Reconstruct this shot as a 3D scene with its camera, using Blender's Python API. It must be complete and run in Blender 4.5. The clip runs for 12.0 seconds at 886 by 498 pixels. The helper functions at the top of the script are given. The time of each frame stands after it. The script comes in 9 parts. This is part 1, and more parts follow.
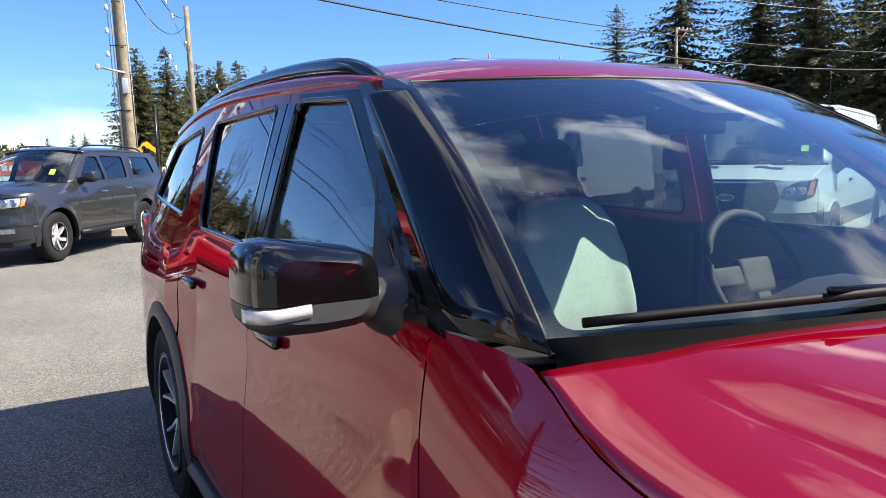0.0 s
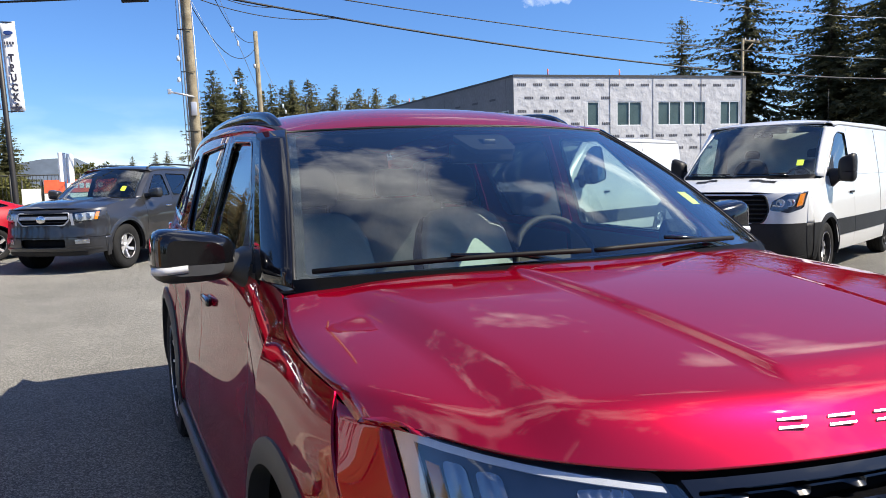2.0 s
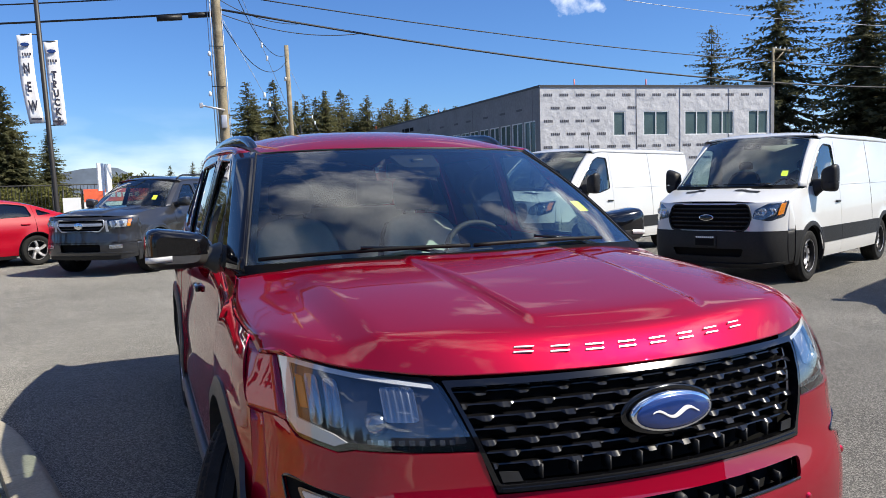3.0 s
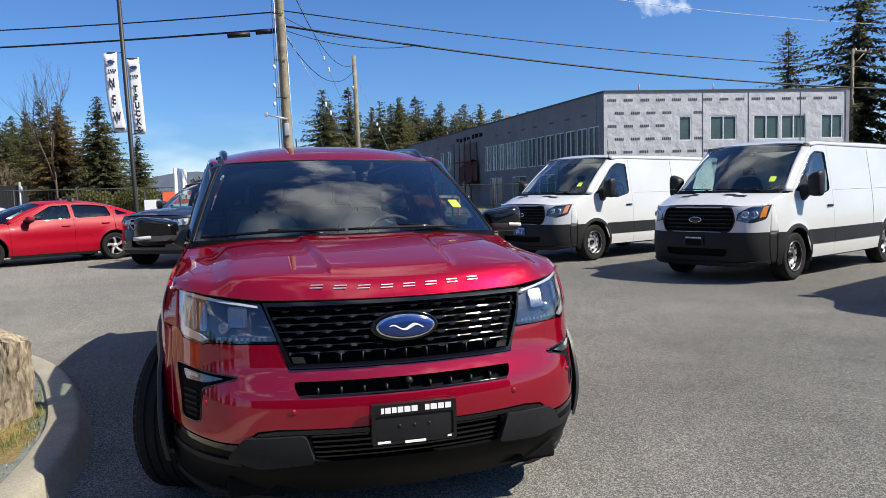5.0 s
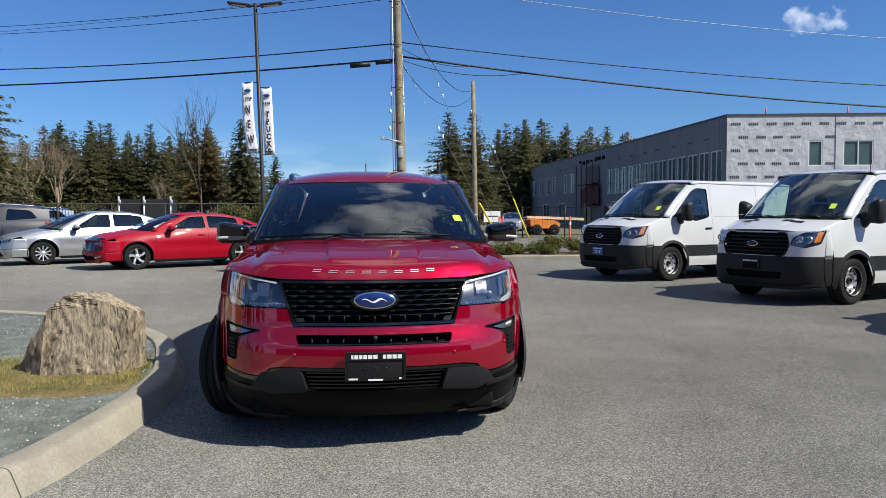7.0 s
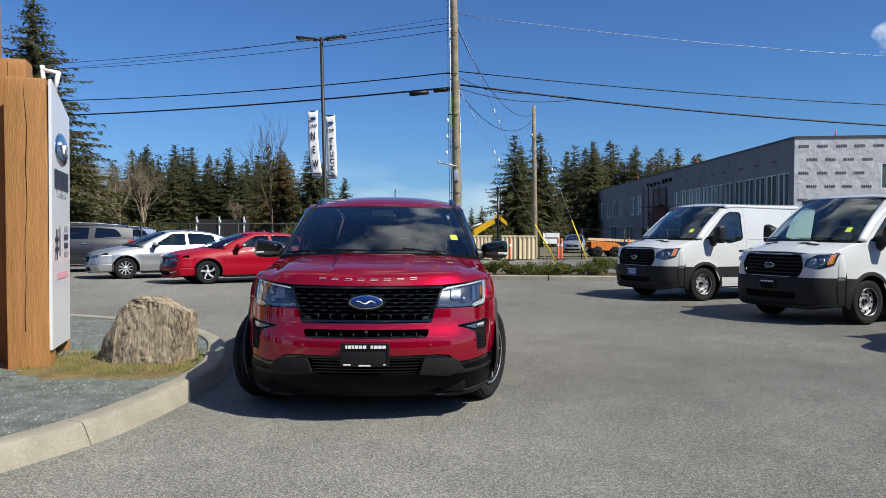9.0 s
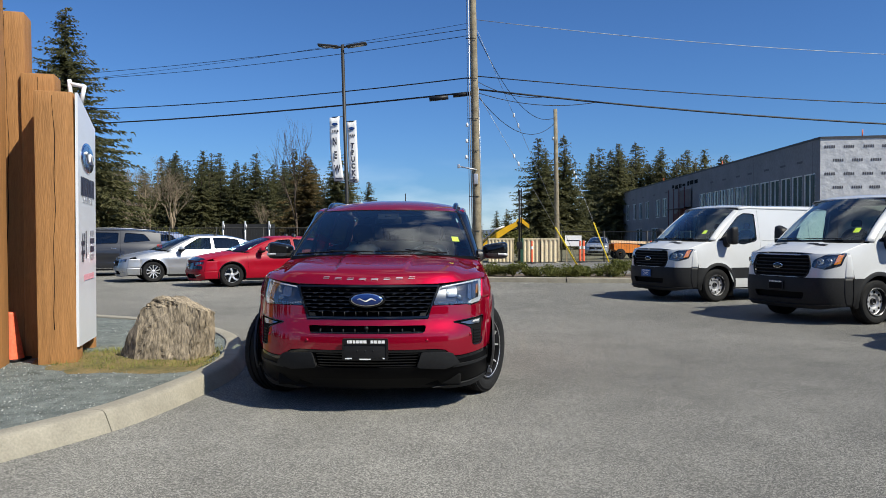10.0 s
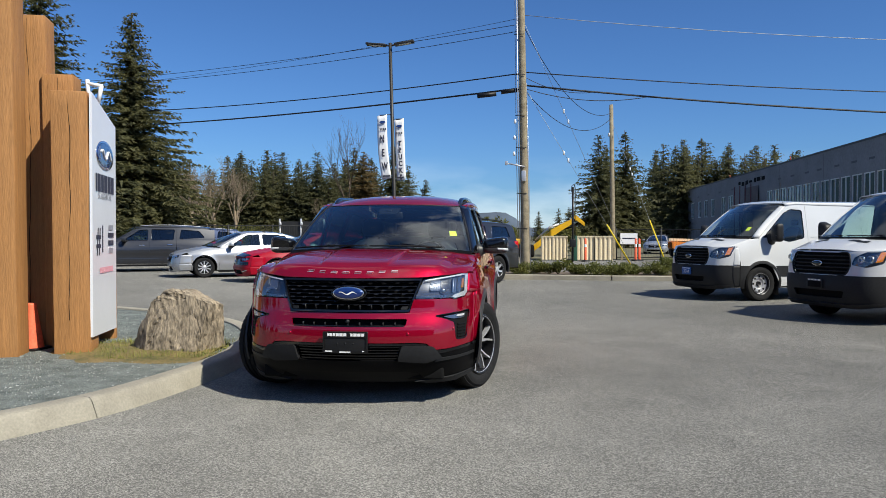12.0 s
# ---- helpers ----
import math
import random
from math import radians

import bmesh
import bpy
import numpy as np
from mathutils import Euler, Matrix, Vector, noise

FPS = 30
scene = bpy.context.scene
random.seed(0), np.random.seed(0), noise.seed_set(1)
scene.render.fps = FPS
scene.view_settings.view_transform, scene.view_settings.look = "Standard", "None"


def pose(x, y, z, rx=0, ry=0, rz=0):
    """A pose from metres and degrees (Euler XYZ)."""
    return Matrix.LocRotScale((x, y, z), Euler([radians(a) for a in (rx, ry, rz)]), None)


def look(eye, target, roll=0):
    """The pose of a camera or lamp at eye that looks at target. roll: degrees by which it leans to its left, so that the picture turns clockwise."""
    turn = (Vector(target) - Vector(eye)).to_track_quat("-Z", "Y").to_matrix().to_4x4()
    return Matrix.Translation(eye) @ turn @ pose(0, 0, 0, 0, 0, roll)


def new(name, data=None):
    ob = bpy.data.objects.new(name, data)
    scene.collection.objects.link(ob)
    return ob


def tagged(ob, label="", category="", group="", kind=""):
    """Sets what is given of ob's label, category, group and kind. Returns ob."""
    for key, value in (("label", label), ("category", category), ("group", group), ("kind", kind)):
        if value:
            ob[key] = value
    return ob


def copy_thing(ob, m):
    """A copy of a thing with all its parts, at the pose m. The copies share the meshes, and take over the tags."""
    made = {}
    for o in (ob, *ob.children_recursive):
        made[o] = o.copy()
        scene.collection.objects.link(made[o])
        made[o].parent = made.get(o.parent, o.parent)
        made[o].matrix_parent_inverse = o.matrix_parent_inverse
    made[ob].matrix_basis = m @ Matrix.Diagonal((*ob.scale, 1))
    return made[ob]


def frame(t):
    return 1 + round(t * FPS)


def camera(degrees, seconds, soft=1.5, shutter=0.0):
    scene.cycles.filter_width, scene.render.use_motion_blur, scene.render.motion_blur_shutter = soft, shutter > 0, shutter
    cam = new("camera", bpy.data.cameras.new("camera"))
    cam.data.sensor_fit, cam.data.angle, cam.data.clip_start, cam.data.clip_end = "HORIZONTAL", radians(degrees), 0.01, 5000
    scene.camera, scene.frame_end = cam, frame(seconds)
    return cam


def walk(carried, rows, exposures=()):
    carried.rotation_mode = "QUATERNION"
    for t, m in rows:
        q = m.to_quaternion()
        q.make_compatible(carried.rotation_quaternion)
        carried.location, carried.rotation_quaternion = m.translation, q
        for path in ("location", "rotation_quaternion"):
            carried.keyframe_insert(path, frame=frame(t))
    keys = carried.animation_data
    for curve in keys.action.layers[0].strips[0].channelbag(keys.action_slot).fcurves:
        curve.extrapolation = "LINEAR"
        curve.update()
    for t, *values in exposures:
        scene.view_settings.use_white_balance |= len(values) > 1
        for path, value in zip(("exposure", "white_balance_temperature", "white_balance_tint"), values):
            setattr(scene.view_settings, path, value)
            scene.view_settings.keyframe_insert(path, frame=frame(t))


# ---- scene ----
cam = camera(60.7, 12.0, 0.85)
PATH = [
    (0, (-1.526, -0.501, 1.448), (-0.56, 1.234, 1.21), -1.2),
    (0.5, (-1.445, -0.689, 1.457), (-0.517, 1.067, 1.229), -1.5),
    (1, (-1.414, -0.945, 1.461), (-0.528, 0.835, 1.242), -1.5),
    (1.5, (-1.404, -1.281, 1.465), (-0.559, 0.52, 1.259), -1.6),
    (2, (-1.321, -1.661, 1.459), (-0.518, 0.16, 1.262), -1.6),
    (2.5, (-1.268, -2.066, 1.453), (-0.506, -0.226, 1.268), -1.6),
    (3, (-1.198, -2.471, 1.463), (-0.474, -0.614, 1.292), -1.6),
    (5, (-0.654, -3.913, 1.426), (-0.124, -1.99, 1.272), -1.4),
    (5.5, (-0.54, -4.307, 1.406), (-0.093, -2.364, 1.255), -1.0),
    (6, (-0.355, -4.644, 1.399), (0.001, -2.681, 1.258), -0.7),
    (6.5, (-0.17, -4.979, 1.4), (0.102, -3.001, 1.278), -0.4),
    (7, (-0.047, -5.304, 1.384), (0.154, -3.317, 1.289), -0.1),
    (9, (0.512, -6.378, 1.374), (0.525, -4.379, 1.335), 0.3),
    (9.5, (0.658, -6.585, 1.362), (0.634, -4.586, 1.327), 0.1),
    (10, (0.745, -6.71, 1.359), (0.688, -4.711, 1.329), -0.0),
    (10.5, (0.845, -6.823, 1.347), (0.757, -4.825, 1.322), -0.1),
    (11, (1.005, -6.819, 1.348), (0.882, -4.823, 1.323), -0.0),
    (11.5, (1.218, -6.75, 1.34), (1.047, -4.758, 1.309), 0.1),
    (12, (1.376, -6.637, 1.325), (1.15, -4.65, 1.29), 0.1),
]
EXPOSURE = [(0, 0.92, 7000, 9), (1, 0.82, 7000, 9), (2.5, 0.48, 6900, 8), (5, 0.24, 6800, 7), (7, 0.04, 6700, 5), (9, -0.04, 6650, 4), (12, -0.04, 6650, 4)]
walk(cam, [(t, look(e, a, r)) for t, e, a, r in PATH], EXPOSURE)

# ---- sky and sun ----
SUN_DIR = Vector((0.80, -0.52, 1.0)).normalized()
SUN_EL = math.asin(SUN_DIR.z)
SUN_AZ = math.atan2(SUN_DIR.x, SUN_DIR.y)
world = bpy.data.worlds.new("sky")
scene.world = world
world.use_nodes = True
wn, wl = world.node_tree.nodes, world.node_tree.links
wn.clear()
w_out = wn.new("ShaderNodeOutputWorld")
w_bg = wn.new("ShaderNodeBackground")
w_sky = wn.new("ShaderNodeTexSky")
w_sky.sky_type = "NISHITA"
w_sky.sun_disc = False
w_sky.sun_elevation = SUN_EL
w_sky.sun_rotation = SUN_AZ
w_sky.air_density, w_sky.dust_density, w_sky.ozone_density = 1.0, 0.3, 5.0
w_bg.inputs["Strength"].default_value = 0.104
# cumulus: a noise field on a flat cloud deck, thin overhead, banked low over the hills
w_co = wn.new("ShaderNodeTexCoord")
w_sep = wn.new("ShaderNodeSeparateXYZ")
wl.new(w_co.outputs["Generated"], w_sep.inputs[0])


def wmath(op, a, b=None, clamp=False):
    n = wn.new("ShaderNodeMath")
    n.operation, n.use_clamp = op, clamp
    for i, v in enumerate((a, b)):
        if v is None:
            continue
        if isinstance(v, (int, float)):
            n.inputs[i].default_value = v
        else:
            wl.new(v, n.inputs[i])
    return n.outputs[0]


w_h = wmath("MAXIMUM", wmath("ADD", w_sep.outputs["Z"], 0.06), 0.03)
w_px, w_py = wmath("DIVIDE", w_sep.outputs["X"], w_h), wmath("DIVIDE", w_sep.outputs["Y"], w_h)
w_comb = wn.new("ShaderNodeCombineXYZ")
wl.new(w_px, w_comb.inputs[0]), wl.new(w_py, w_comb.inputs[1])
w_noise = wn.new("ShaderNodeTexNoise")
w_noise.inputs["Scale"].default_value = 1.5
w_noise.inputs["Detail"].default_value = 8.0
w_noise.inputs["Roughness"].default_value = 0.58
wl.new(w_comb.outputs[0], w_noise.inputs["Vector"])
# the low sky ahead is clear; overhead and to the south hang loose cumulus
w_high = wmath("MULTIPLY", wmath("SUBTRACT", w_sep.outputs["Z"], 0.335), 9.0, True)
w_south = wmath("MULTIPLY", wmath("SUBTRACT", wmath("MULTIPLY", w_sep.outputs["Y"], -1.0), 0.25), 3.0, True)
w_east = wmath("MULTIPLY", wmath("SUBTRACT", w_sep.outputs["X"], 0.87), 9.0, True)
w_zone = wmath("MAXIMUM", wmath("MAXIMUM", w_high, w_south), w_east)
w_thr = wmath("SUBTRACT", w_noise.outputs["Fac"], 0.55)
w_bank = wn.new("ShaderNodeVectorMath")
w_bank.operation = "DOT_PRODUCT"
w_bank.inputs[1].default_value = Vector((0.03, 0.33, 0.94)).normalized()
wl.new(w_co.outputs["Generated"], w_bank.inputs[0])
w_thr = wmath("ADD", w_thr, wmath("MULTIPLY", wmath("MULTIPLY", wmath("SUBTRACT", w_bank.outputs["Value"], 0.91), 16.0, True), 0.125))
w_mask = wmath("MULTIPLY", wmath("MULTIPLY", w_thr, 5.5, True), w_zone)
w_low = wmath("MULTIPLY", wmath("SUBTRACT", 0.105, w_sep.outputs["Z"]), 14.0, True)
w_flat = wn.new("ShaderNodeTexNoise")
w_flat.inputs["Scale"].default_value, w_flat.inputs["Detail"].default_value = 5.0, 6.0
w_sc = wn.new("ShaderNodeMapping")
w_sc.inputs["Scale"].default_value = (1, 1, 3.5)
wl.new(w_co.outputs["Generated"], w_sc.inputs["Vector"])
wl.new(w_sc.outputs[0], w_flat.inputs["Vector"])
w_haze = wmath("MULTIPLY", w_low, wmath("MULTIPLY", wmath("SUBTRACT", w_flat.outputs["Fac"], 0.44), 5.0, True))
# one small cloud above the building
C_DIR = Vector((0.508, 0.832, 0.222)).normalized()
C_U = C_DIR.cross(Vector((0, 0, 1))).normalized()
C_V = C_U.cross(C_DIR)


def wdot(axis):
    n = wn.new("ShaderNodeVectorMath")
    n.operation = "DOT_PRODUCT"
    n.inputs[1].default_value = axis
    wl.new(w_co.outputs["Generated"], n.inputs[0])
    return n.outputs["Value"]


w_puff = wn.new("ShaderNodeTexNoise")
w_puff.inputs["Scale"].default_value, w_puff.inputs["Detail"].default_value = 45.0, 5.0
wl.new(w_co.outputs["Generated"], w_puff.inputs["Vector"])
w_du, w_dv = wmath("POWER", wmath("MULTIPLY", wdot(C_U), 1 / 0.055), 2.0), wmath("POWER", wmath("MULTIPLY", wdot(C_V), 1 / 0.026), 2.0)
w_shape = wmath("SUBTRACT", wmath("SUBTRACT", 0.35, w_du), w_dv)
w_ahead = wmath("GREATER_THAN", wdot(C_DIR), 0.5)
w_one = wmath("MULTIPLY", wmath("MULTIPLY", wmath("ADD", w_shape, wmath("MULTIPLY", wmath("SUBTRACT", w_puff.outputs["Fac"], 0.5), 2.6)), 1.6, True), w_ahead)
w_fac = wmath("MAXIMUM", wmath("MULTIPLY", w_mask, 0.95), wmath("MAXIMUM", wmath("MULTIPLY", w_haze, 0.24), wmath("MULTIPLY", w_one, 0.36)))
w_mix = wn.new("ShaderNodeMix")
w_mix.data_type = "RGBA"
wl.new(w_fac, w_mix.inputs["Factor"])
w_tint = wn.new("ShaderNodeMix")
w_tint.data_type, w_tint.blend_type = "RGBA", "MULTIPLY"
w_tint.inputs["Factor"].default_value = 1.0
w_tint.inputs["B"].default_value = (0.50, 0.74, 1.12, 1)
wl.new(w_sky.outputs[0], w_tint.inputs["A"])
# the sky pales towards the hills
w_pale = wmath("ADD", 1.0, wmath("MULTIPLY", wmath("MULTIPLY", wmath("SUBTRACT", 0.30, w_sep.outputs["Z"]), 3.3, True), 0.06))
w_grad = wn.new("ShaderNodeVectorMath")
w_grad.operation = "SCALE"
wl.new(w_tint.outputs["Result"], w_grad.inputs[0])
wl.new(w_pale, w_grad.inputs["Scale"])
wl.new(w_grad.outputs[0], w_mix.inputs["A"])
w_mix.inputs["B"].default_value = (16.0, 16.3, 16.8, 1)
wl.new(w_mix.outputs["Result"], w_bg.inputs["Color"])
wl.new(w_bg.outputs[0], w_out.inputs[0])

sun_data = bpy.data.lights.new("sun", "SUN")
sun_data.energy, sun_data.angle, sun_data.color = 6.4, radians(0.53), (1.0, 0.94, 0.85)
sun = new("sun", sun_data)
sun.matrix_world = look((20, -20, 30), Vector((20, -20, 30)) - SUN_DIR)


# ---- materials ----
def material(name, color, rough=0.6, metal=0.0, coat=0.0, vary=0.12, scale=3.0, fine=40.0, bump=0.0, bump_scale=60.0, bump_dist=0.02, tint=None, spec=0.5, coat_rough=0.015, by_piece=0.0, coat_ior=1.5, edge=None):
    """A node material with colour variation at two scales and fine relief."""
    m = bpy.data.materials.new(name)
    m.use_nodes = True
    nt = m.node_tree
    b = nt.nodes["Principled BSDF"]
    b.inputs["Roughness"].default_value = rough
    b.inputs["Metallic"].default_value = metal
    b.inputs["Coat Weight"].default_value = coat
    b.inputs["Coat Roughness"].default_value = coat_rough
    b.inputs["Coat IOR"].default_value = coat_ior
    b.inputs["Specular IOR Level"].default_value = spec
    if edge:
        b.inputs["Specular Tint"].default_value = (*edge, 1)
    co = nt.nodes.new("ShaderNodeTexCoord")
    n1, n2 = nt.nodes.new("ShaderNodeTexNoise"), nt.nodes.new("ShaderNodeTexNoise")
    n1.inputs["Scale"].default_value, n2.inputs["Scale"].default_value = scale, fine
    n1.inputs["Detail"].default_value = 5
    n2.inputs["Detail"].default_value = 4
    for n in (n1, n2):
        nt.links.new(co.outputs["Object"], n.inputs["Vector"])
    add = nt.nodes.new("ShaderNodeMath")
    add.operation = "ADD"
    nt.links.new(n1.outputs["Fac"], add.inputs[0])
    nt.links.new(n2.outputs["Fac"], add.inputs[1])
    last = add.outputs[0]
    if by_piece:
        info = nt.nodes.new("ShaderNodeObjectInfo")
        ma = nt.nodes.new("ShaderNodeMath")
        ma.operation = "MULTIPLY_ADD"
        ma.inputs[1].default_value = by_piece
        nt.links.new(info.outputs["Random"], ma.inputs[0])
        nt.links.new(last, ma.inputs[2])
        last = ma.outputs[0]
    ramp = nt.nodes.new("ShaderNodeMapRange")
    ramp.inputs["From Min"].default_value, ramp.inputs["From Max"].default_value = 0.7, 1.3 + by_piece
    nt.links.new(last, ramp.inputs["Value"])
    mix = nt.nodes.new("ShaderNodeMix")
    mix.data_type = "RGBA"
    lo = [c * (1 - vary) for c in color]
    hi = tint if tint else [min(1, c * (1 + vary)) for c in color]
    mix.inputs["A"].default_value, mix.inputs["B"].default_value = (*lo, 1), (*hi, 1)
    nt.links.new(ramp.outputs[0], mix.inputs["Factor"])
    nt.links.new(mix.outputs["Result"], b.inputs["Base Color"])
    if bump:
        n3, bp = nt.nodes.new("ShaderNodeTexNoise"), nt.nodes.new("ShaderNodeBump")
        n3.inputs["Scale"].default_value, n3.inputs["Detail"].default_value = bump_scale, 6
        bp.inputs["Strength"].default_value, bp.inputs["Distance"].default_value = bump, bump_dist
        nt.links.new(co.outputs["Object"], n3.inputs["Vector"])
        nt.links.new(n3.outputs["Fac"], bp.inputs["Height"])
        nt.links.new(bp.outputs[0], b.inputs["Normal"])
    return m


def thin_glass(name, tint, gloss=1.0, face_on=0.06):
    """A pane: a tinted see-through sheet under a reflection that grows towards grazing view."""
    m = bpy.data.materials.new(name)
    m.use_nodes = True
    nt = m.node_tree
    nt.nodes.clear()
    out, mixs = nt.nodes.new("ShaderNodeOutputMaterial"), nt.nodes.new("ShaderNodeMixShader")
    tr, gl, lw = nt.nodes.new("ShaderNodeBsdfTransparent"), nt.nodes.new("ShaderNodeBsdfGlossy"), nt.nodes.new("ShaderNodeLayerWeight")
    tr.inputs[0].default_value = (*tint, 1)
    gl.inputs["Roughness"].default_value = 0.005
    gl.inputs["Color"].default_value = (gloss, gloss, gloss, 1)
    lw.inputs["Blend"].default_value = 0.5
    pw, ma = nt.nodes.new("ShaderNodeMath"), nt.nodes.new("ShaderNodeMath")
    pw.operation, ma.operation = "POWER", "MULTIPLY_ADD"
    pw.inputs[1].default_value = 3.4
    ma.inputs[1].default_value, ma.inputs[2].default_value = 1 - face_on, face_on
    nt.links.new(lw.outputs["Facing"], pw.inputs[0])
    nt.links.new(pw.outputs[0], ma.inputs[0])
    nt.links.new(ma.outputs[0], mixs.inputs[0])
    nt.links.new(tr.outputs[0], mixs.inputs[1]), nt.links.new(gl.outputs[0], mixs.inputs[2])
    nt.links.new(mixs.outputs[0], out.inputs[0])
    return m


M_RED = material("ruby_paint", (0.33, 0.0014, 0.020), 0.38, 0.58, 1.0, 0.06, 2.0, 900.0, spec=0.0, coat_ior=1.68, edge=(0.45, 0.01, 0.03))
M_CIVIC = material("rally_red_paint", (0.31, 0.0005, 0.014), 0.45, 0.0, 0.4, 0.05, 2.0, 400.0, spec=0.2)
M_WHITE = material("white_paint", (0.55, 0.56, 0.57), 0.35, 0.0, 0.8, 0.05, 1.5, 60.0)
M_GREY = material("magnetic_grey_paint", (0.036, 0.037, 0.042), 0.35, 0.5, 1.0, 0.08, 2.0, 500.0)
M_SILVER = material("silver_paint", (0.44, 0.45, 0.47), 0.35, 0.6, 1.0, 0.06, 2.0, 500.0)
M_BLUE = material("blue_paint", (0.03, 0.05, 0.12), 0.35, 0.3, 1.0)
M_GLOSS = material("gloss_black", (0.004, 0.004, 0.005), 0.12, 0.0, 0.6, 0.1, spec=0.4)
M_PILLAR = material("pillar_black", (0.004, 0.004, 0.006), 0.05, vary=0.1, spec=0.42)
M_BLACK = material("black_plastic", (0.010, 0.010, 0.011), 0.5, vary=0.25, bump=0.12, bump_scale=700, spec=0.35)
M_DARK = material("unlit_black", (0.008, 0.008, 0.008), 0.9, spec=0.1)
M_CLAD = material("grey_cladding", (0.015, 0.0155, 0.017), 0.55, vary=0.2, spec=0.25, bump=0.1, bump_scale=500)
M_GRILLE = material("grille_black", (0.006, 0.006, 0.007), 0.12, vary=0.1, spec=0.6)
M_LOWB = material("lower_bumper_black", (0.0035, 0.0035, 0.004), 0.45, vary=0.15, spec=0.1)
M_DAMBER = material("dull_amber", (0.40, 0.15, 0.03), 0.25, vary=0.1)
M_ARCH = material("arch_moulding", (0.035, 0.034, 0.034), 0.42, vary=0.2, bump=0.1, bump_scale=500)
M_RUBBER = material("tyre_rubber", (0.012, 0.012, 0.0125), 0.8, spec=0.25, vary=0.3, scale=8, bump=0.25, bump_scale=90)
M_CHROME = material("chrome", (0.8, 0.8, 0.82), 0.1, 1.0, vary=0.04)
M_ALLOY = material("machined_alloy", (0.80, 0.80, 0.82), 0.36, 0.75, vary=0.08)
M_SATIN = material("satin_silver", (0.55, 0.55, 0.57), 0.4, 0.6, vary=0.1)
M_DALLOY = material("dark_alloy", (0.03, 0.03, 0.033), 0.3, 0.6, vary=0.1)
M_EMBLEM = material("blue_emblem", (0.012, 0.035, 0.16), 0.2, 0.2, 1.0, 0.1)
M_PLATEBLUE = material("blue_plate", (0.02, 0.10, 0.32), 0.4)
M_INK = material("white_ink", (0.8, 0.8, 0.8), 0.5, vary=0.03)
M_DINK = material("dark_ink", (0.03, 0.03, 0.05), 0.5, vary=0.05)
M_PINK = material("faded_red_ink", (0.75, 0.35, 0.4), 0.5, vary=0.1)
M_TAG = material("yellow_paper", (0.75, 0.85, 0.05), 0.7, vary=0.03)
M_AMBER = material("amber_lens", (0.9, 0.28, 0.02), 0.15, coat=1.0, vary=0.1)
M_REDLENS = material("red_lens", (0.5, 0.01, 0.01), 0.12, coat=1.0, vary=0.1)
M_LENS = thin_glass("lamp_cover", (0.93, 0.96, 0.98), 1.0, 0.13)
# black plastic taken darker: the lip's shade under the bumper is in the colour
M_LIP = material("lip_shade_black", (0.004, 0.004, 0.0045), 0.6, vary=0.2, spec=0.2)
M_LAMPIN = material("lamp_reflector", (0.55, 0.57, 0.6), 0.25, 0.9, vary=0.25, scale=25, fine=90)
M_LAMPDK = material("lamp_housing", (0.05, 0.05, 0.06), 0.3, 0.4, vary=0.2)
M_WIND = thin_glass("windscreen_glass", (0.70, 0.84, 0.79), 1.0, 0.075)
M_TINT = thin_glass("privacy_glass", (0.13, 0.14, 0.15), 1.0, 0.09)
M_SIDEG = thin_glass("side_glass", (0.66, 0.80, 0.75), 1.0, 0.09)
M_SEAT = material("grey_leather", (0.50, 0.51, 0.50), 0.5, vary=0.1, bump=0.15, bump_scale=120, bump_dist=0.002)
M_SEATD = material("black_leather", (0.02, 0.02, 0.022), 0.55, vary=0.2, bump=0.15, bump_scale=120, bump_dist=0.002)
M_DASH = material("dark_dashboard", (0.012, 0.012, 0.013), 0.7, vary=0.2, bump=0.15, bump_scale=200)


# ---- mesh tools ----
def finish(bm, name, mat, parent=None, label="", smooth=True, thick=0.0, off=-1.0, sharp=None):
    me = bpy.data.meshes.new(name)
    lay = bm.verts.layers.float_vector.get("surface_normal")
    if lay and smooth:
        # a panel with the true normals of its surface, its back and its rim
        bm.verts.index_update()
        co = [v.co.copy() for v in bm.verts]
        nv = [v[lay].copy() for v in bm.verts]
        fs = [[v.index for v in f.verts] for f in bm.faces]
        rim = [(e.verts[0].index, e.verts[1].index, e.link_loops[0].vert.index) for e in bm.edges if len(e.link_faces) == 1]
        n0 = len(co)
        if thick:
            t0, t1 = thick * (1 + off) / 2, -thick * (1 - off) / 2
            vs = [c + n * t0 for c, n in zip(co, nv)] + [c + n * t1 for c, n in zip(co, nv)]
            norm = nv + [-n for n in nv]
            faces = fs + [[i + n0 for i in f[::-1]] for f in fs]
            for i, j, first in rim:
                if first != i:
                    i, j = j, i
                k = len(vs)
                vs += [vs[j], vs[i], vs[i + n0], vs[j + n0]]
                norm += [Vector((0, 0, 0))] * 4
                faces.append([k, k + 1, k + 2, k + 3])
        else:
            vs, norm, faces = co, nv, fs
        bm.free()
        me.from_pydata(vs, [], faces)
        me.shade_smooth()
        me.normals_split_custom_set_from_vertices([tuple(n) for n in norm])
        thick, sharp = 0.0, None
    else:
        if smooth:
            for f in bm.faces:
                f.smooth = True
        bm.to_mesh(me)
        bm.free()
    if smooth and sharp:
        me.set_sharp_from_angle(angle=radians(sharp))
    for m in (mat if isinstance(mat, (list, tuple)) else [mat]):
        me.materials.append(m)
    ob = new(name, me)
    if parent:
        ob.parent = parent
    if label:
        ob["label"] = label
    if thick:
        s = ob.modifiers.new("thickness", "SOLIDIFY")
        s.thickness, s.offset = thick, off
    return ob


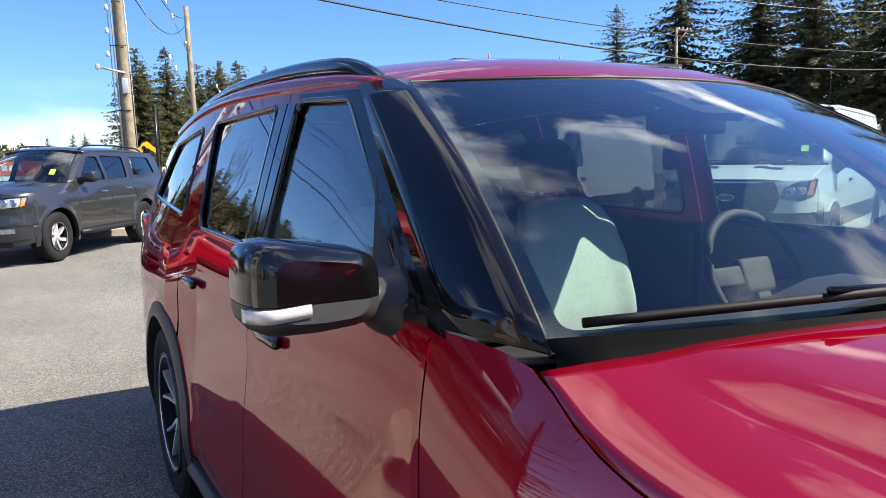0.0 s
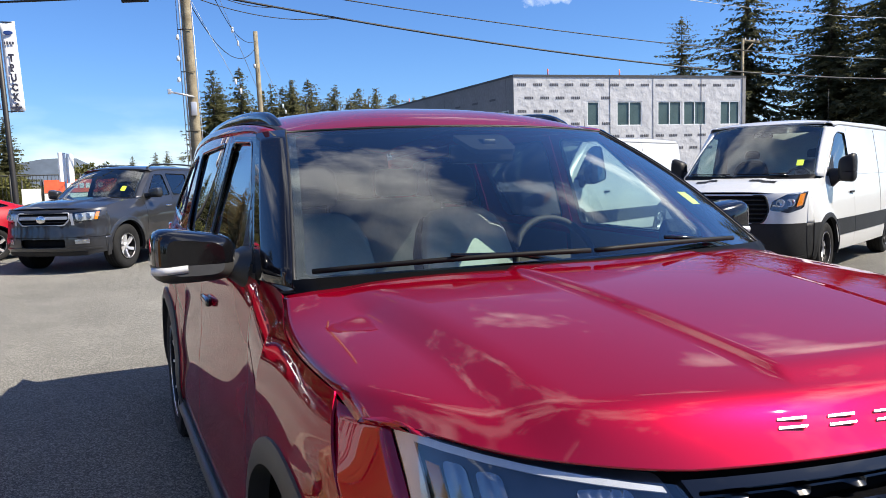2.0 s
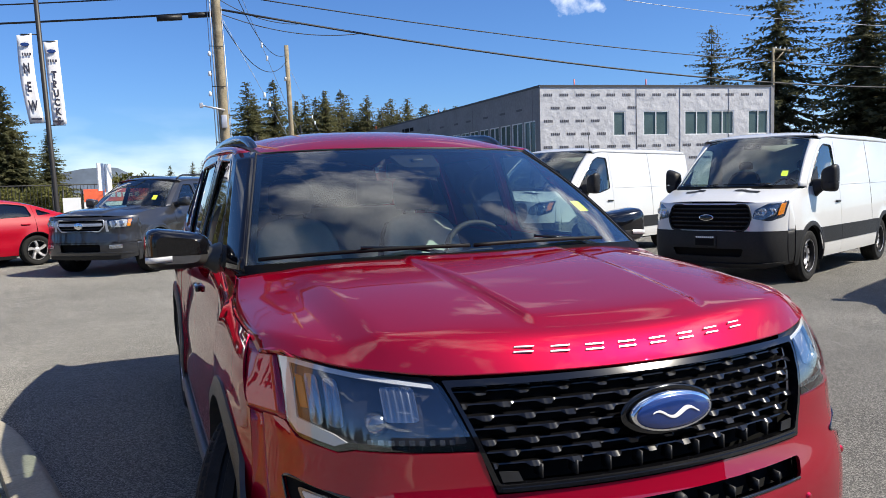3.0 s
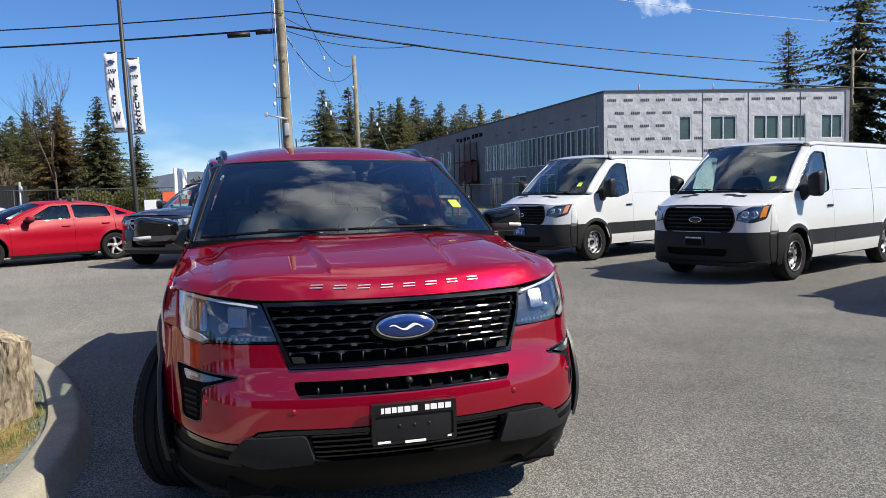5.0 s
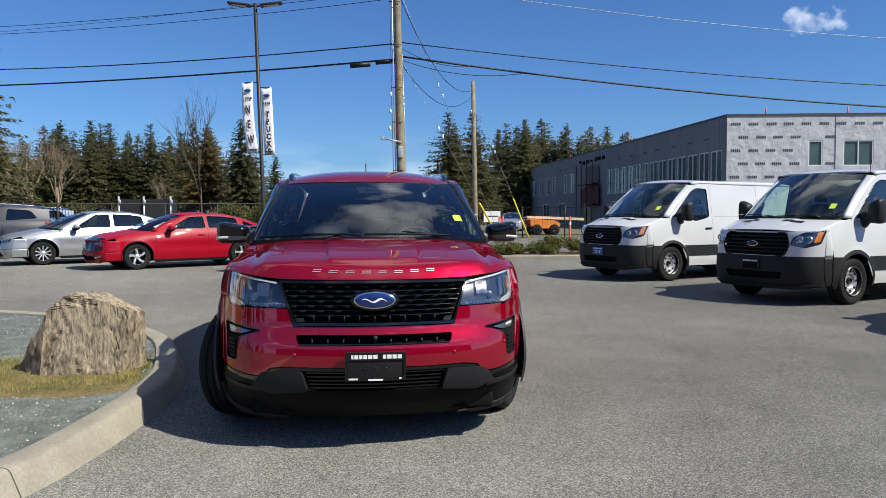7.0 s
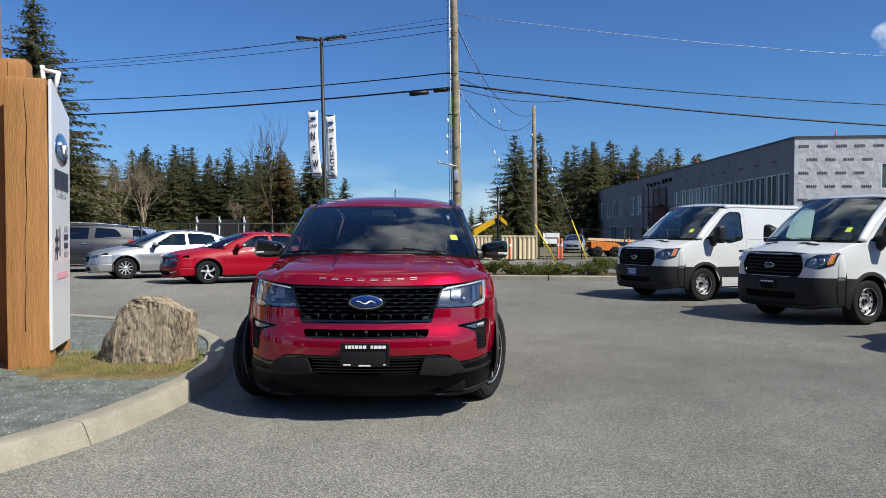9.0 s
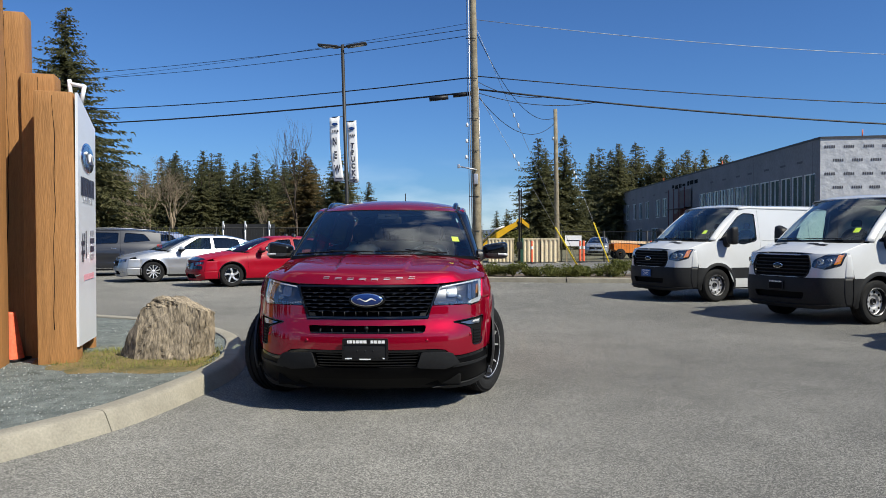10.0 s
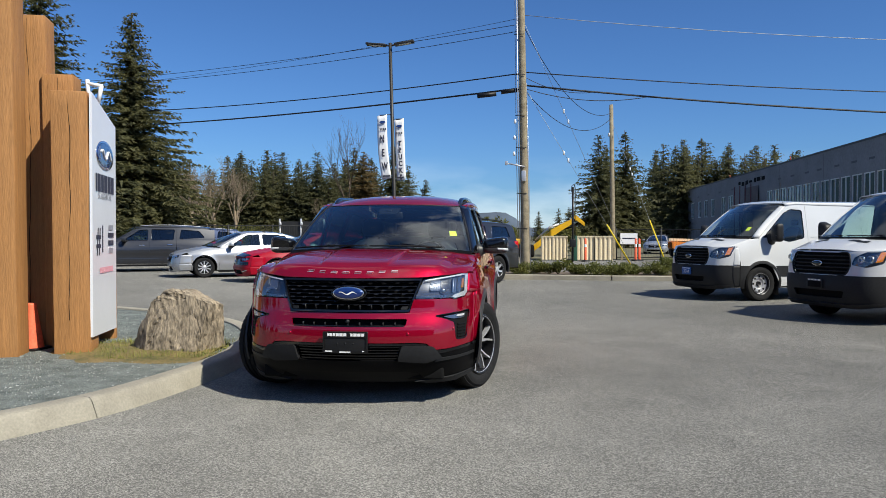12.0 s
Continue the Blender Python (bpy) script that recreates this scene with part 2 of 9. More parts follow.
def part(name, bm, mat, parent, label="", smooth=True, thick=0.0, off=-1.0, sharp=None):
    """One mesh as a part of a thing."""
    return finish(bm, name, mat, parent, label, smooth, thick, off, sharp)


def thing(name, m, label, category, group="", kind=""):
    e = new(name)
    e.empty_display_size = 0.2
    e.matrix_world = m
    return tagged(e, label, category, group, kind)


def spline(pts):
    """A natural cubic through (t, value) pairs; straight past both ends."""
    t = np.array([p[0] for p in pts], float)
    v = np.array([p[1] for p in pts], float)
    n = len(t)
    h = np.diff(t)
    A, r = np.eye(n), np.zeros(n)
    for i in range(1, n - 1):
        A[i, i - 1], A[i, i], A[i, i + 1] = h[i - 1], 2 * (h[i - 1] + h[i]), h[i]
        r[i] = 6 * ((v[i + 1] - v[i]) / h[i] - (v[i] - v[i - 1]) / h[i - 1])
    m = np.linalg.solve(A, r)

    def f(x):
        if x <= t[0]:
            s = (v[1] - v[0]) / h[0] - h[0] * (2 * m[0] + m[1]) / 6
            return float(v[0] + s * (x - t[0]))
        if x >= t[-1]:
            s = (v[-1] - v[-2]) / h[-1] + h[-1] * (m[-2] + 2 * m[-1]) / 6
            return float(v[-1] + s * (x - t[-1]))
        i = int(np.searchsorted(t, x) - 1)
        a, b = t[i + 1] - x, x - t[i]
        return float(m[i] * a ** 3 / (6 * h[i]) + m[i + 1] * b ** 3 / (6 * h[i]) + (v[i] / h[i] - m[i] * h[i] / 6) * a + (v[i + 1] / h[i] - m[i + 1] * h[i] / 6) * b)

    return f


def sheet_bm(outline, fn, step=0.05, holes=(), flip=False, vstep=None):
    """A trimmed panel: a flat outline with holes, cut into a fine grid and laid on the surface fn(u, v)."""
    bm = bmesh.new()
    edges = []
    for loop in (outline, *holes):
        vs = [bm.verts.new((u, v, 0)) for u, v in loop]
        edges += [bm.edges.new((vs[i], vs[(i + 1) % len(vs)])) for i in range(len(vs))]
    bmesh.ops.triangle_fill(bm, use_beauty=True, use_dissolve=False, edges=edges, normal=(0, 0, 1))
    us, vs = [p[0] for p in outline], [p[1] for p in outline]
    for lo, hi, no, st in ((min(us), max(us), (1, 0, 0), step), (min(vs), max(vs), (0, 1, 0), vstep or step)):
        k = max(1, int((hi - lo) / st))
        for i in range(1, k):
            c = lo + (hi - lo) * i / k
            bmesh.ops.bisect_plane(bm, geom=bm.verts[:] + bm.edges[:] + bm.faces[:], dist=1e-5, plane_co=(c * no[0], c * no[1], 0), plane_no=no)
    bmesh.ops.remove_doubles(bm, verts=bm.verts[:], dist=0.0004)
    lay = bm.verts.layers.float_vector.new("surface_normal")
    h = 0.004
    for v in bm.verts:
        u, w = v.co.x, v.co.y
        p = Vector(fn(u, w))
        n = (Vector(fn(u + h, w)) - Vector(fn(u - h, w))).cross(Vector(fn(u, w + h)) - Vector(fn(u, w - h)))
        v[lay] = n.normalized()
        v.co = p
    bm.normal_update()
    if flip:
        bmesh.ops.reverse_faces(bm, faces=bm.faces[:])
    # the stored normals point to the side that the faces show
    s = 0.0
    for f in bm.faces:
        s += f.calc_area() * f.normal.dot(f.verts[0][lay])
    if s < 0:
        for v in bm.verts:
            v[lay] = -v[lay]
    return bm


def loft_bm(rows, closed=False, flip=False):
    """Quads between rows of points of equal length."""
    bm = bmesh.new()
    vr = [[bm.verts.new(p) for p in r] for r in rows]
    n = len(vr[0])
    for a, b in zip(vr, vr[1:]):
        for i in range(n if closed else n - 1):
            j = (i + 1) % n
            q = (a[i], a[j], b[j], b[i])
            try:
                bm.faces.new(q if not flip else q[::-1])
            except ValueError:
                pass
    bmesh.ops.remove_doubles(bm, verts=bm.verts[:], dist=1e-5)
    return bm


def lathe_bm(profile, n=32, axis="Z"):
    """A turned body from (radius, height) pairs."""
    rows = []
    for r, h in profile:
        ring = []
        for i in range(n):
            a = 2 * math.pi * i / n
            p = (r * math.cos(a), r * math.sin(a), h)
            ring.append(p if axis == "Z" else ((h, p[0], p[1]) if axis == "X" else (p[0], h, p[1])))
        rows.append(ring)
    return loft_bm(rows, closed=True)


def box_bm(x0, x1, y0, y1, z0, z1, bevel=0.0, bm=None, seg=2, m=None):
    own = bmesh.new()
    bmesh.ops.create_cube(own, size=1)
    for v in own.verts:
        v.co = Vector(((x0 + x1) / 2 + v.co.x * (x1 - x0), (y0 + y1) / 2 + v.co.y * (y1 - y0), (z0 + z1) / 2 + v.co.z * (z1 - z0)))
    if bevel:
        bmesh.ops.bevel(own, geom=own.edges[:], offset=bevel, segments=seg, affect="EDGES", profile=0.6)
    if m:
        own.transform(m)
    if bm is None:
        return own
    me = bpy.data.meshes.new("tmp")
    own.to_mesh(me)
    own.free()
    bm.from_mesh(me)
    bpy.data.meshes.remove(me)
    return bm


def tube_bm(pts, r, n=8, bm=None, r1=None):
    """A round tube along points, tapering from r to r1."""
    bm = bm or bmesh.new()
    pts = [Vector(p) for p in pts]
    rings = []
    for i, p in enumerate(pts):
        d = (pts[min(i + 1, len(pts) - 1)] - pts[max(i - 1, 0)]).normalized()
        s = d.cross(Vector((0, 0, 1)) if abs(d.z) < 0.95 else Vector((1, 0, 0))).normalized()
        u = s.cross(d)
        rr = r if r1 is None else r + (r1 - r) * i / max(1, len(pts) - 1)
        rings.append([bm.verts.new(p + rr * (math.cos(2 * math.pi * k / n) * s + math.sin(2 * math.pi * k / n) * u)) for k in range(n)])
    for a, b in zip(rings, rings[1:]):
        for k in range(n):
            bm.faces.new((a[k], a[(k + 1) % n], b[(k + 1) % n], b[k]))
    bm.faces.new(rings[0][::-1])
    bm.faces.new(rings[-1])
    return bm


def arc(cx, cz, r, a0, a1, n=18):
    return [(cx + r * math.cos(radians(a0 + (a1 - a0) * i / n)), cz + r * math.sin(radians(a0 + (a1 - a0) * i / n))) for i in range(n + 1)]


def rounded(pts, r=0.03, n=4):
    """The outline with its corners rounded."""
    out = []
    k = len(pts)
    for i in range(k):
        a, b, c = Vector(pts[i - 1]), Vector(pts[i]), Vector(pts[(i + 1) % k])
        d1, d2 = min(r, (a - b).length * 0.45), min(r, (c - b).length * 0.45)
        p, q = b + (a - b).normalized() * d1, b + (c - b).normalized() * d2
        for j in range(n + 1):
            t = j / n
            w = p * (1 - t) ** 2 + b * 2 * t * (1 - t) + q * t * t
            out.append((w.x, w.y))
    return out


def mirrored(pts):
    return [(-u, v) for u, v in pts][::-1]


def lettering(text, size, m, mat, parent, name="lettering", depth=0.001, squash=1.0, bold=0.0):
    cu = bpy.data.curves.new(name, "FONT")
    cu.body, cu.size, cu.align_x, cu.align_y, cu.extrude = text, size, "CENTER", "CENTER", depth
    cu.offset = bold
    tmp = bpy.data.objects.new("tmp", cu)
    scene.collection.objects.link(tmp)
    bpy.context.view_layer.update()
    me = bpy.data.meshes.new_from_object(tmp)
    bpy.data.objects.remove(tmp)
    bpy.data.curves.remove(cu)
    me.name = name
    me.materials.clear()
    me.materials.append(mat)
    me.transform(Matrix.Diagonal((squash, 1, 1, 1)))
    ob = new(name, me)
    ob.parent = parent
    ob.matrix_local = m
    return ob


# ---- vehicles ----
class Shell:
    """The surfaces of a vehicle's body: front axle at y = 0, nose towards -y, left side at +x."""

    def __init__(self, wb, r, arch, nose, bow, wrap, crease, tuck, scoop, ridge, roof_drop, rail_bulge, fender_front, quarter_end, roof_end, tail_out, ws_bot, ws_top, door_top, handles, handle_mat, hood_front_x, hood_front_z, hood_side_end, hood_rear, hood_drop, W, zt, xt, p, hood_z, roof_z, roof_x, zw, xw, fender_tip=()):
        self.fender_tip = list(fender_tip)
        self.creases = None
        self.flare = 0.0
        self.hood_pow = 2.6
        self.lip_rise = lambda x: 0.0
        self.corner_run = 14
        self.seal_mat = M_BLACK
        self.step = 0.06
        self.wb, self.r, self.arch, self.nose, self.bow, self.wrap = wb, r, arch, nose, bow, wrap
        self.crease, self.tuck, self.scoop, self.ridge, self.roof_drop, self.rail_bulge = crease, tuck, scoop, ridge, roof_drop, rail_bulge
        self.fender_front, self.quarter_end, self.roof_end, self.tail_out, self.ws_bot, self.ws_top = fender_front, quarter_end, roof_end, tail_out, ws_bot, ws_top
        self.door_top, self.handles, self.handle_mat, self.hood_front_x, self.hood_front_z, self.hood_side_end = door_top, handles, handle_mat, hood_front_x, hood_front_z, hood_side_end
        self.hood_rear, self.hood_drop = hood_rear, hood_drop
        self.W_f = spline(W)
        self.zt_f = spline(zt)
        self.xt_f = spline(xt)
        self.p_f = spline(p)
        self.hood_z_f = spline(hood_z)
        self.roof_z_f = spline(roof_z)
        self.roof_x_f = spline(roof_x)
        self.zw_f = spline(zw)
        self.xw_f = spline(xw)

    def side(self, y, z):
        zt, xt, w = self.zt_f(y), self.xt_f(y), self.W_f(y)
        if z <= zt:
            q = max(0.0, (z - self.crease) / (zt - self.crease))
            if self.flare:
                s = min(1.0, max(0.0, (z - 0.50) / 0.42))
                on = min(1.0, max(0.0, (y - 0.30) / 0.35)) * min(1.0, max(0.0, (2.75 - y) / 0.4))
                w -= self.flare * s * s * (3 - 2 * s) * on
            x = w - (w - xt) * q ** 2
            x -= self.tuck * max(0.0, (0.5 - z) / 0.3) ** 2
            x -= self.scoop * math.exp(-((z - 0.55) / 0.11) ** 2) * min(1.0, max(0.0, (y - 0.30) / 0.35)) * min(1.0, max(0.0, (self.wb - 0.2 - y) / 0.35))
            for ya in (0, self.wb):
                rr = math.hypot(y - ya, z - self.r)
                x += 0.018 * max(0.0, 1 - max(0.0, rr - self.arch) / 0.13) ** 2
            return x
        zw, xw = self.zw_f(y), self.xw_f(y)
        f = max(0.0, (z - zt) / max(0.05, zw - zt))
        return xt - (xt - xw) * f ** 1.12

    def nose_y(self, x, z):
        ax = abs(x)
        return self.nose + self.bow * ax ** 2 + self.wrap * (ax / 0.9) ** 9 + self.p_f(z)

    def hood(self, x, y):
        xh, zh = self.xt_f(y), self.zt_f(y)
        t = min(1.0, abs(x) / xh)
        z = zh + (self.hood_z_f(y) - zh) * (1 - t ** self.hood_pow)
        if self.creases:
            b1, b2, a1, a2 = self.creases(y)
            ax = abs(x)
            fb = min(1.0, max(0.0, (y - self.nose_y(x, 1.0) - 0.10) / 0.05))
            fa = min(1.0, max(0.0, (y + 0.76) / 0.10)) * min(1.0, max(0.0, (0.32 - y) / 0.25))
            z += 0.010 * fb * min(1.0, max(0.0, (b2 - ax) / (b2 - b1)))
            return z - 0.020 * fa * min(1.0, max(0.0, (ax - a1) / (a2 - a1))) * min(1.0, max(0.0, (0.90 - ax) / 0.14))
        ridge = self.ridge[0] + (self.ridge[1] - self.ridge[0]) * (y - self.nose) / (0.2 - self.nose)
        s = min(1.0, max(0.0, (ridge + 0.035 - abs(x)) / 0.05))
        s = s * s * (3 - 2 * s)
        fade = min(1.0, max(0.0, (y - self.nose - 0.16) / 0.12))
        return z + self.ridge[2] * s * fade

    def roof(self, x, y):
        return self.roof_z_f(y) - self.roof_drop * (abs(x) / self.roof_x_f(y)) ** 2.6

    def screen(self, u, v):
        """The windscreen, u from -1 to 1 across, v from 0 at the cowl to 1 at the roof."""
        (xb, yb, zb), (yc, zc) = self.ws_bot
        (xt, yt, zt), (yd, zd) = self.ws_top
        b = Vector((xb * u, yc + (yb - yc) * u * u, zc + (zb - zc) * u * u))
        t = Vector((xt * u, yd + (yt - yd) * u * u, zd + (zt - zd) * u * u))
        q = b.lerp(t, v)
        s = 0.03 * math.sin(math.pi * v)
        return q + Vector((0, -0.6 * s, 0.8 * s))


def side_panel(S, name, outline, mat, parent, sx, holes=(), step=0.05, inset=0.0, thick=0.006, label="", lift=0.0):
    fn = lambda y, z: (sx * (S.side(y, z) - inset + lift), y, z)
    return finish(sheet_bm(outline, fn, step, holes, flip=sx < 0), name, mat, parent, label, thick=thick, sharp=40)


def nose_panel(S, name, outline, mat, parent, holes=(), step=0.04, inset=0.0, thick=0.006, label="", tilt=0.0):
    fn = lambda x, z: (x, S.nose_y(x, z) + inset, z)
    return finish(sheet_bm(outline, fn, step, holes), name, mat, parent, label, thick=thick, sharp=40)


def nose_corner(S, car, x_out, bands, y_end=None, name="bumper_corner", cap=None):
    """Closes the turn from the front skin to the fender, band by band: z from, z to, material, inset."""
    y_of = y_end or (lambda z: S.fender_front - 0.001)
    for sx in (-1, 1):
        for z0, z1, mat, inset in bands:
            rows = []
            for k in range(11):
                z = z0 + (z1 - z0) * k / 10
                a = Vector((x_out, S.nose_y(x_out, z) + inset, z))
                b = Vector((S.side(y_of(z), z), y_of(z), z))
                if cap:
                    b.x = S.side(b.y, z + (S.zt_f(b.y) - 0.003 - z1) * (k / 10) ** 2)
                a.y = min(a.y, b.y - 0.01)
                slope = (S.nose_y(x_out, z) - S.nose_y(x_out - 0.01, z)) / 0.01
                run = min(b.x - a.x, 0.85 * (b.y - a.y) / max(0.3, slope)) if b.x > a.x else 0.0
                c = a + Vector((run, run * slope, 0))
                row = []
                for j in range(8):
                    t = j / 7
                    q = a * (1 - t) ** 2 + c * (2 * t * (1 - t)) + b * t * t
                    lift = (cap(q.x, q.y, S) - 0.003 - z1) * (k / 10) ** 2 if cap else 0.0
                    row.append((sx * q.x, q.y, q.z + lift))
                rows.append(row)
            part(name, loft_bm(rows, flip=sx < 0), mat, car, thick=0.006)


def edge_trim(name, pts, r, mat, parent, label="", close=True):
    """A thin round moulding along a closed line."""
    pts = list(pts) + ([pts[0], pts[1]] if close else [])
    return finish(tube_bm(pts, r, 6), name, mat, parent, label)


def make_wheel(parent, at, S, rim, spokes, steer=0.0, sx=1, width=0.25, rim_mat=None, face="twin"):
    """A wheel: a dark barrel with its tyre, its spokes and its hub cap."""
    r, m = S.r, rim_mat or M_ALLOY
    w = width / 2
    barrel = finish(lathe_bm([(0.06, 0.02), (rim * 0.92, 0.0), (rim * 0.95, w * 0.8), (rim, w * 0.95), (rim * 0.97, w), (rim * 0.9, w * 0.9), (rim * 0.88, -w * 0.9), (rim, -w)], 40, "X"), "wheel", M_DALLOY, parent, sharp=40)
    barrel.matrix_local = Matrix.Translation(at) @ Matrix.Rotation(radians(steer), 4, "Z") @ (Matrix.Identity(4) if sx > 0 else Matrix.Rotation(math.pi, 4, "Z"))
    h = r - rim
    prof = [(rim * 0.98, -w * 0.86), (rim + h * 0.35, -w * 1.0), (rim + h * 0.75, -w * 0.98), (r - 0.012, -w * 0.84), (r, -w * 0.7)]
    for g in (-0.42, -0.02, 0.38):
        prof += [(r, w * g - 0.012), (r - 0.008, w * g - 0.008), (r - 0.008, w * g + 0.004), (r, w * g + 0.008)]
    prof += [(r, w * 0.7), (r - 0.012, w * 0.84), (rim + h * 0.75, w * 0.98), (rim + h * 0.5, w * 1.02), (rim + h * 0.3, w * 1.0), (rim * 0.98, w * 0.86)]
    finish(lathe_bm(prof, 56, "X"), "tyre", M_RUBBER, barrel, sharp=30)
    if face == "twin":
        bm = bmesh.new()
        # tread lugs on both shoulders
        for i in range(56):
            a = 2 * math.pi * i / 56
            rot = Matrix.Rotation(a, 4, "X")
            for s in (-1, 1):
                box_bm(s * w * 0.74 - 0.014, s * w * 0.74 + 0.014, -0.015, 0.015, r - 0.016, r - 0.0065, bm=bm, m=rot)
        tread = finish(bm, "tread", M_RUBBER, barrel, smooth=False)
        tread["kind"] = "stuff"
    bm = bmesh.new()
    for i in range(spokes):
        a0 = 2 * math.pi * i / spokes
        if face == "twin":
            # a forked spoke: a stem and two branches that part towards the rim
            bars_ = [((0.045, 0.0), (rim * 0.24, 0.0), (rim * 0.36, 0.0), 0.018, 0.020)]
            bars_ += [((rim * 0.30, g * 0.13), (rim * 0.60, g * 0.20), (rim * 0.965, g * 0.30), 0.009, 0.010) for g in (-1, 1)]
        elif face == "wide":
            # a curved blade, broad at the rim
            bars_ = [((0.045, -0.12), (rim * 0.55, 0.02), (rim * 0.96, 0.20), 0.028, 0.034)]
        else:
            bars_ = [((0.05, 0.0), (rim * 0.5, 0.0), (rim * 0.95, 0.0), 0.016, 0.020)]
        for p0, p1, p2, w0, w1 in bars_:
            rows = []
            for j, (rr, an) in enumerate((p0, p1, p2)):
                rot = Matrix.Rotation(a0 + an, 4, "X")
                ww = w0 + (w1 - w0) * j / 2
                xo = min(0.075 + 0.037 * rr / rim, w * 0.92)
                rows.append([rot @ Vector((xo - 0.04, -ww, rr)), rot @ Vector((xo, -ww * 0.72, rr)), rot @ Vector((xo, ww * 0.72, rr)), rot @ Vector((xo - 0.04, ww, rr))])
            tmp = loft_bm(rows)
            me = bpy.data.meshes.new("t")
            tmp.to_mesh(me)
            tmp.free()
            bm.from_mesh(me)
            bpy.data.meshes.remove(me)
    if face == "steel":
        bm.free()
        bm = lathe_bm([(0.055, 0.03), (rim * 0.42, 0.03), (rim * 0.5, 0.055), (rim * 0.72, 0.06), (rim * 0.86, 0.035), (rim * 0.93, 0.05)], 40, "X")
        finish(bm, "wheel_disc", m, barrel, sharp=40)
        for i in range(spokes):
            a0 = 2 * math.pi * i / spokes
            hole = part("wheel_slot", lathe_bm([(0.0, 0.062), (0.021, 0.062), (0.021, 0.05)], 10, "X"), M_DARK, barrel)
            hole.location = (0.0, rim * 0.64 * math.cos(a0), rim * 0.64 * math.sin(a0))
    else:
        finish(bm, "spokes", m, barrel, smooth=False)
    cap = [(0.0, 0.092), (0.03, 0.09), (0.055, 0.085), (0.065, 0.07), (0.065, 0.0)] if face != "steel" else [(0.0, 0.045), (0.036, 0.045), (0.042, 0.06), (0.048, 0.058), (0.055, 0.03)]
    finish(lathe_bm(cap, 24, "X"), "hub_cap", M_DALLOY if face in ("twin", "steel") else m, barrel)
    finish(lathe_bm([(rim * 0.985, w * 0.90), (rim * 0.985, w * 0.96), (rim * 0.93, w * 0.96), (rim * 0.91, w * 0.86)], 48, "X"), "rim", m, barrel, sharp=40)
    finish(lathe_bm([(0.0, -0.02), (rim * 0.6, -0.02), (rim * 0.6, -0.04), (0.0, -0.04)], 28, "X"), "brake_disc", M_SATIN, barrel)
    return barrel


def arch_points(S, ya, r, a0, a1, n=24):
    return arc(ya, S.r, r, a0, a1, n)


def top_line(S, y0, y1, n=14, dz=0.0):
    return [(y0 + (y1 - y0) * i / n, S.zt_f(y0 + (y1 - y0) * i / n) + dz) for i in range(n + 1)]


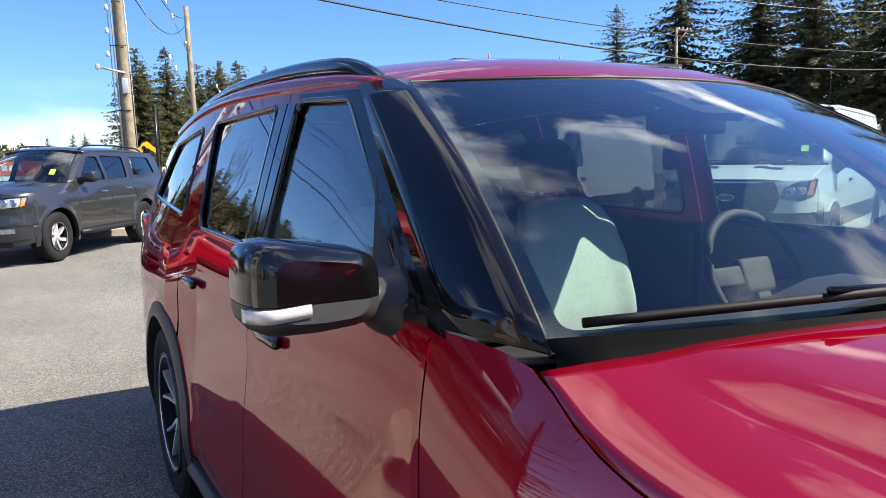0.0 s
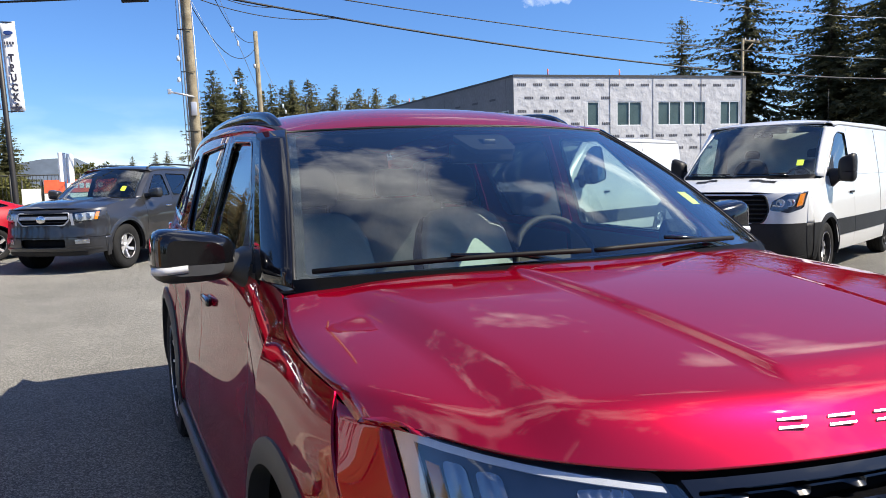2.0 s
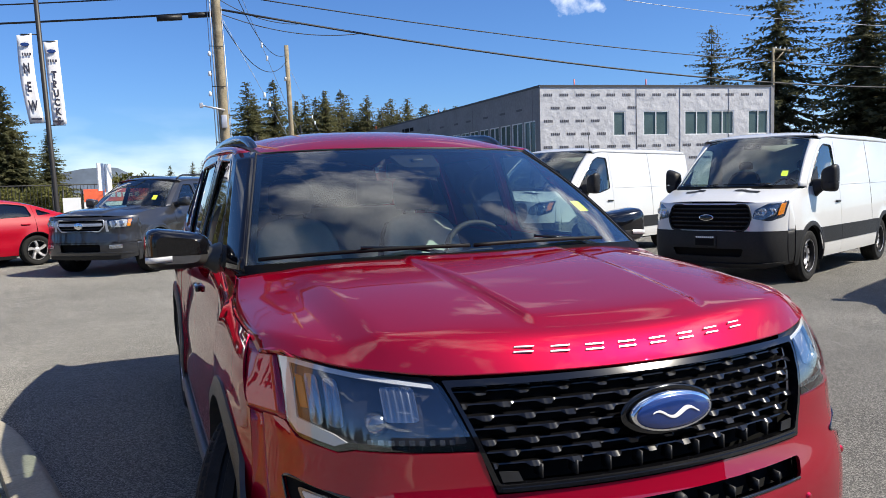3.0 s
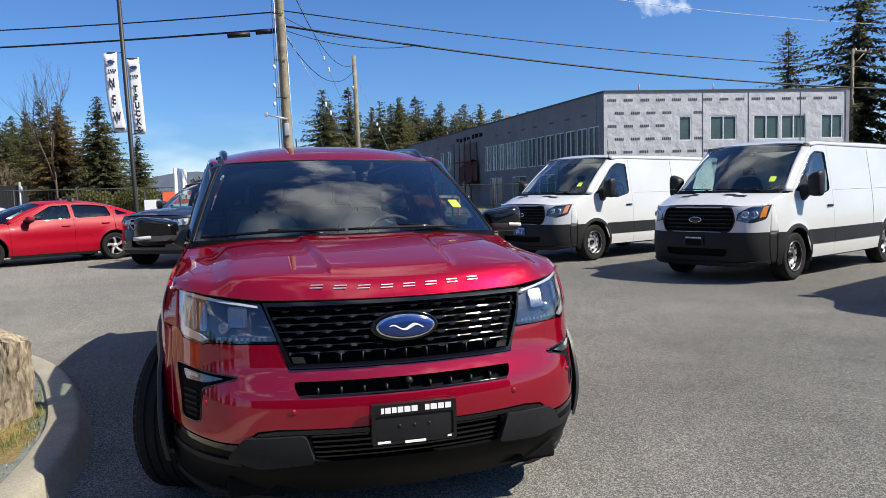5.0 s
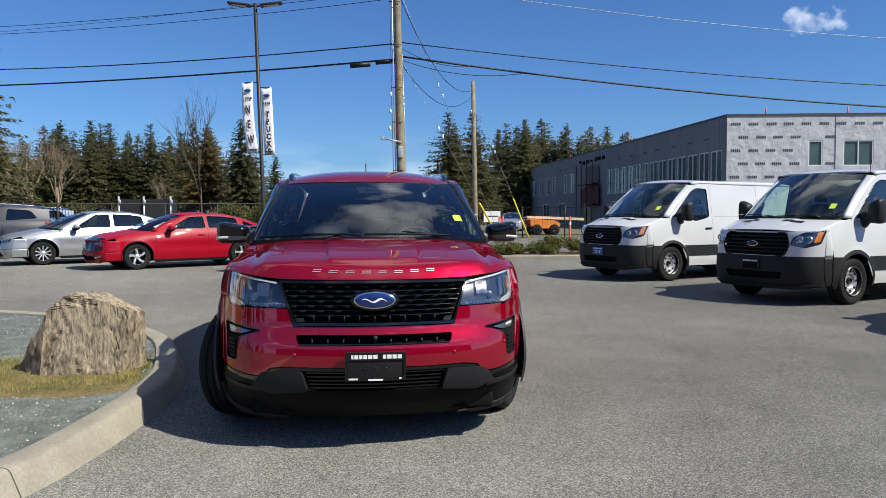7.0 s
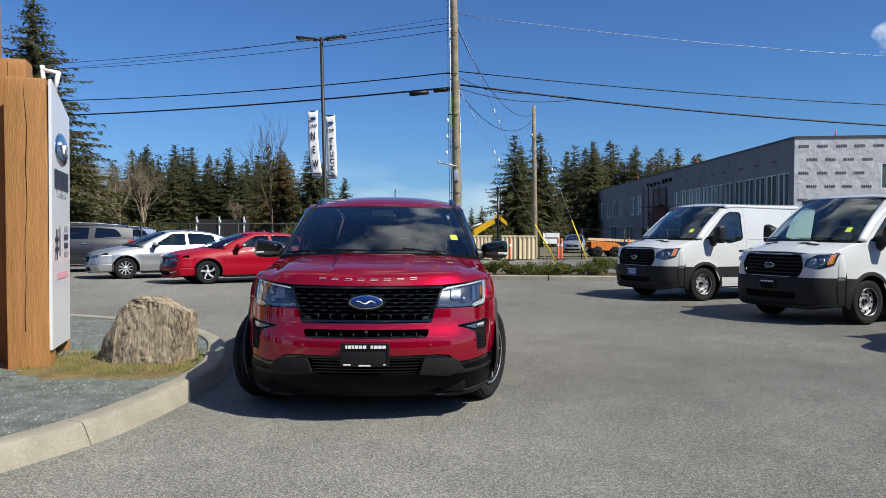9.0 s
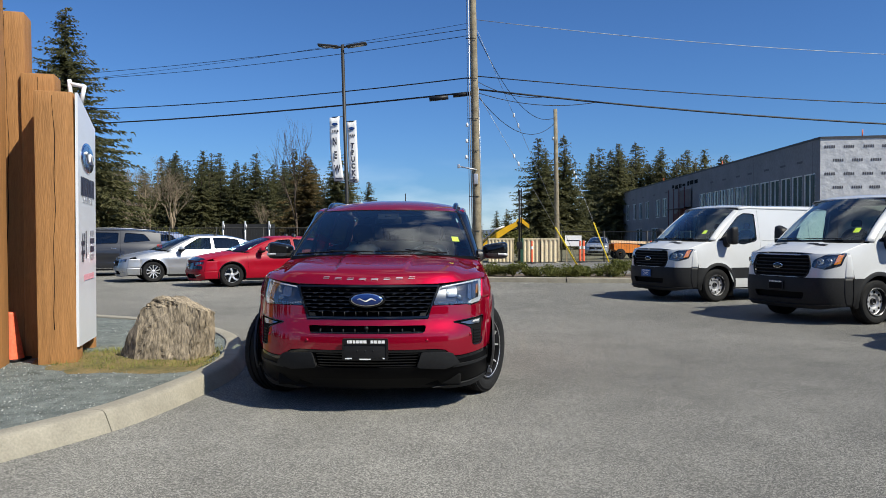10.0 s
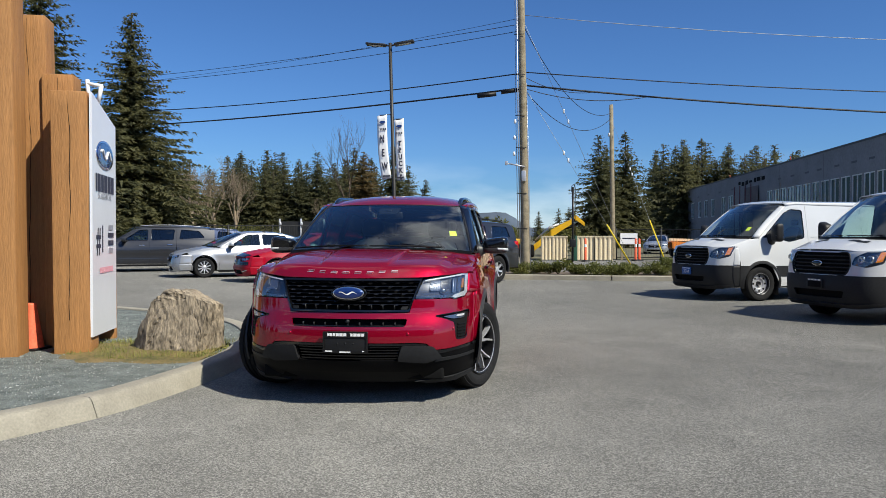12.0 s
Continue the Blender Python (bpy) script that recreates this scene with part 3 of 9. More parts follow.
def build_shell(S, car, paint, sill, doors, windows, glass, belt_black=True, lower=None, frame_mat=None, pillar_mat=None, rear_glass=True):
    """Fenders, doors, quarter panels, bonnet, pillars, windscreen, roof, tail and floor pan of a vehicle."""
    g = 0.0025
    yf = S.fender_front
    frame_mat = frame_mat or paint
    pillar_mat = pillar_mat or paint
    for sx in (-1, 1):
        a = S.arch
        # front fender
        ang = math.degrees(math.acos(max(-1, min(1, yf / a))))
        pts = arch_points(S, 0, a, ang, -math.degrees(math.asin((S.r - sill) / a)))
        pts += [(doors[0][0] - g, sill)] + [(y, z - g) for y, z in top_line(S, doors[0][1] - g, yf)] + S.fender_tip
        side_panel(S, "fender", pts, paint, car, sx, step=0.8 * S.step)
        # doors with their window frames
        for i, (y0b, y0t, y1b, y1t) in enumerate(doors):
            wins = windows[i]
            bot = [(y0b + g, sill + 0.0)]
            if math.hypot(y1b - S.wb, sill - S.r) < a or y1b > S.wb - a:
                ang0 = 180 + math.degrees(math.asin((S.r - sill) / a))
                ang1 = math.degrees(math.acos(max(-1, min(1, (y1t - 0.02 - S.wb) / a))))
                bot += arch_points(S, S.wb, a, ang0, ang1, 12)
                bot += [(y1t - g, S.zt_f(y1t) - 0.1)]
            else:
                bot += [(y1b - g, sill), (y1t - g, S.zt_f(y1t) - 0.1)]
            if i == 0:
                yb, yt = S.door_top
                topl = [(y1t - g, S.zw_f(y1t))] + [(y1t + (yt - y1t) * k / 8, S.zw_f(y1t + (yt - y1t) * k / 8)) for k in range(1, 9)]
                topl += [(yb, S.zt_f(yb)), (y0t + g, S.zt_f(y0t) - 0.02)]
            else:
                topl = [(y1t - g - (y1t - y0t - 2 * g) * k / 8, S.zw_f(y1t - (y1t - y0t) * k / 8)) for k in range(9)]
            ol = []
            for q in bot + topl:
                if not ol or math.hypot(q[0] - ol[-1][0], q[1] - ol[-1][1]) > 0.004:
                    ol.append(q)
            d = side_panel(S, "door", ol, paint, car, sx, holes=[w for w in wins], step=S.step)
            for w in wins:
                fn = lambda y, z, s=sx: (s * (S.side(y, z) - 0.012), y, z)
                part("window", sheet_bm(w, fn, 0.12, flip=sx < 0), glass[i], d)
                edge_trim("window_trim", [(sx * (S.side(y, z) - 0.002), y, z) for y, z in w], 0.009, M_GLOSS, d)
            if S.handles:
                yh, zh = S.handles[i]
                xh = S.side(yh, zh)
                bm = box_bm(sx * (xh + 0.012) - 0.012, sx * (xh + 0.012) + 0.012, yh - 0.11, yh + 0.07, zh - 0.014, zh + 0.016, 0.01)
                part("door_handle", bm, S.handle_mat, d)
        # rear quarter
        y0 = doors[-1][3] + g
        ye = S.quarter_end
        ang0 = math.degrees(math.acos(max(-1, min(1, (y0 - S.wb) / a)))) if y0 > S.wb - a else 180 + math.degrees(math.asin((S.r - sill) / a))
        pts = ([] if y0 > S.wb - a else [(y0, sill)]) + arch_points(S, S.wb, a, ang0, -math.degrees(math.asin((S.r - sill) / a)), 20)
        pts += [(ye, sill)]
        n = 10
        for k in range(n + 1):
            yy = ye + (y0 - ye) * k / n
            pts.append((yy, max(S.zw_f(yy), S.zt_f(yy) - 0.02)))
        q = side_panel(S, "quarter_panel", pts, paint, car, sx, holes=windows[-1], step=S.step)
        for w in windows[-1]:
            fn = lambda y, z, s=sx: (s * (S.side(y, z) - 0.012), y, z)
            part("window", sheet_bm(w, fn, 0.12, flip=sx < 0), glass[-1], q)
            edge_trim("window_trim", [(sx * (S.side(y, z) - 0.002), y, z) for y, z in w], 0.009, M_GLOSS, q)
        # windscreen pillar
        rows = []
        yb, yt = S.door_top
        for k in range(13):
            v = k / 12
            e1 = S.screen(sx, v)
            yy = yb + (yt - yb) * v
            zz = S.zt_f(yb) + (S.zw_f(yt) - S.zt_f(yb)) * v
            e2 = Vector((sx * S.side(yy, zz), yy, zz))
            row = []
            for j in range(5):
                s = j / 4
                p = e1.lerp(e2, s)
                bulge = 0.008 * math.sin(math.pi * s)
                row.append(p + Vector((sx * bulge * 0.8, -bulge * 0.6, bulge * 0.3)))
            rows.append(row)
        part("pillar", loft_bm(rows, flip=sx > 0), pillar_mat, car, thick=0.01, sharp=50)
        # roof rail strip
        rows = []
        (xt_, yt_, zt_), _ = S.ws_top
        for k in range(25):
            yy = yt_ + (S.roof_end - yt_) * k / 24
            xe = S.roof_x_f(yy)
            e1 = Vector((sx * xe, yy, S.roof(xe, yy)))
            ys = max(yy, yt)
            e2 = Vector((sx * S.side(ys, S.zw_f(ys)), ys, S.zw_f(ys)))
            row = []
            for j in range(6):
                s = j / 5
                pp = e1.lerp(e2, s)
                b = S.rail_bulge * math.sin(math.pi * s)
                row.append(pp + Vector((sx * b, 0, b * 0.8)))
            rows.append(row)
        part("roof_side", loft_bm(rows, flip=sx < 0), paint, car, thick=0.01, sharp=60)
    # bonnet
    xf = S.hood_front_x
    yfr = lambda x: S.nose_y(x, S.hood_front_z + S.lip_rise(x)) + 0.002
    y_l0 = yfr(xf)
    (xb, yb_, zb), (yc, zc) = S.ws_bot
    ylast = S.hood_side_end
    xr = S.xt_f(ylast) - 0.002
    hr = lambda x: S.hood_rear + (ylast - S.hood_rear) * min(1.0, abs(x) / xr) ** 2
    rows = []
    for k in range(57):
        v = (k / 56) ** 1.5
        ys = y_l0 + (ylast - y_l0) * v
        X = (S.xt_f(ys) - 0.002) * min(1.0, v * S.corner_run) + xf * max(0.0, 1 - v * S.corner_run)
        row = []
        if S.creases:
            # columns that follow the creases
            y_of = lambda u: (1 - v) * yfr(u * xf) + v * hr(u * xr)
            kn = [0.0]
            for i in range(4):
                u = S.creases(ys)[i] / X
                for _ in range(5):
                    u = S.creases(y_of(u))[i] / X
                kn.append(u)
            kn.append(1.0)
            us = [kn[i] + (kn[i + 1] - kn[i]) * q / n for i, n in enumerate(S.crease_n) for q in range(n)] + [1.0]
            us = [-u for u in us[:0:-1]] + us
        else:
            us = [-1 + j / 32 for j in range(65)]
        for uu_ in us:
            x = uu_ * X
            y = (1 - v) * yfr(uu_ * xf) + v * hr(uu_ * xr)
            row.append((x, y, S.hood_drop(x, y, S)))
        rows.append(row)
    hood = finish(loft_bm(rows), "bonnet", paint, car, thick=0.01, sharp=60)
    # cowl below the windscreen
    rows = []
    for k in range(25):
        u = -1 + 2 * k / 24
        b = S.screen(u, 0.03)
        x = xb * u
        f = Vector((x, hr(x) - 0.03, min(S.hood(x, hr(x)), b.z + 0.03) - 0.035))
        rows.append([f, f.lerp(b, 0.5) + Vector((0, 0, -0.015)), b])
    part("cowl", loft_bm(rows), M_LOWB, car, "black plastic wiper cowl", thick=0.01)
    # windscreen with a dark border
    sc = part("windscreen", sheet_bm([(-1, 0), (1, 0), (1, 1), (-1, 1)], lambda u, v: S.screen(u, v), 0.06, vstep=0.08), M_WIND, car, "curved windscreen")
    sc.visible_shadow = False
    ins = [(-0.965, 0.055), (0.965, 0.055), (0.955, 0.965), (-0.955, 0.965)]
    fnb = lambda u, v: S.screen(u, v) + Vector((0, 0.006, -0.006))
    part("screen_border", sheet_bm([(-1, 0), (1, 0), (1, 1), (-1, 1)], fnb, 0.08, holes=[rounded(ins, 0.03)]), M_GLOSS, sc)
    edge_trim("screen_seal", [S.screen(-1, v / 10) for v in range(11)] + [S.screen(-1 + u / 8, 1) for u in range(1, 17)] + [S.screen(1, 1 - v / 10) for v in range(1, 11)], 0.005, S.seal_mat, sc, close=False)
    # roof
    ol = []
    (xt, yt, zt), (yd, zd) = S.ws_top
    for k in range(17):
        u = -1 + k / 8
        ol.append((xt * u, yd + (yt - yd) * u * u))
    for k in range(1, 13):
        y = yt + (S.roof_end - yt) * k / 12
        ol.append((S.roof_x_f(y), y))
    for k in range(12, 0, -1):
        y = yt + (S.roof_end - yt) * k / 12
        ol.append((-S.roof_x_f(y), y))
    roof = part("roof", sheet_bm(ol, lambda x, y: (x, y, S.roof(x, y)), 0.07), paint, car, thick=0.02, sharp=60)
    # tail: a panel below the belt and one above
    ye, yr = S.quarter_end, S.roof_end
    zb2 = max(S.zt_f(ye) - 0.02, 0.7)
    for nm, lo, hi in (("tailgate", sill - 0.03, zb2), ("rear_window", zb2, None)):
        rows = []
        for k in range(9):
            u = -1 + k / 4
            col = []
            for j in range(9):
                s = j / 8
                if hi is not None:
                    z = lo + (hi - lo) * s
                    col.append(Vector((u * S.side(ye, z), ye + S.tail_out * (1 - u ** 4) * math.sin(math.pi * min(1, 0.25 + 0.55 * s)), z)))
                else:
                    e1 = Vector((u * S.side(ye, lo), ye + S.tail_out * (1 - u ** 4) * math.sin(math.pi * 0.8), lo))
                    e2 = Vector((u * S.roof_x_f(yr), yr, S.roof(u * S.roof_x_f(yr), yr)))
                    col.append(e1.lerp(e2, s) + Vector((0, 0.03 * math.sin(math.pi * s), 0)))
            rows.append(col)
        part(nm, loft_bm(rows), paint if hi is not None or not rear_glass else glass[-1], car, thick=0.006, sharp=50)
    for sx in (-1, 1):
        zt_ = S.zt_f(ye)
        bm = box_bm(sx * (S.side(ye, zt_ - 0.15) - 0.07) - 0.075, sx * (S.side(ye, zt_ - 0.15) - 0.07) + 0.075, ye - 0.14, ye + 0.05, zt_ - 0.27, zt_ - 0.05, 0.02)
        part("tail_lamp", bm, M_REDLENS, car)
    # floor pan and engine bay, dark
    bm = box_bm(-0.66, 0.66, S.nose + 0.2, S.quarter_end - 0.1, sill - 0.04, S.r + 0.12, 0.03)
    box_bm(-0.64, 0.64, S.nose + 0.22, S.ws_bot[1][0] + 0.1, S.r, S.hood_front_z - 0.12, 0.03, bm=bm)
    for y0, y1 in ((S.arch + 0.02, S.wb - S.arch - 0.02),):
        box_bm(-S.W_f(1) + 0.07, S.W_f(1) - 0.07, y0, y1, sill - 0.03, sill + 0.18, 0.02, bm=bm)
    box_bm(-S.W_f(3) + 0.14, S.W_f(3) - 0.14, S.wb + S.arch + 0.02, S.quarter_end - 0.03, sill, sill + 0.3, 0.02, bm=bm)
    part("floor_pan", bm, M_DARK, car)
    return hood, roof, sc


def plain_hood(x, y, S):
    return S.hood(x, y)


def mirror_part(car, sx, at, size, skin, base_mat, S, indicator=False, arm=0.40):
    """A door mirror on its arm: a shell with a softly squared outline."""
    w, d, h = size
    c = Vector(at)
    rows = []
    n = 24
    for k, (t, sc) in enumerate(((0, 0.66), (0.08, 0.86), (0.25, 0.96), (0.6, 1.0), (0.95, 0.98), (1.0, 0.9))):
        ring = []
        for i in range(n):
            a = 2 * math.pi * i / n
            ca, sa = math.cos(a), math.sin(a)
            px = math.copysign(abs(ca) ** 0.42, ca) * w / 2 * sc
            pz = math.copysign(abs(sa) ** 0.5, sa) * h / 2 * sc * (0.86 + 0.28 * (px / w + 0.5))
            pz += 0.10 * h * (px / w)
            ring.append(c + Vector((sx * px, -d / 2 + d * t + 0.10 * w * (abs(px) / w), pz)))
        rows.append(ring)
    bm = loft_bm(rows, closed=True, flip=sx > 0)
    for r in (rows[0], rows[-1]):
        bm.faces.new([bm.verts.new(p) for p in r])
    bmesh.ops.remove_doubles(bm, verts=bm.verts[:], dist=1e-4)
    up = bm
    low = bm.copy()
    bmesh.ops.bisect_plane(up, geom=up.verts[:] + up.edges[:] + up.faces[:], plane_co=c + Vector((0, 0, -0.12 * h)), plane_no=(0, 0, 1), clear_inner=True)
    bmesh.ops.bisect_plane(low, geom=low.verts[:] + low.edges[:] + low.faces[:], plane_co=c + Vector((0, 0, -0.13 * h)), plane_no=(0, 0, 1), clear_outer=True)
    cap = part("mirror", low, base_mat, car, "door mirror on a dark foot", sharp=50)
    part("mirror_cap", up, skin, cap, sharp=50)
    x_in = S.side(c.y, c.z - h * 0.3)
    base = Vector((sx * (x_in - 0.035), c.y + 0.05, c.z - h * 0.40))
    tip = c + Vector((-sx * w * 0.36, 0.01, -h * 0.22))
    rows = []
    for k in range(7):
        t = k / 6
        e = t * t * (3 - 2 * t)
        q = base.lerp(tip, t)
        hh, dd = h * (arm + (0.24 - arm) * e), 0.115 - 0.06 * e
        ring = []
        for i in range(16):
            ca, sa = math.cos(2 * math.pi * i / 16), math.sin(2 * math.pi * i / 16)
            ring.append(q + Vector((0, dd * math.copysign(abs(ca) ** 0.7, ca), hh * math.copysign(abs(sa) ** 0.7, sa))))
        rows.append(ring)
    part("mirror_arm", loft_bm(rows, closed=True), base_mat, cap)
    bm = box_bm(-w * 0.4, w * 0.4, -0.004, 0.004, -h * 0.36, h * 0.38, 0.003)
    g = part("mirror_glass", bm, M_CHROME, cap)
    g.matrix_local = Matrix.Translation(c + Vector((0, d / 2 + 0.004, 0)))
    if indicator:
        pts = [c + Vector((sx * w * (0.50 - 0.40 * t / 8), -d * 0.5 + 0.045 * max(0, 1 - t / 3) ** 2 + 0.012 - 0.006, -0.23 * h + 0.006 * t / 8)) for t in range(9)]
        rows = [[p + Vector((0, -0.002, -0.011)), p + Vector((0, -0.005, 0)), p + Vector((0, -0.002, 0.011)), p + Vector((0, 0.02, 0.012)), p + Vector((0, 0.02, -0.012))] for p in pts]
        part("indicator", loft_bm(rows, closed=True), M_INDIC, cap, "clear side indicator")
    return cap


M_LAMPGL = material("smoked_reflector", (0.22, 0.235, 0.26), 0.2, 0.85, 0.3, vary=0.12, scale=30, fine=120)
M_INDIC = material("clear_indicator", (0.58, 0.58, 0.58), 0.3, 0.2, 0.6, 0.10, 12, 60)


def wiper(car, a, b, blade_c, S):
    """A wiper: an arm from its pivot and a blade lying on the glass."""
    ob = part("wiper", tube_bm([a, Vector(a).lerp(b, 0.5) + Vector((0, 0, 0.015)), b], 0.009, 6, r1=0.006), M_GLOSS, car, "black wiper")
    part("wiper_blade", tube_bm(blade_c, 0.008, 6), M_LIP, ob)
    return ob


def seat(car, x, y, z, tall=True, w=0.5, mat=None):
    """A front seat: cushion, backrest and headrest."""
    mat = mat or M_SEAT
    s = part("seat", box_bm(x - w / 2, x + w / 2, y - 0.30, y + 0.26, z, z + 0.16, 0.05, seg=3), mat, car, "grey leather seat")
    tilt = Matrix.Translation((x, y + 0.25, z + 0.13)) @ Matrix.Rotation(radians(-17), 4, "X")

    def pad(prof, dx=1.0, dy=0.0, k=0.5):
        rows = []
        for zz, hw, dd in prof:
            ring = []
            for i in range(28):
                a = 2 * math.pi * i / 28
                ca, sa = math.cos(a), math.sin(a)
                px = math.copysign(abs(ca) ** k, ca) * hw * dx
                py = math.copysign(abs(sa) ** k, sa) * dd + dy
                wing = -0.045 * max(0.0, abs(px) / (w / 2) - 0.62) / 0.38 if sa < 0 else 0.0
                ring.append((px, py + wing, zz))
            rows.append(ring)
        return loft_bm(rows, closed=True)

    h2 = w / 2
    b = part("backrest", pad([(0.0, h2 * 0.9, 0.02), (0.01, h2 * 0.95, 0.07), (0.2, h2, 0.085), (0.38, h2 * 1.0, 0.08), (0.50, h2 * 0.92, 0.07), (0.58, h2 * 0.78, 0.06), (0.625, h2 * 0.6, 0.045), (0.64, h2 * 0.4, 0.02), (0.642, 0.01, 0.005)]), mat, s)
    b.matrix_local = tilt
    side = part("side_bolster", pad([(0.03, h2 * 1.03, 0.05), (0.25, h2 * 1.05, 0.062), (0.42, h2 * 1.03, 0.055), (0.54, h2 * 0.9, 0.045), (0.60, h2 * 0.78, 0.03)], dy=0.035), M_SEATD, s)
    side.matrix_local = tilt.copy()
    bm = pad([(0.67, w * 0.16, 0.02), (0.68, w * 0.23, 0.045), (0.76, w * 0.26, 0.055), (0.84, w * 0.24, 0.05), (0.875, w * 0.17, 0.035), (0.88, 0.01, 0.01)], k=0.6)
    box_bm(-0.08, -0.065, -0.008, 0.008, 0.58, 0.7, bm=bm)
    box_bm(0.065, 0.08, -0.008, 0.008, 0.58, 0.7, bm=bm)
    h = part("headrest", bm, M_SEATD, s)
    h.matrix_local = tilt.copy()
    return s


def cabin(car, S, y_dash, z_floor, z_dash, seat_mat, x_seat=0.37, seat_y=None):
    """Dashboard, steering wheel, seats and inside mirror."""
    yw, zw = S.ws_bot[1]
    w = S.side(y_dash, z_dash - 0.1) - 0.08
    rows = []
    for k in range(13):
        u = -1 + k / 6
        x = u * w
        bottom = S.screen(max(-0.97, min(0.97, x / S.ws_bot[0][0])), 0.02)
        y0 = bottom.y + 0.03
        z0 = bottom.z - 0.02
        hump = 0.05 * math.exp(-((x - 0.37) / 0.2) ** 2)
        rows.append([Vector((x, y0, z0)), Vector((x, y0 + 0.3, z_dash + hump * 0.6)), Vector((x, y_dash + 0.35, z_dash - 0.01 + hump)), Vector((x, y_dash + 0.42, z_dash - 0.06 + hump)), Vector((x, y_dash + 0.4, z_dash - 0.3)), Vector((x, y_dash + 0.3, z_floor))])
    part("dashboard", loft_bm(rows, flip=True), M_DASH, car, thick=0.01, sharp=50)
    bm = bmesh.new()
    tube_bm([(0.19 * math.cos(2 * math.pi * i / 28), 0, 0.19 * math.sin(2 * math.pi * i / 28)) for i in range(30)], 0.016, 8, bm)
    box_bm(-0.18, 0.18, -0.01, 0.012, -0.03, 0.03, 0.008, bm=bm)
    box_bm(-0.03, 0.03, -0.01, 0.012, -0.18, 0.02, 0.008, bm=bm)
    box_bm(-0.07, 0.07, -0.015, 0.03, -0.06, 0.05, 0.015, bm=bm)
    st = part("steering_wheel", bm, M_DASH, car)
    st.matrix_local = Matrix.Translation((x_seat, y_dash + 0.58, z_dash + 0.01)) @ Matrix.Rotation(radians(-24), 4, "X")
    sy = seat_y or y_dash + 1.15
    for sx in (-1, 1):
        seat(car, sx * x_seat, sy, z_floor + 0.16, mat=seat_mat)
    t = S.screen(0, 0.86)
    bm = box_bm(-0.13, 0.13, t.y + 0.07, t.y + 0.11, t.z - 0.09, t.z - 0.02, 0.015)
    box_bm(-0.03, 0.03, t.y + 0.02, t.y + 0.09, t.z - 0.03, t.z + 0.0, 0.01, bm=bm)
    part("inside_mirror", bm, M_BLACK, car)


def wheels(car, S, rim, spokes, xw, steer=0.0, width=0.25, mat=None, face="twin"):
    for sx in (-1, 1):
        for ya, st in ((0, steer), (S.wb, 0)):
            make_wheel(car, (sx * (xw - width / 2), ya, S.r), S, rim, spokes, st, sx, width, mat, face)


def arch_trim(S, car, mat, w=0.055, a0=-12, a1=192, which=(0, 1)):
    for sx in (-1, 1):
        for i in which:
            ya = (0, S.wb)[i]
            rows = []
            for k in range(37):
                a = radians(a0 + (a1 - a0) * k / 36)
                row = []
                for rr, lift in ((S.arch - 0.012, -0.05), (S.arch - 0.012, 0.006), (S.arch + w * 0.5, 0.012), (S.arch + w, 0.007), (S.arch + w, -0.008)):
                    y, z = ya + rr * math.cos(a), S.r + rr * math.sin(a)
                    yy = min(max(y, S.fender_front - 0.06), S.quarter_end)
                    row.append((sx * (S.side(yy, max(z, 0.2)) + lift), y, z))
                rows.append(row)
            part("arch_moulding", loft_bm(rows, flip=sx < 0), mat, car, sharp=50)
            rows = []
            for k in range(25):
                a = radians(-8 + 196 * k / 24)
                y, z = ya + (S.arch + 0.0) * math.cos(a), S.r + S.arch * math.sin(a)
                rows.append([(sx * 0.62, y, z), (sx * (S.side(min(max(y, S.fender_front), S.quarter_end), max(z, 0.2)) - 0.02), y, z)])
            part("wheel_liner", loft_bm(rows), M_DARK, car)


def bars(name, widths, h, m, mat, parent, gap=0.4, depth=0.002):
    """Plain bars in a row, standing in for letters."""
    bm = bmesh.new()
    x = -sum(widths) / 2 - gap * h * (len(widths) - 1) / 2
    for w in widths:
        box_bm(x, x + w, -h / 2, h / 2, 0, depth, bm=bm)
        x += w + gap * h
    ob = finish(bm, name, mat, parent, smooth=False)
    ob.matrix_local = m
    return ob


def oval_bm(a, b, d, n=36, dome=0.3):
    return loft_bm([[(a * s * math.cos(2 * math.pi * i / n), b * s * math.sin(2 * math.pi * i / n), z) for i in range(n)] for s, z in ((1, 0), (1, d), (0.94, d * 1.15), (0.6, d * (1.15 + dome)), (0.001, d * (1.2 + dome)))], closed=True)


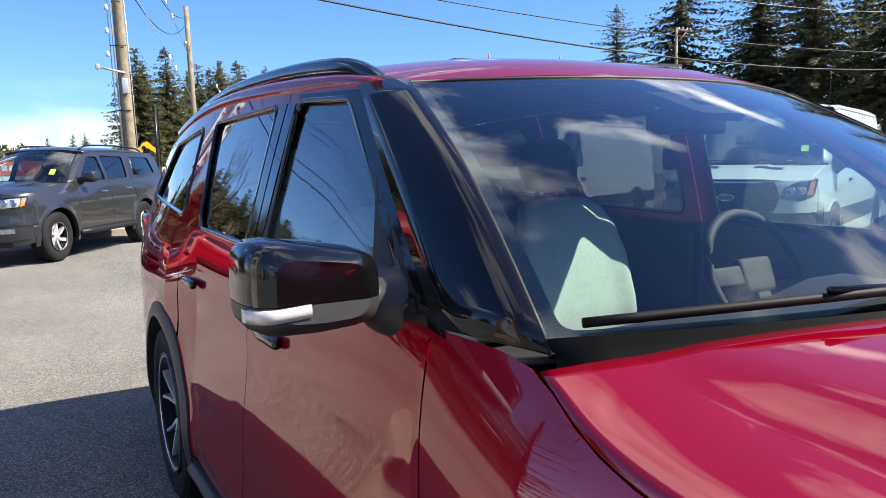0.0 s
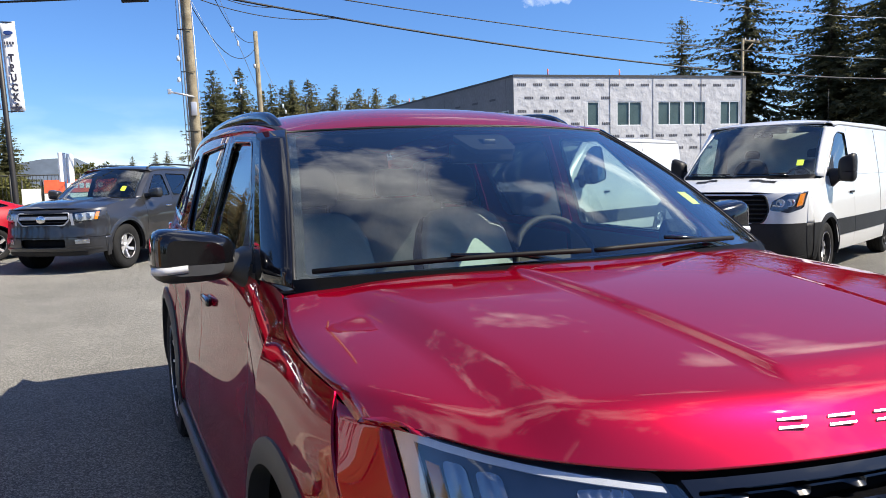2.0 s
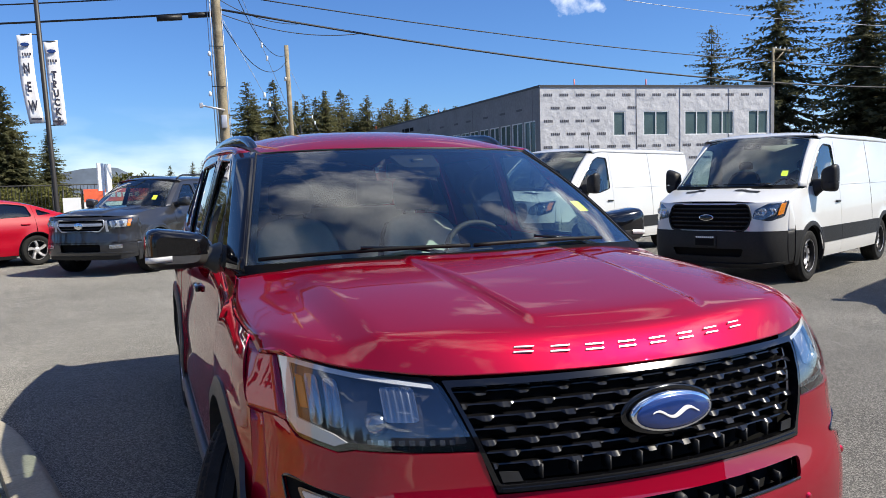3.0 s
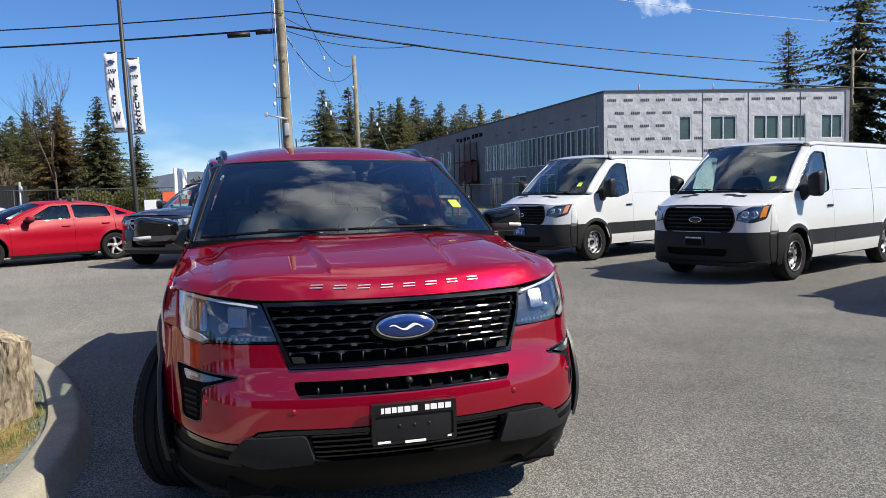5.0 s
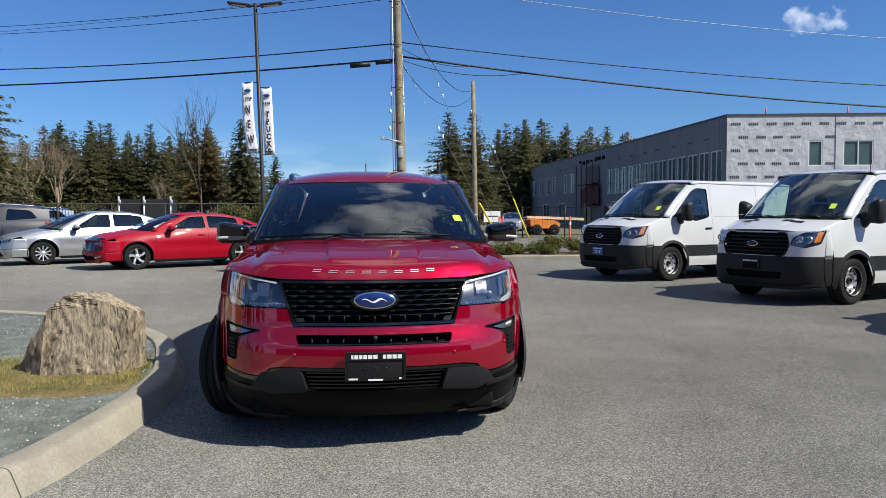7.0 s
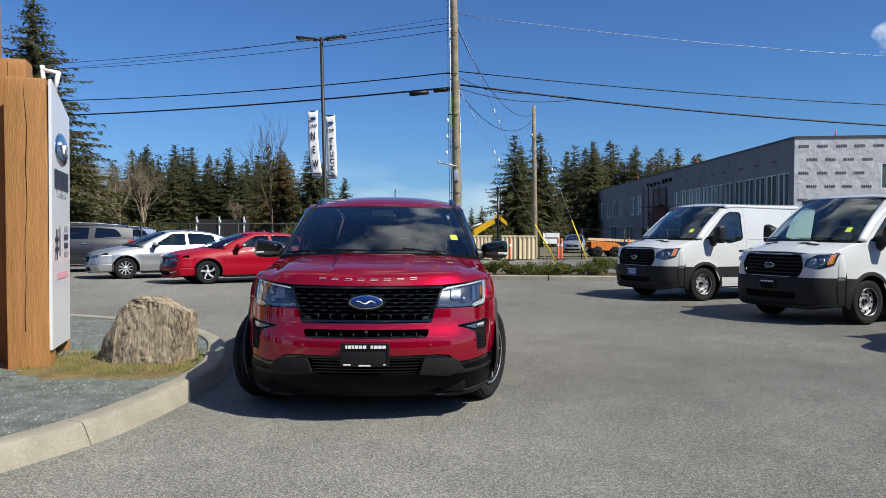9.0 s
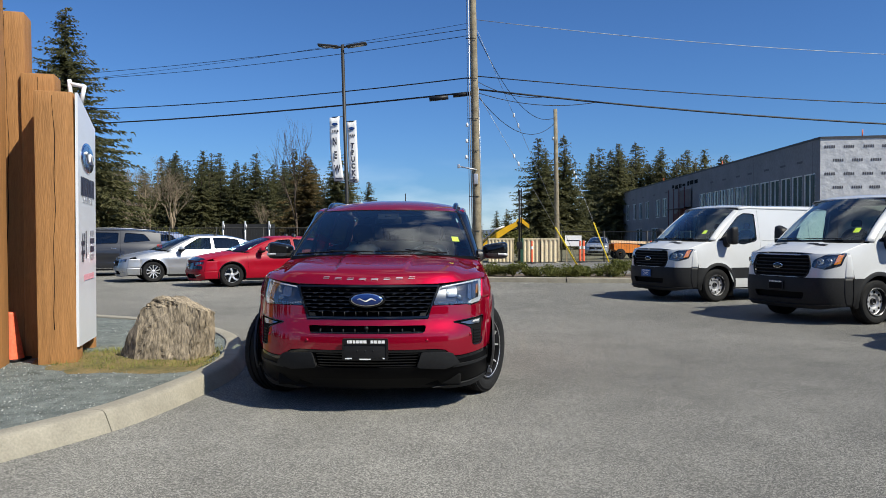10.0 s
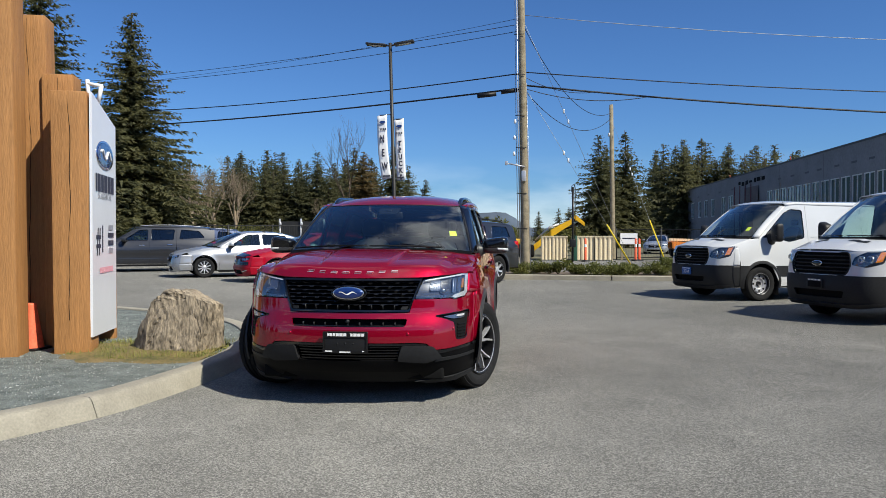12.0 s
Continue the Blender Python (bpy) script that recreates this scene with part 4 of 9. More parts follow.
# -- the red sport utility vehicle --
EX = Shell(
    wb=2.866, r=0.381, arch=0.435, nose=-0.96, bow=0.28, wrap=0.20, crease=0.80, tuck=0.05, scoop=0.018,
    W=[(-0.5, 0.935), (-0.35, 0.97), (0, 0.99), (1, 1.0), (2.4, 1.0), (3.1, 0.99), (3.7, 0.955), (4.1, 0.88)],
    zt=[(-0.6, 1.02), (-0.47, 1.04), (-0.2, 1.056), (0.0, 1.066), (0.14, 1.082), (0.25, 1.110), (0.35, 1.146), (0.46, 1.160), (0.7, 1.160), (1.0, 1.155), (2.0, 1.165), (3.0, 1.20), (4.0, 1.23)],
    xt=[(-0.6, 0.90), (-0.47, 0.920), (-0.2, 0.940), (0.0, 0.943), (0.13, 0.936), (0.25, 0.916), (0.35, 0.893), (0.46, 0.891), (0.7, 0.914), (1.2, 0.93), (2.5, 0.93), (3.3, 0.91), (4.0, 0.83)],
    p=[(0.15, 0.13), (0.20, 0.085), (0.30, 0.0), (0.42, -0.05), (0.52, -0.055), (0.62, -0.045), (0.74, -0.005), (0.84, 0.01), (0.9, 0.028), (0.99, 0.085), (1.05, 0.14)],
    hood_z=[(-0.88, 1.025), (-0.8, 1.068), (-0.6, 1.120), (-0.2, 1.172), (0.2, 1.200), (0.6, 1.215)],
    roof_z=[(0.88, 1.612), (0.95, 1.641), (1.1, 1.690), (1.3, 1.728), (1.6, 1.760), (2.2, 1.785), (3.0, 1.77), (3.75, 1.705)],
    roof_x=[(1.0, 0.68), (1.3, 0.70), (2.2, 0.72), (3.0, 0.71), (3.8, 0.66)],
    zw=[(0.9, 1.50), (1.15, 1.607), (1.5, 1.64), (2.2, 1.655), (3.0, 1.635), (3.8, 1.575)],
    xw=[(0.9, 0.80), (1.2, 0.772), (1.65, 0.787), (2.2, 0.79), (3.0, 0.77), (3.8, 0.71)],
    ridge=(0.24, 0.34, 0.016), roof_drop=0.075, rail_bulge=0.02, fender_front=-0.27, quarter_end=3.98, roof_end=3.72, tail_out=0.12,
    ws_bot=((0.860, 0.36, 1.163), (0.09, 1.190)), ws_top=((0.69, 1.11, 1.626), (0.94, 1.638)),
    door_top=(0.60, 1.20), handles=[(1.45, 0.99), (2.42, 1.01)], handle_mat=M_GLOSS, hood_front_x=0.89, hood_front_z=0.995, hood_side_end=0.35, hood_rear=0.11,
    hood_drop=None, fender_tip=[(-0.275, 1.046), (-0.375, 0.877), (-0.398, 0.872), (-0.396, 0.566)],
)


def ex_rise(x):
    """The bonnet's front edge climbs over the lamps towards its corners."""
    return 0.036 * min(1.0, max(0.0, (abs(x) - 0.52) / 0.37)) ** 1.3


def ex_hood(x, y, S):
    """The bonnet, rolling down over its front lip."""
    z = S.hood(x, y)
    d = y - S.nose_y(x, 0.995 + ex_rise(x))
    k = max(0.0, 1 - d / 0.10)
    z_lip = 0.993 + 0.006 * (abs(x) / 0.86) ** 2 + ex_rise(x)
    return z + (z_lip - z) * k ** 2.2


EX.hood_drop = ex_hood
EX.lip_rise = ex_rise
EX.corner_run = 14


def ex_creases(y):
    """Half widths of the bonnet's raised middle and of its shoulder crease."""
    t = min(1.0, max(0.0, (y + 0.88) / 1.0))
    b = 0.255 + 0.055 * t
    a = 0.655 + 0.030 * t
    return b, b + 0.018, a, a + 0.075


EX.creases = ex_creases
EX.flare = 0.048
EX.hood_pow = 4.6
EX.step = 0.03
EX.crease = 0.88
EX.crease_n = (14, 3, 12, 4, 9)


def red_suv():
    S = EX
    car = thing("sport_utility_vehicle", pose(-0.012, 0, 0, 0, 0, 0.6), "ruby red sport utility vehicle parked beside the kerb, wheels turned", "car")
    sill = 0.36
    win_f = rounded([(0.70, 1.18), (1.58, 1.19), (1.58, 1.615), (1.245, 1.598)], 0.04)
    win_r = rounded([(1.74, 1.20), (2.36, 1.215), (2.50, 1.60), (1.74, 1.615)], 0.05)
    win_q = rounded([(2.66, 1.24), (3.62, 1.29), (3.45, 1.54), (2.72, 1.595)], 0.06)
    hood, roof, screen = build_shell(S, car, M_RED, sill, [(0.56, 0.63, 1.66, 1.66), (1.66, 1.66, 2.50, 2.58)], [[win_f], [win_r], [win_q]], [M_SIDEG, M_TINT, M_TINT], pillar_mat=M_PILLAR)
    # black belt and B pillar strips
    for sx in (-1, 1):
        side_panel(S, "pillar_trim", [(1.595, 1.19), (1.655, 1.19), (1.655, 1.615), (1.595, 1.61)], M_GLOSS, car, sx, lift=0.004, thick=0.003)
        side_panel(S, "pillar_trim", [(1.665, 1.19), (1.725, 1.19), (1.725, 1.62), (1.665, 1.615)], M_GLOSS, car, sx, lift=0.004, thick=0.003)
        side_panel(S, "pillar_trim", [(0.585, 1.150), (0.70, 1.172), (1.245, 1.601), (1.58, 1.618), (1.58, 1.634), (1.19, 1.616)], M_PILLAR, car, sx, lift=0.004, thick=0.003)
        side_panel(S, "mirror_sail", rounded([(0.63, 1.158), (0.84, 1.175), (0.98, 1.42)], 0.02), M_BLACK, car, sx, lift=0.004, thick=0.003)
        # sill cladding below the doors
        side_panel(S, "sill_cladding", [(0.46, 0.20), (2.40, 0.20), (2.43, 0.352), (0.43, 0.352)], M_BLACK, car, sx, lift=0.004, thick=0.01)
        rows = [[(sx * (S.side(y, 0.33) + 0.03), y, 0.30), (sx * (S.side(y, 0.33) + 0.034), y, 0.315), (sx * (S.side(y, 0.33) + 0.0), y, 0.345), (sx * (S.side(y, 0.33) - 0.02), y, 0.30)] for y in np.linspace(0.5, 2.36, 12)]
        part("sill_step", loft_bm(rows, closed=True), M_ARCH, car)
        # side of the rear bumper
        side_panel(S, "rear_cladding", [(3.32, 0.24), (3.97, 0.30), (3.97, 0.42), (3.30, 0.352)], M_BLACK, car, sx, lift=0.003)
        # a low roof rail that rises out of the roof and sinks back into it
        rows = []
        for k in range(37):
            t = k / 36
            y = 1.30 + 2.30 * t
            e = min(1.0, min(t, 1 - t) * 9)
            lift = 0.046 * e * (2 - e)
            x = S.roof_x_f(y) - 0.036
            z, zb = S.roof(x, y) + lift, S.roof(x, y) - 0.012
            hw = 0.020 + 0.006 * e
            rows.append([(sx * (x - hw), y, zb), (sx * (x - hw), y, z - 0.014), (sx * (x - hw * 0.55), y, z - 0.001), (sx * (x + hw * 0.3), y, z), (sx * (x + hw * 0.85), y, z - 0.010), (sx * (x + hw), y, z - 0.024), (sx * (x + hw), y, zb - 0.012)])
        part("roof_rail", loft_bm(rows, closed=True, flip=sx < 0), M_GLOSS, car, "black roof rail")
        # dark ditch strip between roof and side at the windscreen's corner
        rows = []
        for k in range(20):
            y = 1.13 + 2.5 * k / 19
            x = S.roof_x_f(y) - 0.004
            rows.append([(sx * (x - 0.016), y, S.roof(x - 0.016, y) + 0.003), (sx * (x + 0.012), y, S.roof(x, y) + 0.004)])
        part("roof_ditch", loft_bm(rows), M_BLACK, car)
        mirror_part(car, sx, (sx * 1.068, 0.78, 1.228), (0.252, 0.15, 0.158), M_GLOSS, M_ARCH, S, True, 0.52)
        # badge on the rear door's fender stays plain; fender to bumper seam
        # front lamps
        lamp = rounded([(0.560, 0.985), (0.505, 0.838), (0.765, 0.838), (0.80, 0.826), (0.870, 0.842), (0.888, 0.872), (0.888, 1.032), (0.80, 1.015), (0.70, 1.002), (0.62, 0.991)], 0.012)
        lamp = lamp if sx > 0 else mirrored(lamp)
        unit = nose_panel(S, "headlamp", lamp, M_LAMPDK, car, inset=0.05, thick=0.0, label="clear headlamp with a pale light guide")
        nose_panel(S, "lamp_cover", lamp, M_LENS, unit, inset=-0.002, thick=0.0)
        for a, b, c, d in ((0.615, 0.69, 0.895, 0.972), (0.775, 0.805, 0.875, 0.985), (0.815, 0.84, 0.875, 0.990)):
            ol = rounded([(a, c), (b, c), (b, d), (a, d)], 0.012)
            flute = lambda x, z: (x, S.nose_y(x, z) + 0.030 + 0.0022 * math.sin(x * 420), z)
            part("reflector", sheet_bm(ol if sx > 0 else mirrored(ol), flute, 0.0025, vstep=0.03), M_LAMPGL, unit, thick=0.004)
        cx = 0.70 * sx
        bm = lathe_bm([(0.0, 0.0), (0.022, 0.005), (0.028, 0.016), (0.032, 0.05)], 20, "Y")
        pj = part("projector", bm, M_LAMPGL, unit)
        pj.matrix_local = Matrix.Translation((cx, S.nose_y(cx, 0.90) + 0.022, 0.885))
        guides = ([(0.575, 0.978), (0.572, 0.970), (0.72, 0.990), (0.868, 1.010), (0.880, 1.024), (0.72, 1.0)], [(0.775, 0.846), (0.80, 0.834), (0.868, 0.848), (0.882, 0.872), (0.868, 0.884), (0.80, 0.862)], [(0.866, 0.868), (0.884, 0.874), (0.884, 1.026), (0.866, 1.012)])
        for pts in guides:
            nose_panel(S, "light_guide", pts if sx > 0 else mirrored(pts), M_INDIC, unit, inset=0.016, thick=0.006)
        amb = [(0.842, 0.910), (0.856, 0.910), (0.858, 0.985), (0.845, 0.982)]
        nose_panel(S, "amber_reflector", amb if sx > 0 else mirrored(amb), M_DAMBER, unit, inset=0.025, thick=0.004)
        # a row of small ribs along the lamp's foot
        for k in range(9):
            x = 0.545 + 0.022 * k
            rb = [(x, 0.846), (x + 0.012, 0.846), (x + 0.012, 0.858), (x, 0.858)]
            nose_panel(S, "lamp_rib", rb if sx > 0 else mirrored(rb), M_LAMPGL, unit, inset=0.02, thick=0.004)
        # fog lamp pod with its slot
        pod = rounded([(0.655, 0.706), (0.80, 0.655), (0.815, 0.515), (0.885, 0.515), (0.905, 0.735), (0.78, 0.72)], 0.02)
        pod = pod if sx > 0 else mirrored(pod)
        fog = nose_panel(S, "fog_lamp_pod", pod, M_DARK, car, inset=0.024, thick=0.004)
        edge_trim("pod_rim", [(x, S.nose_y(x, z) - 0.001, z) for x, z in pod], 0.004, M_GLOSS, fog)
        fl = rounded([(0.715, 0.697), (0.785, 0.676), (0.868, 0.674), (0.878, 0.714), (0.785, 0.705)], 0.012)
        lit = nose_panel(S, "fog_lamp", fl if sx > 0 else mirrored(fl), M_LAMPGL, fog, inset=0.010, thick=0.012)
        fl = rounded([(0.815, 0.690), (0.866, 0.692), (0.870, 0.707), (0.82, 0.704)], 0.004)
        nose_panel(S, "fog_lens", fl if sx > 0 else mirrored(fl), M_INDIC, lit, inset=0.005, thick=0.004)
        for k in range(5):
            z = 0.53 + 0.024 * k
            sl = [(0.825, z), (0.878, z), (0.88, z + 0.01), (0.826, z + 0.01)]
            nose_panel(S, "slat", sl if sx > 0 else mirrored(sl), M_LIP, fog, inset=0.012, thick=0.008)
        # grey bumper pads
        pad = rounded([(0.385, 0.365), (0.60, 0.345), (0.72, 0.385), (0.655, 0.475), (0.42, 0.485)], 0.02)
        nose_panel(S, "bumper_pad", pad if sx > 0 else mirrored(pad), M_CLAD, car, inset=-0.022, thick=0.03)
        # winglet at the foot of the bumper
        wl_ = [(0.50, 0.182), (0.62, 0.166), (0.80, 0.172), (0.94, 0.215), (0.94, 0.245), (0.78, 0.212), (0.62, 0.198)]
        nose_panel(S, "winglet", wl_ if sx > 0 else mirrored(wl_), M_CLAD, car, inset=-0.018, thick=0.018)
        # a level shoulder from the pad to the wheel arch
        sh_ = [(0.66, 0.352), (0.94, 0.375), (0.94, 0.396), (0.68, 0.378)]
        nose_panel(S, "bumper_shoulder", sh_ if sx > 0 else mirrored(sh_), M_CLAD, car, inset=-0.014, thick=0.016)
        # parking sensors
        for xs, zs in ((0.46, 0.575), (0.79, 0.60)):
            bm = lathe_bm([(0.0, -0.004), (0.011, -0.003), (0.013, 0.004)], 14, "Y")
            sn = part("parking_sensor", bm, M_RED, car)
            sn.matrix_local = Matrix.Translation((sx * xs, S.nose_y(xs, zs) - 0.001, zs))
    nose_corner(S, car, 0.890, [(0.872, 1.033, M_RED, 0.0)], lambda z: -0.377 + 0.10 * (z - 0.875) / 0.159, "fender_nose", ex_hood)
    nose_corner(S, car, 0.93, [(0.475, 0.872, M_RED, 0.0), (0.22, 0.468, M_LOWB, 0.0)], lambda z: -0.397)
    # red bumper skin with its openings
    half = [(0.0, 0.508), (0.30, 0.506), (0.52, 0.508), (0.60, 0.498), (0.66, 0.448), (0.74, 0.45), (0.93, 0.472), (0.93, 0.872), (0.892, 0.870), (0.873, 0.838), (0.80, 0.822), (0.765, 0.833), (0.497, 0.833), (0.468, 0.733)]
    left = [(-x, z) for x, z in half[1:]][::-1]
    slot = rounded([(-0.455, 0.688), (-0.44, 0.632), (0.44, 0.632), (0.455, 0.688)], 0.02)
    pod = rounded([(0.655, 0.706), (0.80, 0.655), (0.815, 0.515), (0.885, 0.515), (0.905, 0.735), (0.78, 0.72)], 0.02)
    nose_panel(S, "front_bumper", half + left, M_RED, car, holes=[slot, pod, mirrored(pod)], step=0.03, thick=0.01)
    # black lower bumper
    lowh = [(0.0, 0.275), (0.44, 0.275), (0.53, 0.255), (0.60, 0.178), (0.76, 0.165), (0.93, 0.208), (0.93, 0.465), (0.74, 0.442), (0.655, 0.44), (0.595, 0.49), (0.52, 0.50), (0.0, 0.50)]
    lowl = [(-x, z) for x, z in lowh[1:-1]][::-1]
    gr_low = rounded([(-0.385, 0.368), (0.385, 0.368), (0.40, 0.482), (-0.40, 0.482)], 0.02)
    nose_panel(S, "lower_bumper", lowh + lowl, M_LOWB, car, holes=[gr_low], thick=0.02)
    nose_panel(S, "lower_lip", [(-0.74, 0.19), (-0.5, 0.178), (0.5, 0.178), (0.74, 0.19), (0.70, 0.305), (0.5, 0.31), (-0.5, 0.31), (-0.70, 0.305)], M_LIP, car, inset=0.03, thick=0.02)
    top = [(0.0, 0.504), (0.52, 0.503), (0.595, 0.493), (0.655, 0.444), (0.72, 0.443), (0.93, 0.468)]
    bot = [(0.93, 0.448), (0.71, 0.418), (0.640, 0.414), (0.575, 0.462), (0.51, 0.486), (0.0, 0.486)]
    strip = top + bot + [(-x, z) for x, z in bot[:-1]][::-1] + [(-x, z) for x, z in top[1:]][::-1]
    nose_panel(S, "gloss_strip", strip, M_GLOSS, car, inset=-0.007, thick=0.01)
    lg = nose_panel(S, "lower_grille", [(-0.41, 0.355), (0.41, 0.355), (0.41, 0.49), (-0.41, 0.49)], M_DARK, car, inset=0.06, thick=0.004)
    for k in range(5):
        z = 0.38 + 0.022 * k
        nose_panel(S, "slat", [(-0.395, z), (0.395, z), (0.395, z + 0.008), (-0.395, z + 0.008)], M_GLOSS, lg, inset=0.015, thick=0.02)
    # bumper slot and camera
    sl = nose_panel(S, "bumper_slot", [(-0.47, 0.62), (0.47, 0.62), (0.47, 0.70), (-0.47, 0.70)], M_DARK, car, inset=0.05, thick=0.004)
    for x in np.linspace(-0.36, 0.36, 9):
        part("slot_rib", box_bm(x - 0.004, x + 0.004, S.nose_y(x, 0.65) + 0.012, S.nose_y(x, 0.65) + 0.05, 0.63, 0.66), M_BLACK, sl)
    part("slot_lip", tube_bm([(x, S.nose_y(x, 0.635) + 0.0, 0.634) for x in np.linspace(-0.43, 0.43, 20)], 0.006, 6), M_GLOSS, sl)
    bm = lathe_bm([(0.0, -0.012), (0.014, -0.008), (0.016, 0.01)], 16, "Y")
    fc = part("front_camera", bm, M_BLACK, car)
    fc.matrix_local = Matrix.Translation((0, S.nose_y(0, 0.67) + 0.004, 0.668))
    # grille: backing, frame, satin foot bar and two layers of notched blades
    gout = [(-0.555, 0.990), (-0.465, 0.738), (0.465, 0.738), (0.555, 0.990)]
    gr = nose_panel(S, "grille", gout, M_DARK, car, inset=0.07, thick=0.004, label="gloss black mesh grille")
    fr = rounded([(-0.541, 0.976), (-0.458, 0.755), (0.458, 0.755), (0.541, 0.976)], 0.010)
    nose_panel(S, "grille_frame", gout, M_GLOSS, gr, holes=[fr], inset=-0.004, thick=0.03)
    nose_panel(S, "grille_foot", [(-0.455, 0.740), (0.455, 0.740), (0.457, 0.748), (-0.457, 0.748)], M_GLOSS, gr, inset=-0.010, thick=0.012)
    for sx in (-1, 1):
        e = [(0.40, 0.757), (0.448, 0.757), (0.456, 0.782), (0.41, 0.780)]
        nose_panel(S, "foot_end", e if sx > 0 else mirrored(e), M_CLAD, gr, inset=0.006, thick=0.004)
    for x in np.linspace(-0.35, 0.35, 9):
        part("grille_rib", box_bm(x - 0.003, x + 0.003, S.nose_y(x, 0.77) + 0.012, S.nose_y(x, 0.77) + 0.05, 0.756, 0.79), M_BLACK, gr)
    gx, rows_n = 0.104, 7
    zs = [0.793 + 0.0275 * k for k in range(rows_n)]
    for k, z in enumerate(zs):
        hw = 0.455 + (0.530 - 0.455) * (z - 0.775) / 0.187
        # a thin level blade with wedge-shaped tabs, offset from row to row
        n = 130
        rows = []
        for i in range(n + 1):
            x = -hw + 2 * hw * i / n
            ph = ((x + (0.5 * gx if k % 2 else 0.0)) / gx) % 1.0
            tab = min(1.0, max(0.0, (0.19 - abs(ph - 0.5)) / 0.08))
            proud = 0.014 * tab
            y = S.nose_y(x, z) + 0.024 - proud
            rows.append([(x, y + 0.002 + 0.009 * tab, z + 0.0025 + 0.002 * tab), (x, y, z - 0.0005 - 0.0055 * tab), (x, y + 0.003, z - 0.0025 - 0.006 * tab), (x, y + 0.04, z - 0.003), (x, y + 0.036, z + 0.0035)])
        part("grille_blade", loft_bm(rows, closed=True), M_GRILLE, gr, sharp=25)
    # oval emblem
    em = part("emblem", oval_bm(0.122, 0.05, 0.014), M_CHROME, car, "blue oval emblem with a silver rim")
    em.matrix_local = Matrix.Translation((0, S.nose_y(0, 0.88) - 0.002, 0.882)) @ Matrix.Rotation(radians(88), 4, "X")
    part("emblem_field", oval_bm(0.112, 0.043, 0.0165), M_EMBLEM, em)
    part("emblem_back", oval_bm(0.14, 0.062, 0.004), M_GLOSS, em).location = (0, 0, -0.012)
    # a plain flowing band in the emblem's middle
    rows = []
    for i in range(41):
        t = i / 40
        c, hw = 0.009 * math.sin(2 * math.pi * (1.5 * t + 0.1)), 0.002 + 0.007 * math.sin(math.pi * t) ** 2 * (0.6 + 0.4 * math.cos(9 * t))
        rows.append([(-0.07 + 0.14 * t, c - hw, 0.0262), (-0.07 + 0.14 * t, c, 0.0272), (-0.07 + 0.14 * t, c + hw, 0.0262)])
    part("emblem_band", loft_bm(rows, flip=True), M_INK, em)
    # raised bars along the bonnet's lip in place of lettering
    for k in range(8):
        x = -0.335 + 0.67 * k / 7
        y = S.nose_y(x, 0.995) + 0.04
        z = ex_hood(x, y, S)
        z2 = ex_hood(x, y + 0.01, S)
        tilt = math.degrees(math.atan2(z2 - z, 0.01))
        bm = bmesh.new()
        for seg in ((-0.027, 0.024, 0.0052, 0.0092), (-0.024, 0.027, -0.0092, -0.0052)):
            box_bm(seg[0], seg[1], seg[2], seg[3], 0, 0.004, bm=bm)
        for v in bm.verts:
            v.co.x += 0.45 * v.co.y
        b = part("badge", bm, M_ALLOY, car, smooth=False)
        b.matrix_local = Matrix.Translation((x, y, z + 0.001)) @ Matrix.Rotation(math.atan(0.8 * x), 4, "Z") @ Matrix.Rotation(radians(tilt), 4, "X")
    # unseen dark box added to stop light leaking beneath the bumper
    part("leak_shield", box_bm(-0.72, 0.72, -0.80, 0.35, 0.20, 0.30, 0.02), M_DARK, car)
    # plate holder
    yp = S.nose_y(0, 0.52) - 0.045
    pl = part("plate_holder", box_bm(-0.172, 0.172, yp, yp + 0.03, 0.44, 0.60, 0.008), M_BLACK, car, "black dealer plate holder")
    pm = Matrix.Rotation(radians(90), 4, "X")
    part("plate_frame", sheet_bm(rounded([(-0.172, 0.44), (0.172, 0.44), (0.172, 0.60), (-0.172, 0.60)], 0.012), lambda x, z: (x, yp - 0.006, z), 0.2, holes=[rounded([(-0.158, 0.462), (-0.10, 0.452), (0.10, 0.452), (0.158, 0.462), (0.158, 0.555), (-0.158, 0.555)], 0.01)]), M_GLOSS, pl, thick=0.006)
    bars("bars", [0.012, 0.022, 0.018, 0.022, 0.024, 0.024], 0.022, Matrix.Translation((-0.062, yp - 0.0075, 0.577)) @ pm, M_INK, pl, 0.22)
    bars("bars", [0.018, 0.026, 0.024, 0.024], 0.022, Matrix.Translation((0.095, yp - 0.0075, 0.577)) @ pm, M_INK, pl, 0.22)
    bars("bars", [0.052], 0.009, Matrix.Translation((-0.125, yp - 0.0075, 0.452)) @ pm, M_INK, pl)
    bars("bars", [0.085], 0.010, Matrix.Translation((0.0, yp - 0.0075, 0.446)) @ pm, M_INK, pl)
    bars("bars", [0.016], 0.008, Matrix.Translation((0.14, yp - 0.0075, 0.453)) @ pm, M_INK, pl)
    for x in (-0.06, 0.06, 0.0):
        sc = part("plate_screw", lathe_bm([(0, -0.004), (0.006, -0.003), (0.007, 0.002)], 10, "Y"), M_CLAD, pl)
        sc.location = (x, yp, 0.51)
    # bonnet side seam trims, wipers, sticker
    part("wiper_tray", tube_bm([(x, EX.hood_rear + 0.26 * (x / 0.857) ** 2 + 0.02, 1.172 - 0.014 * (x / 0.8) ** 2) for x in np.linspace(-0.74, 0.74, 20)], 0.012, 6), M_BLACK, car)
    f1 = lambda u, v, d=0.018: EX.screen(u, v) + Vector((0, -d * 0.7, d * 0.9))
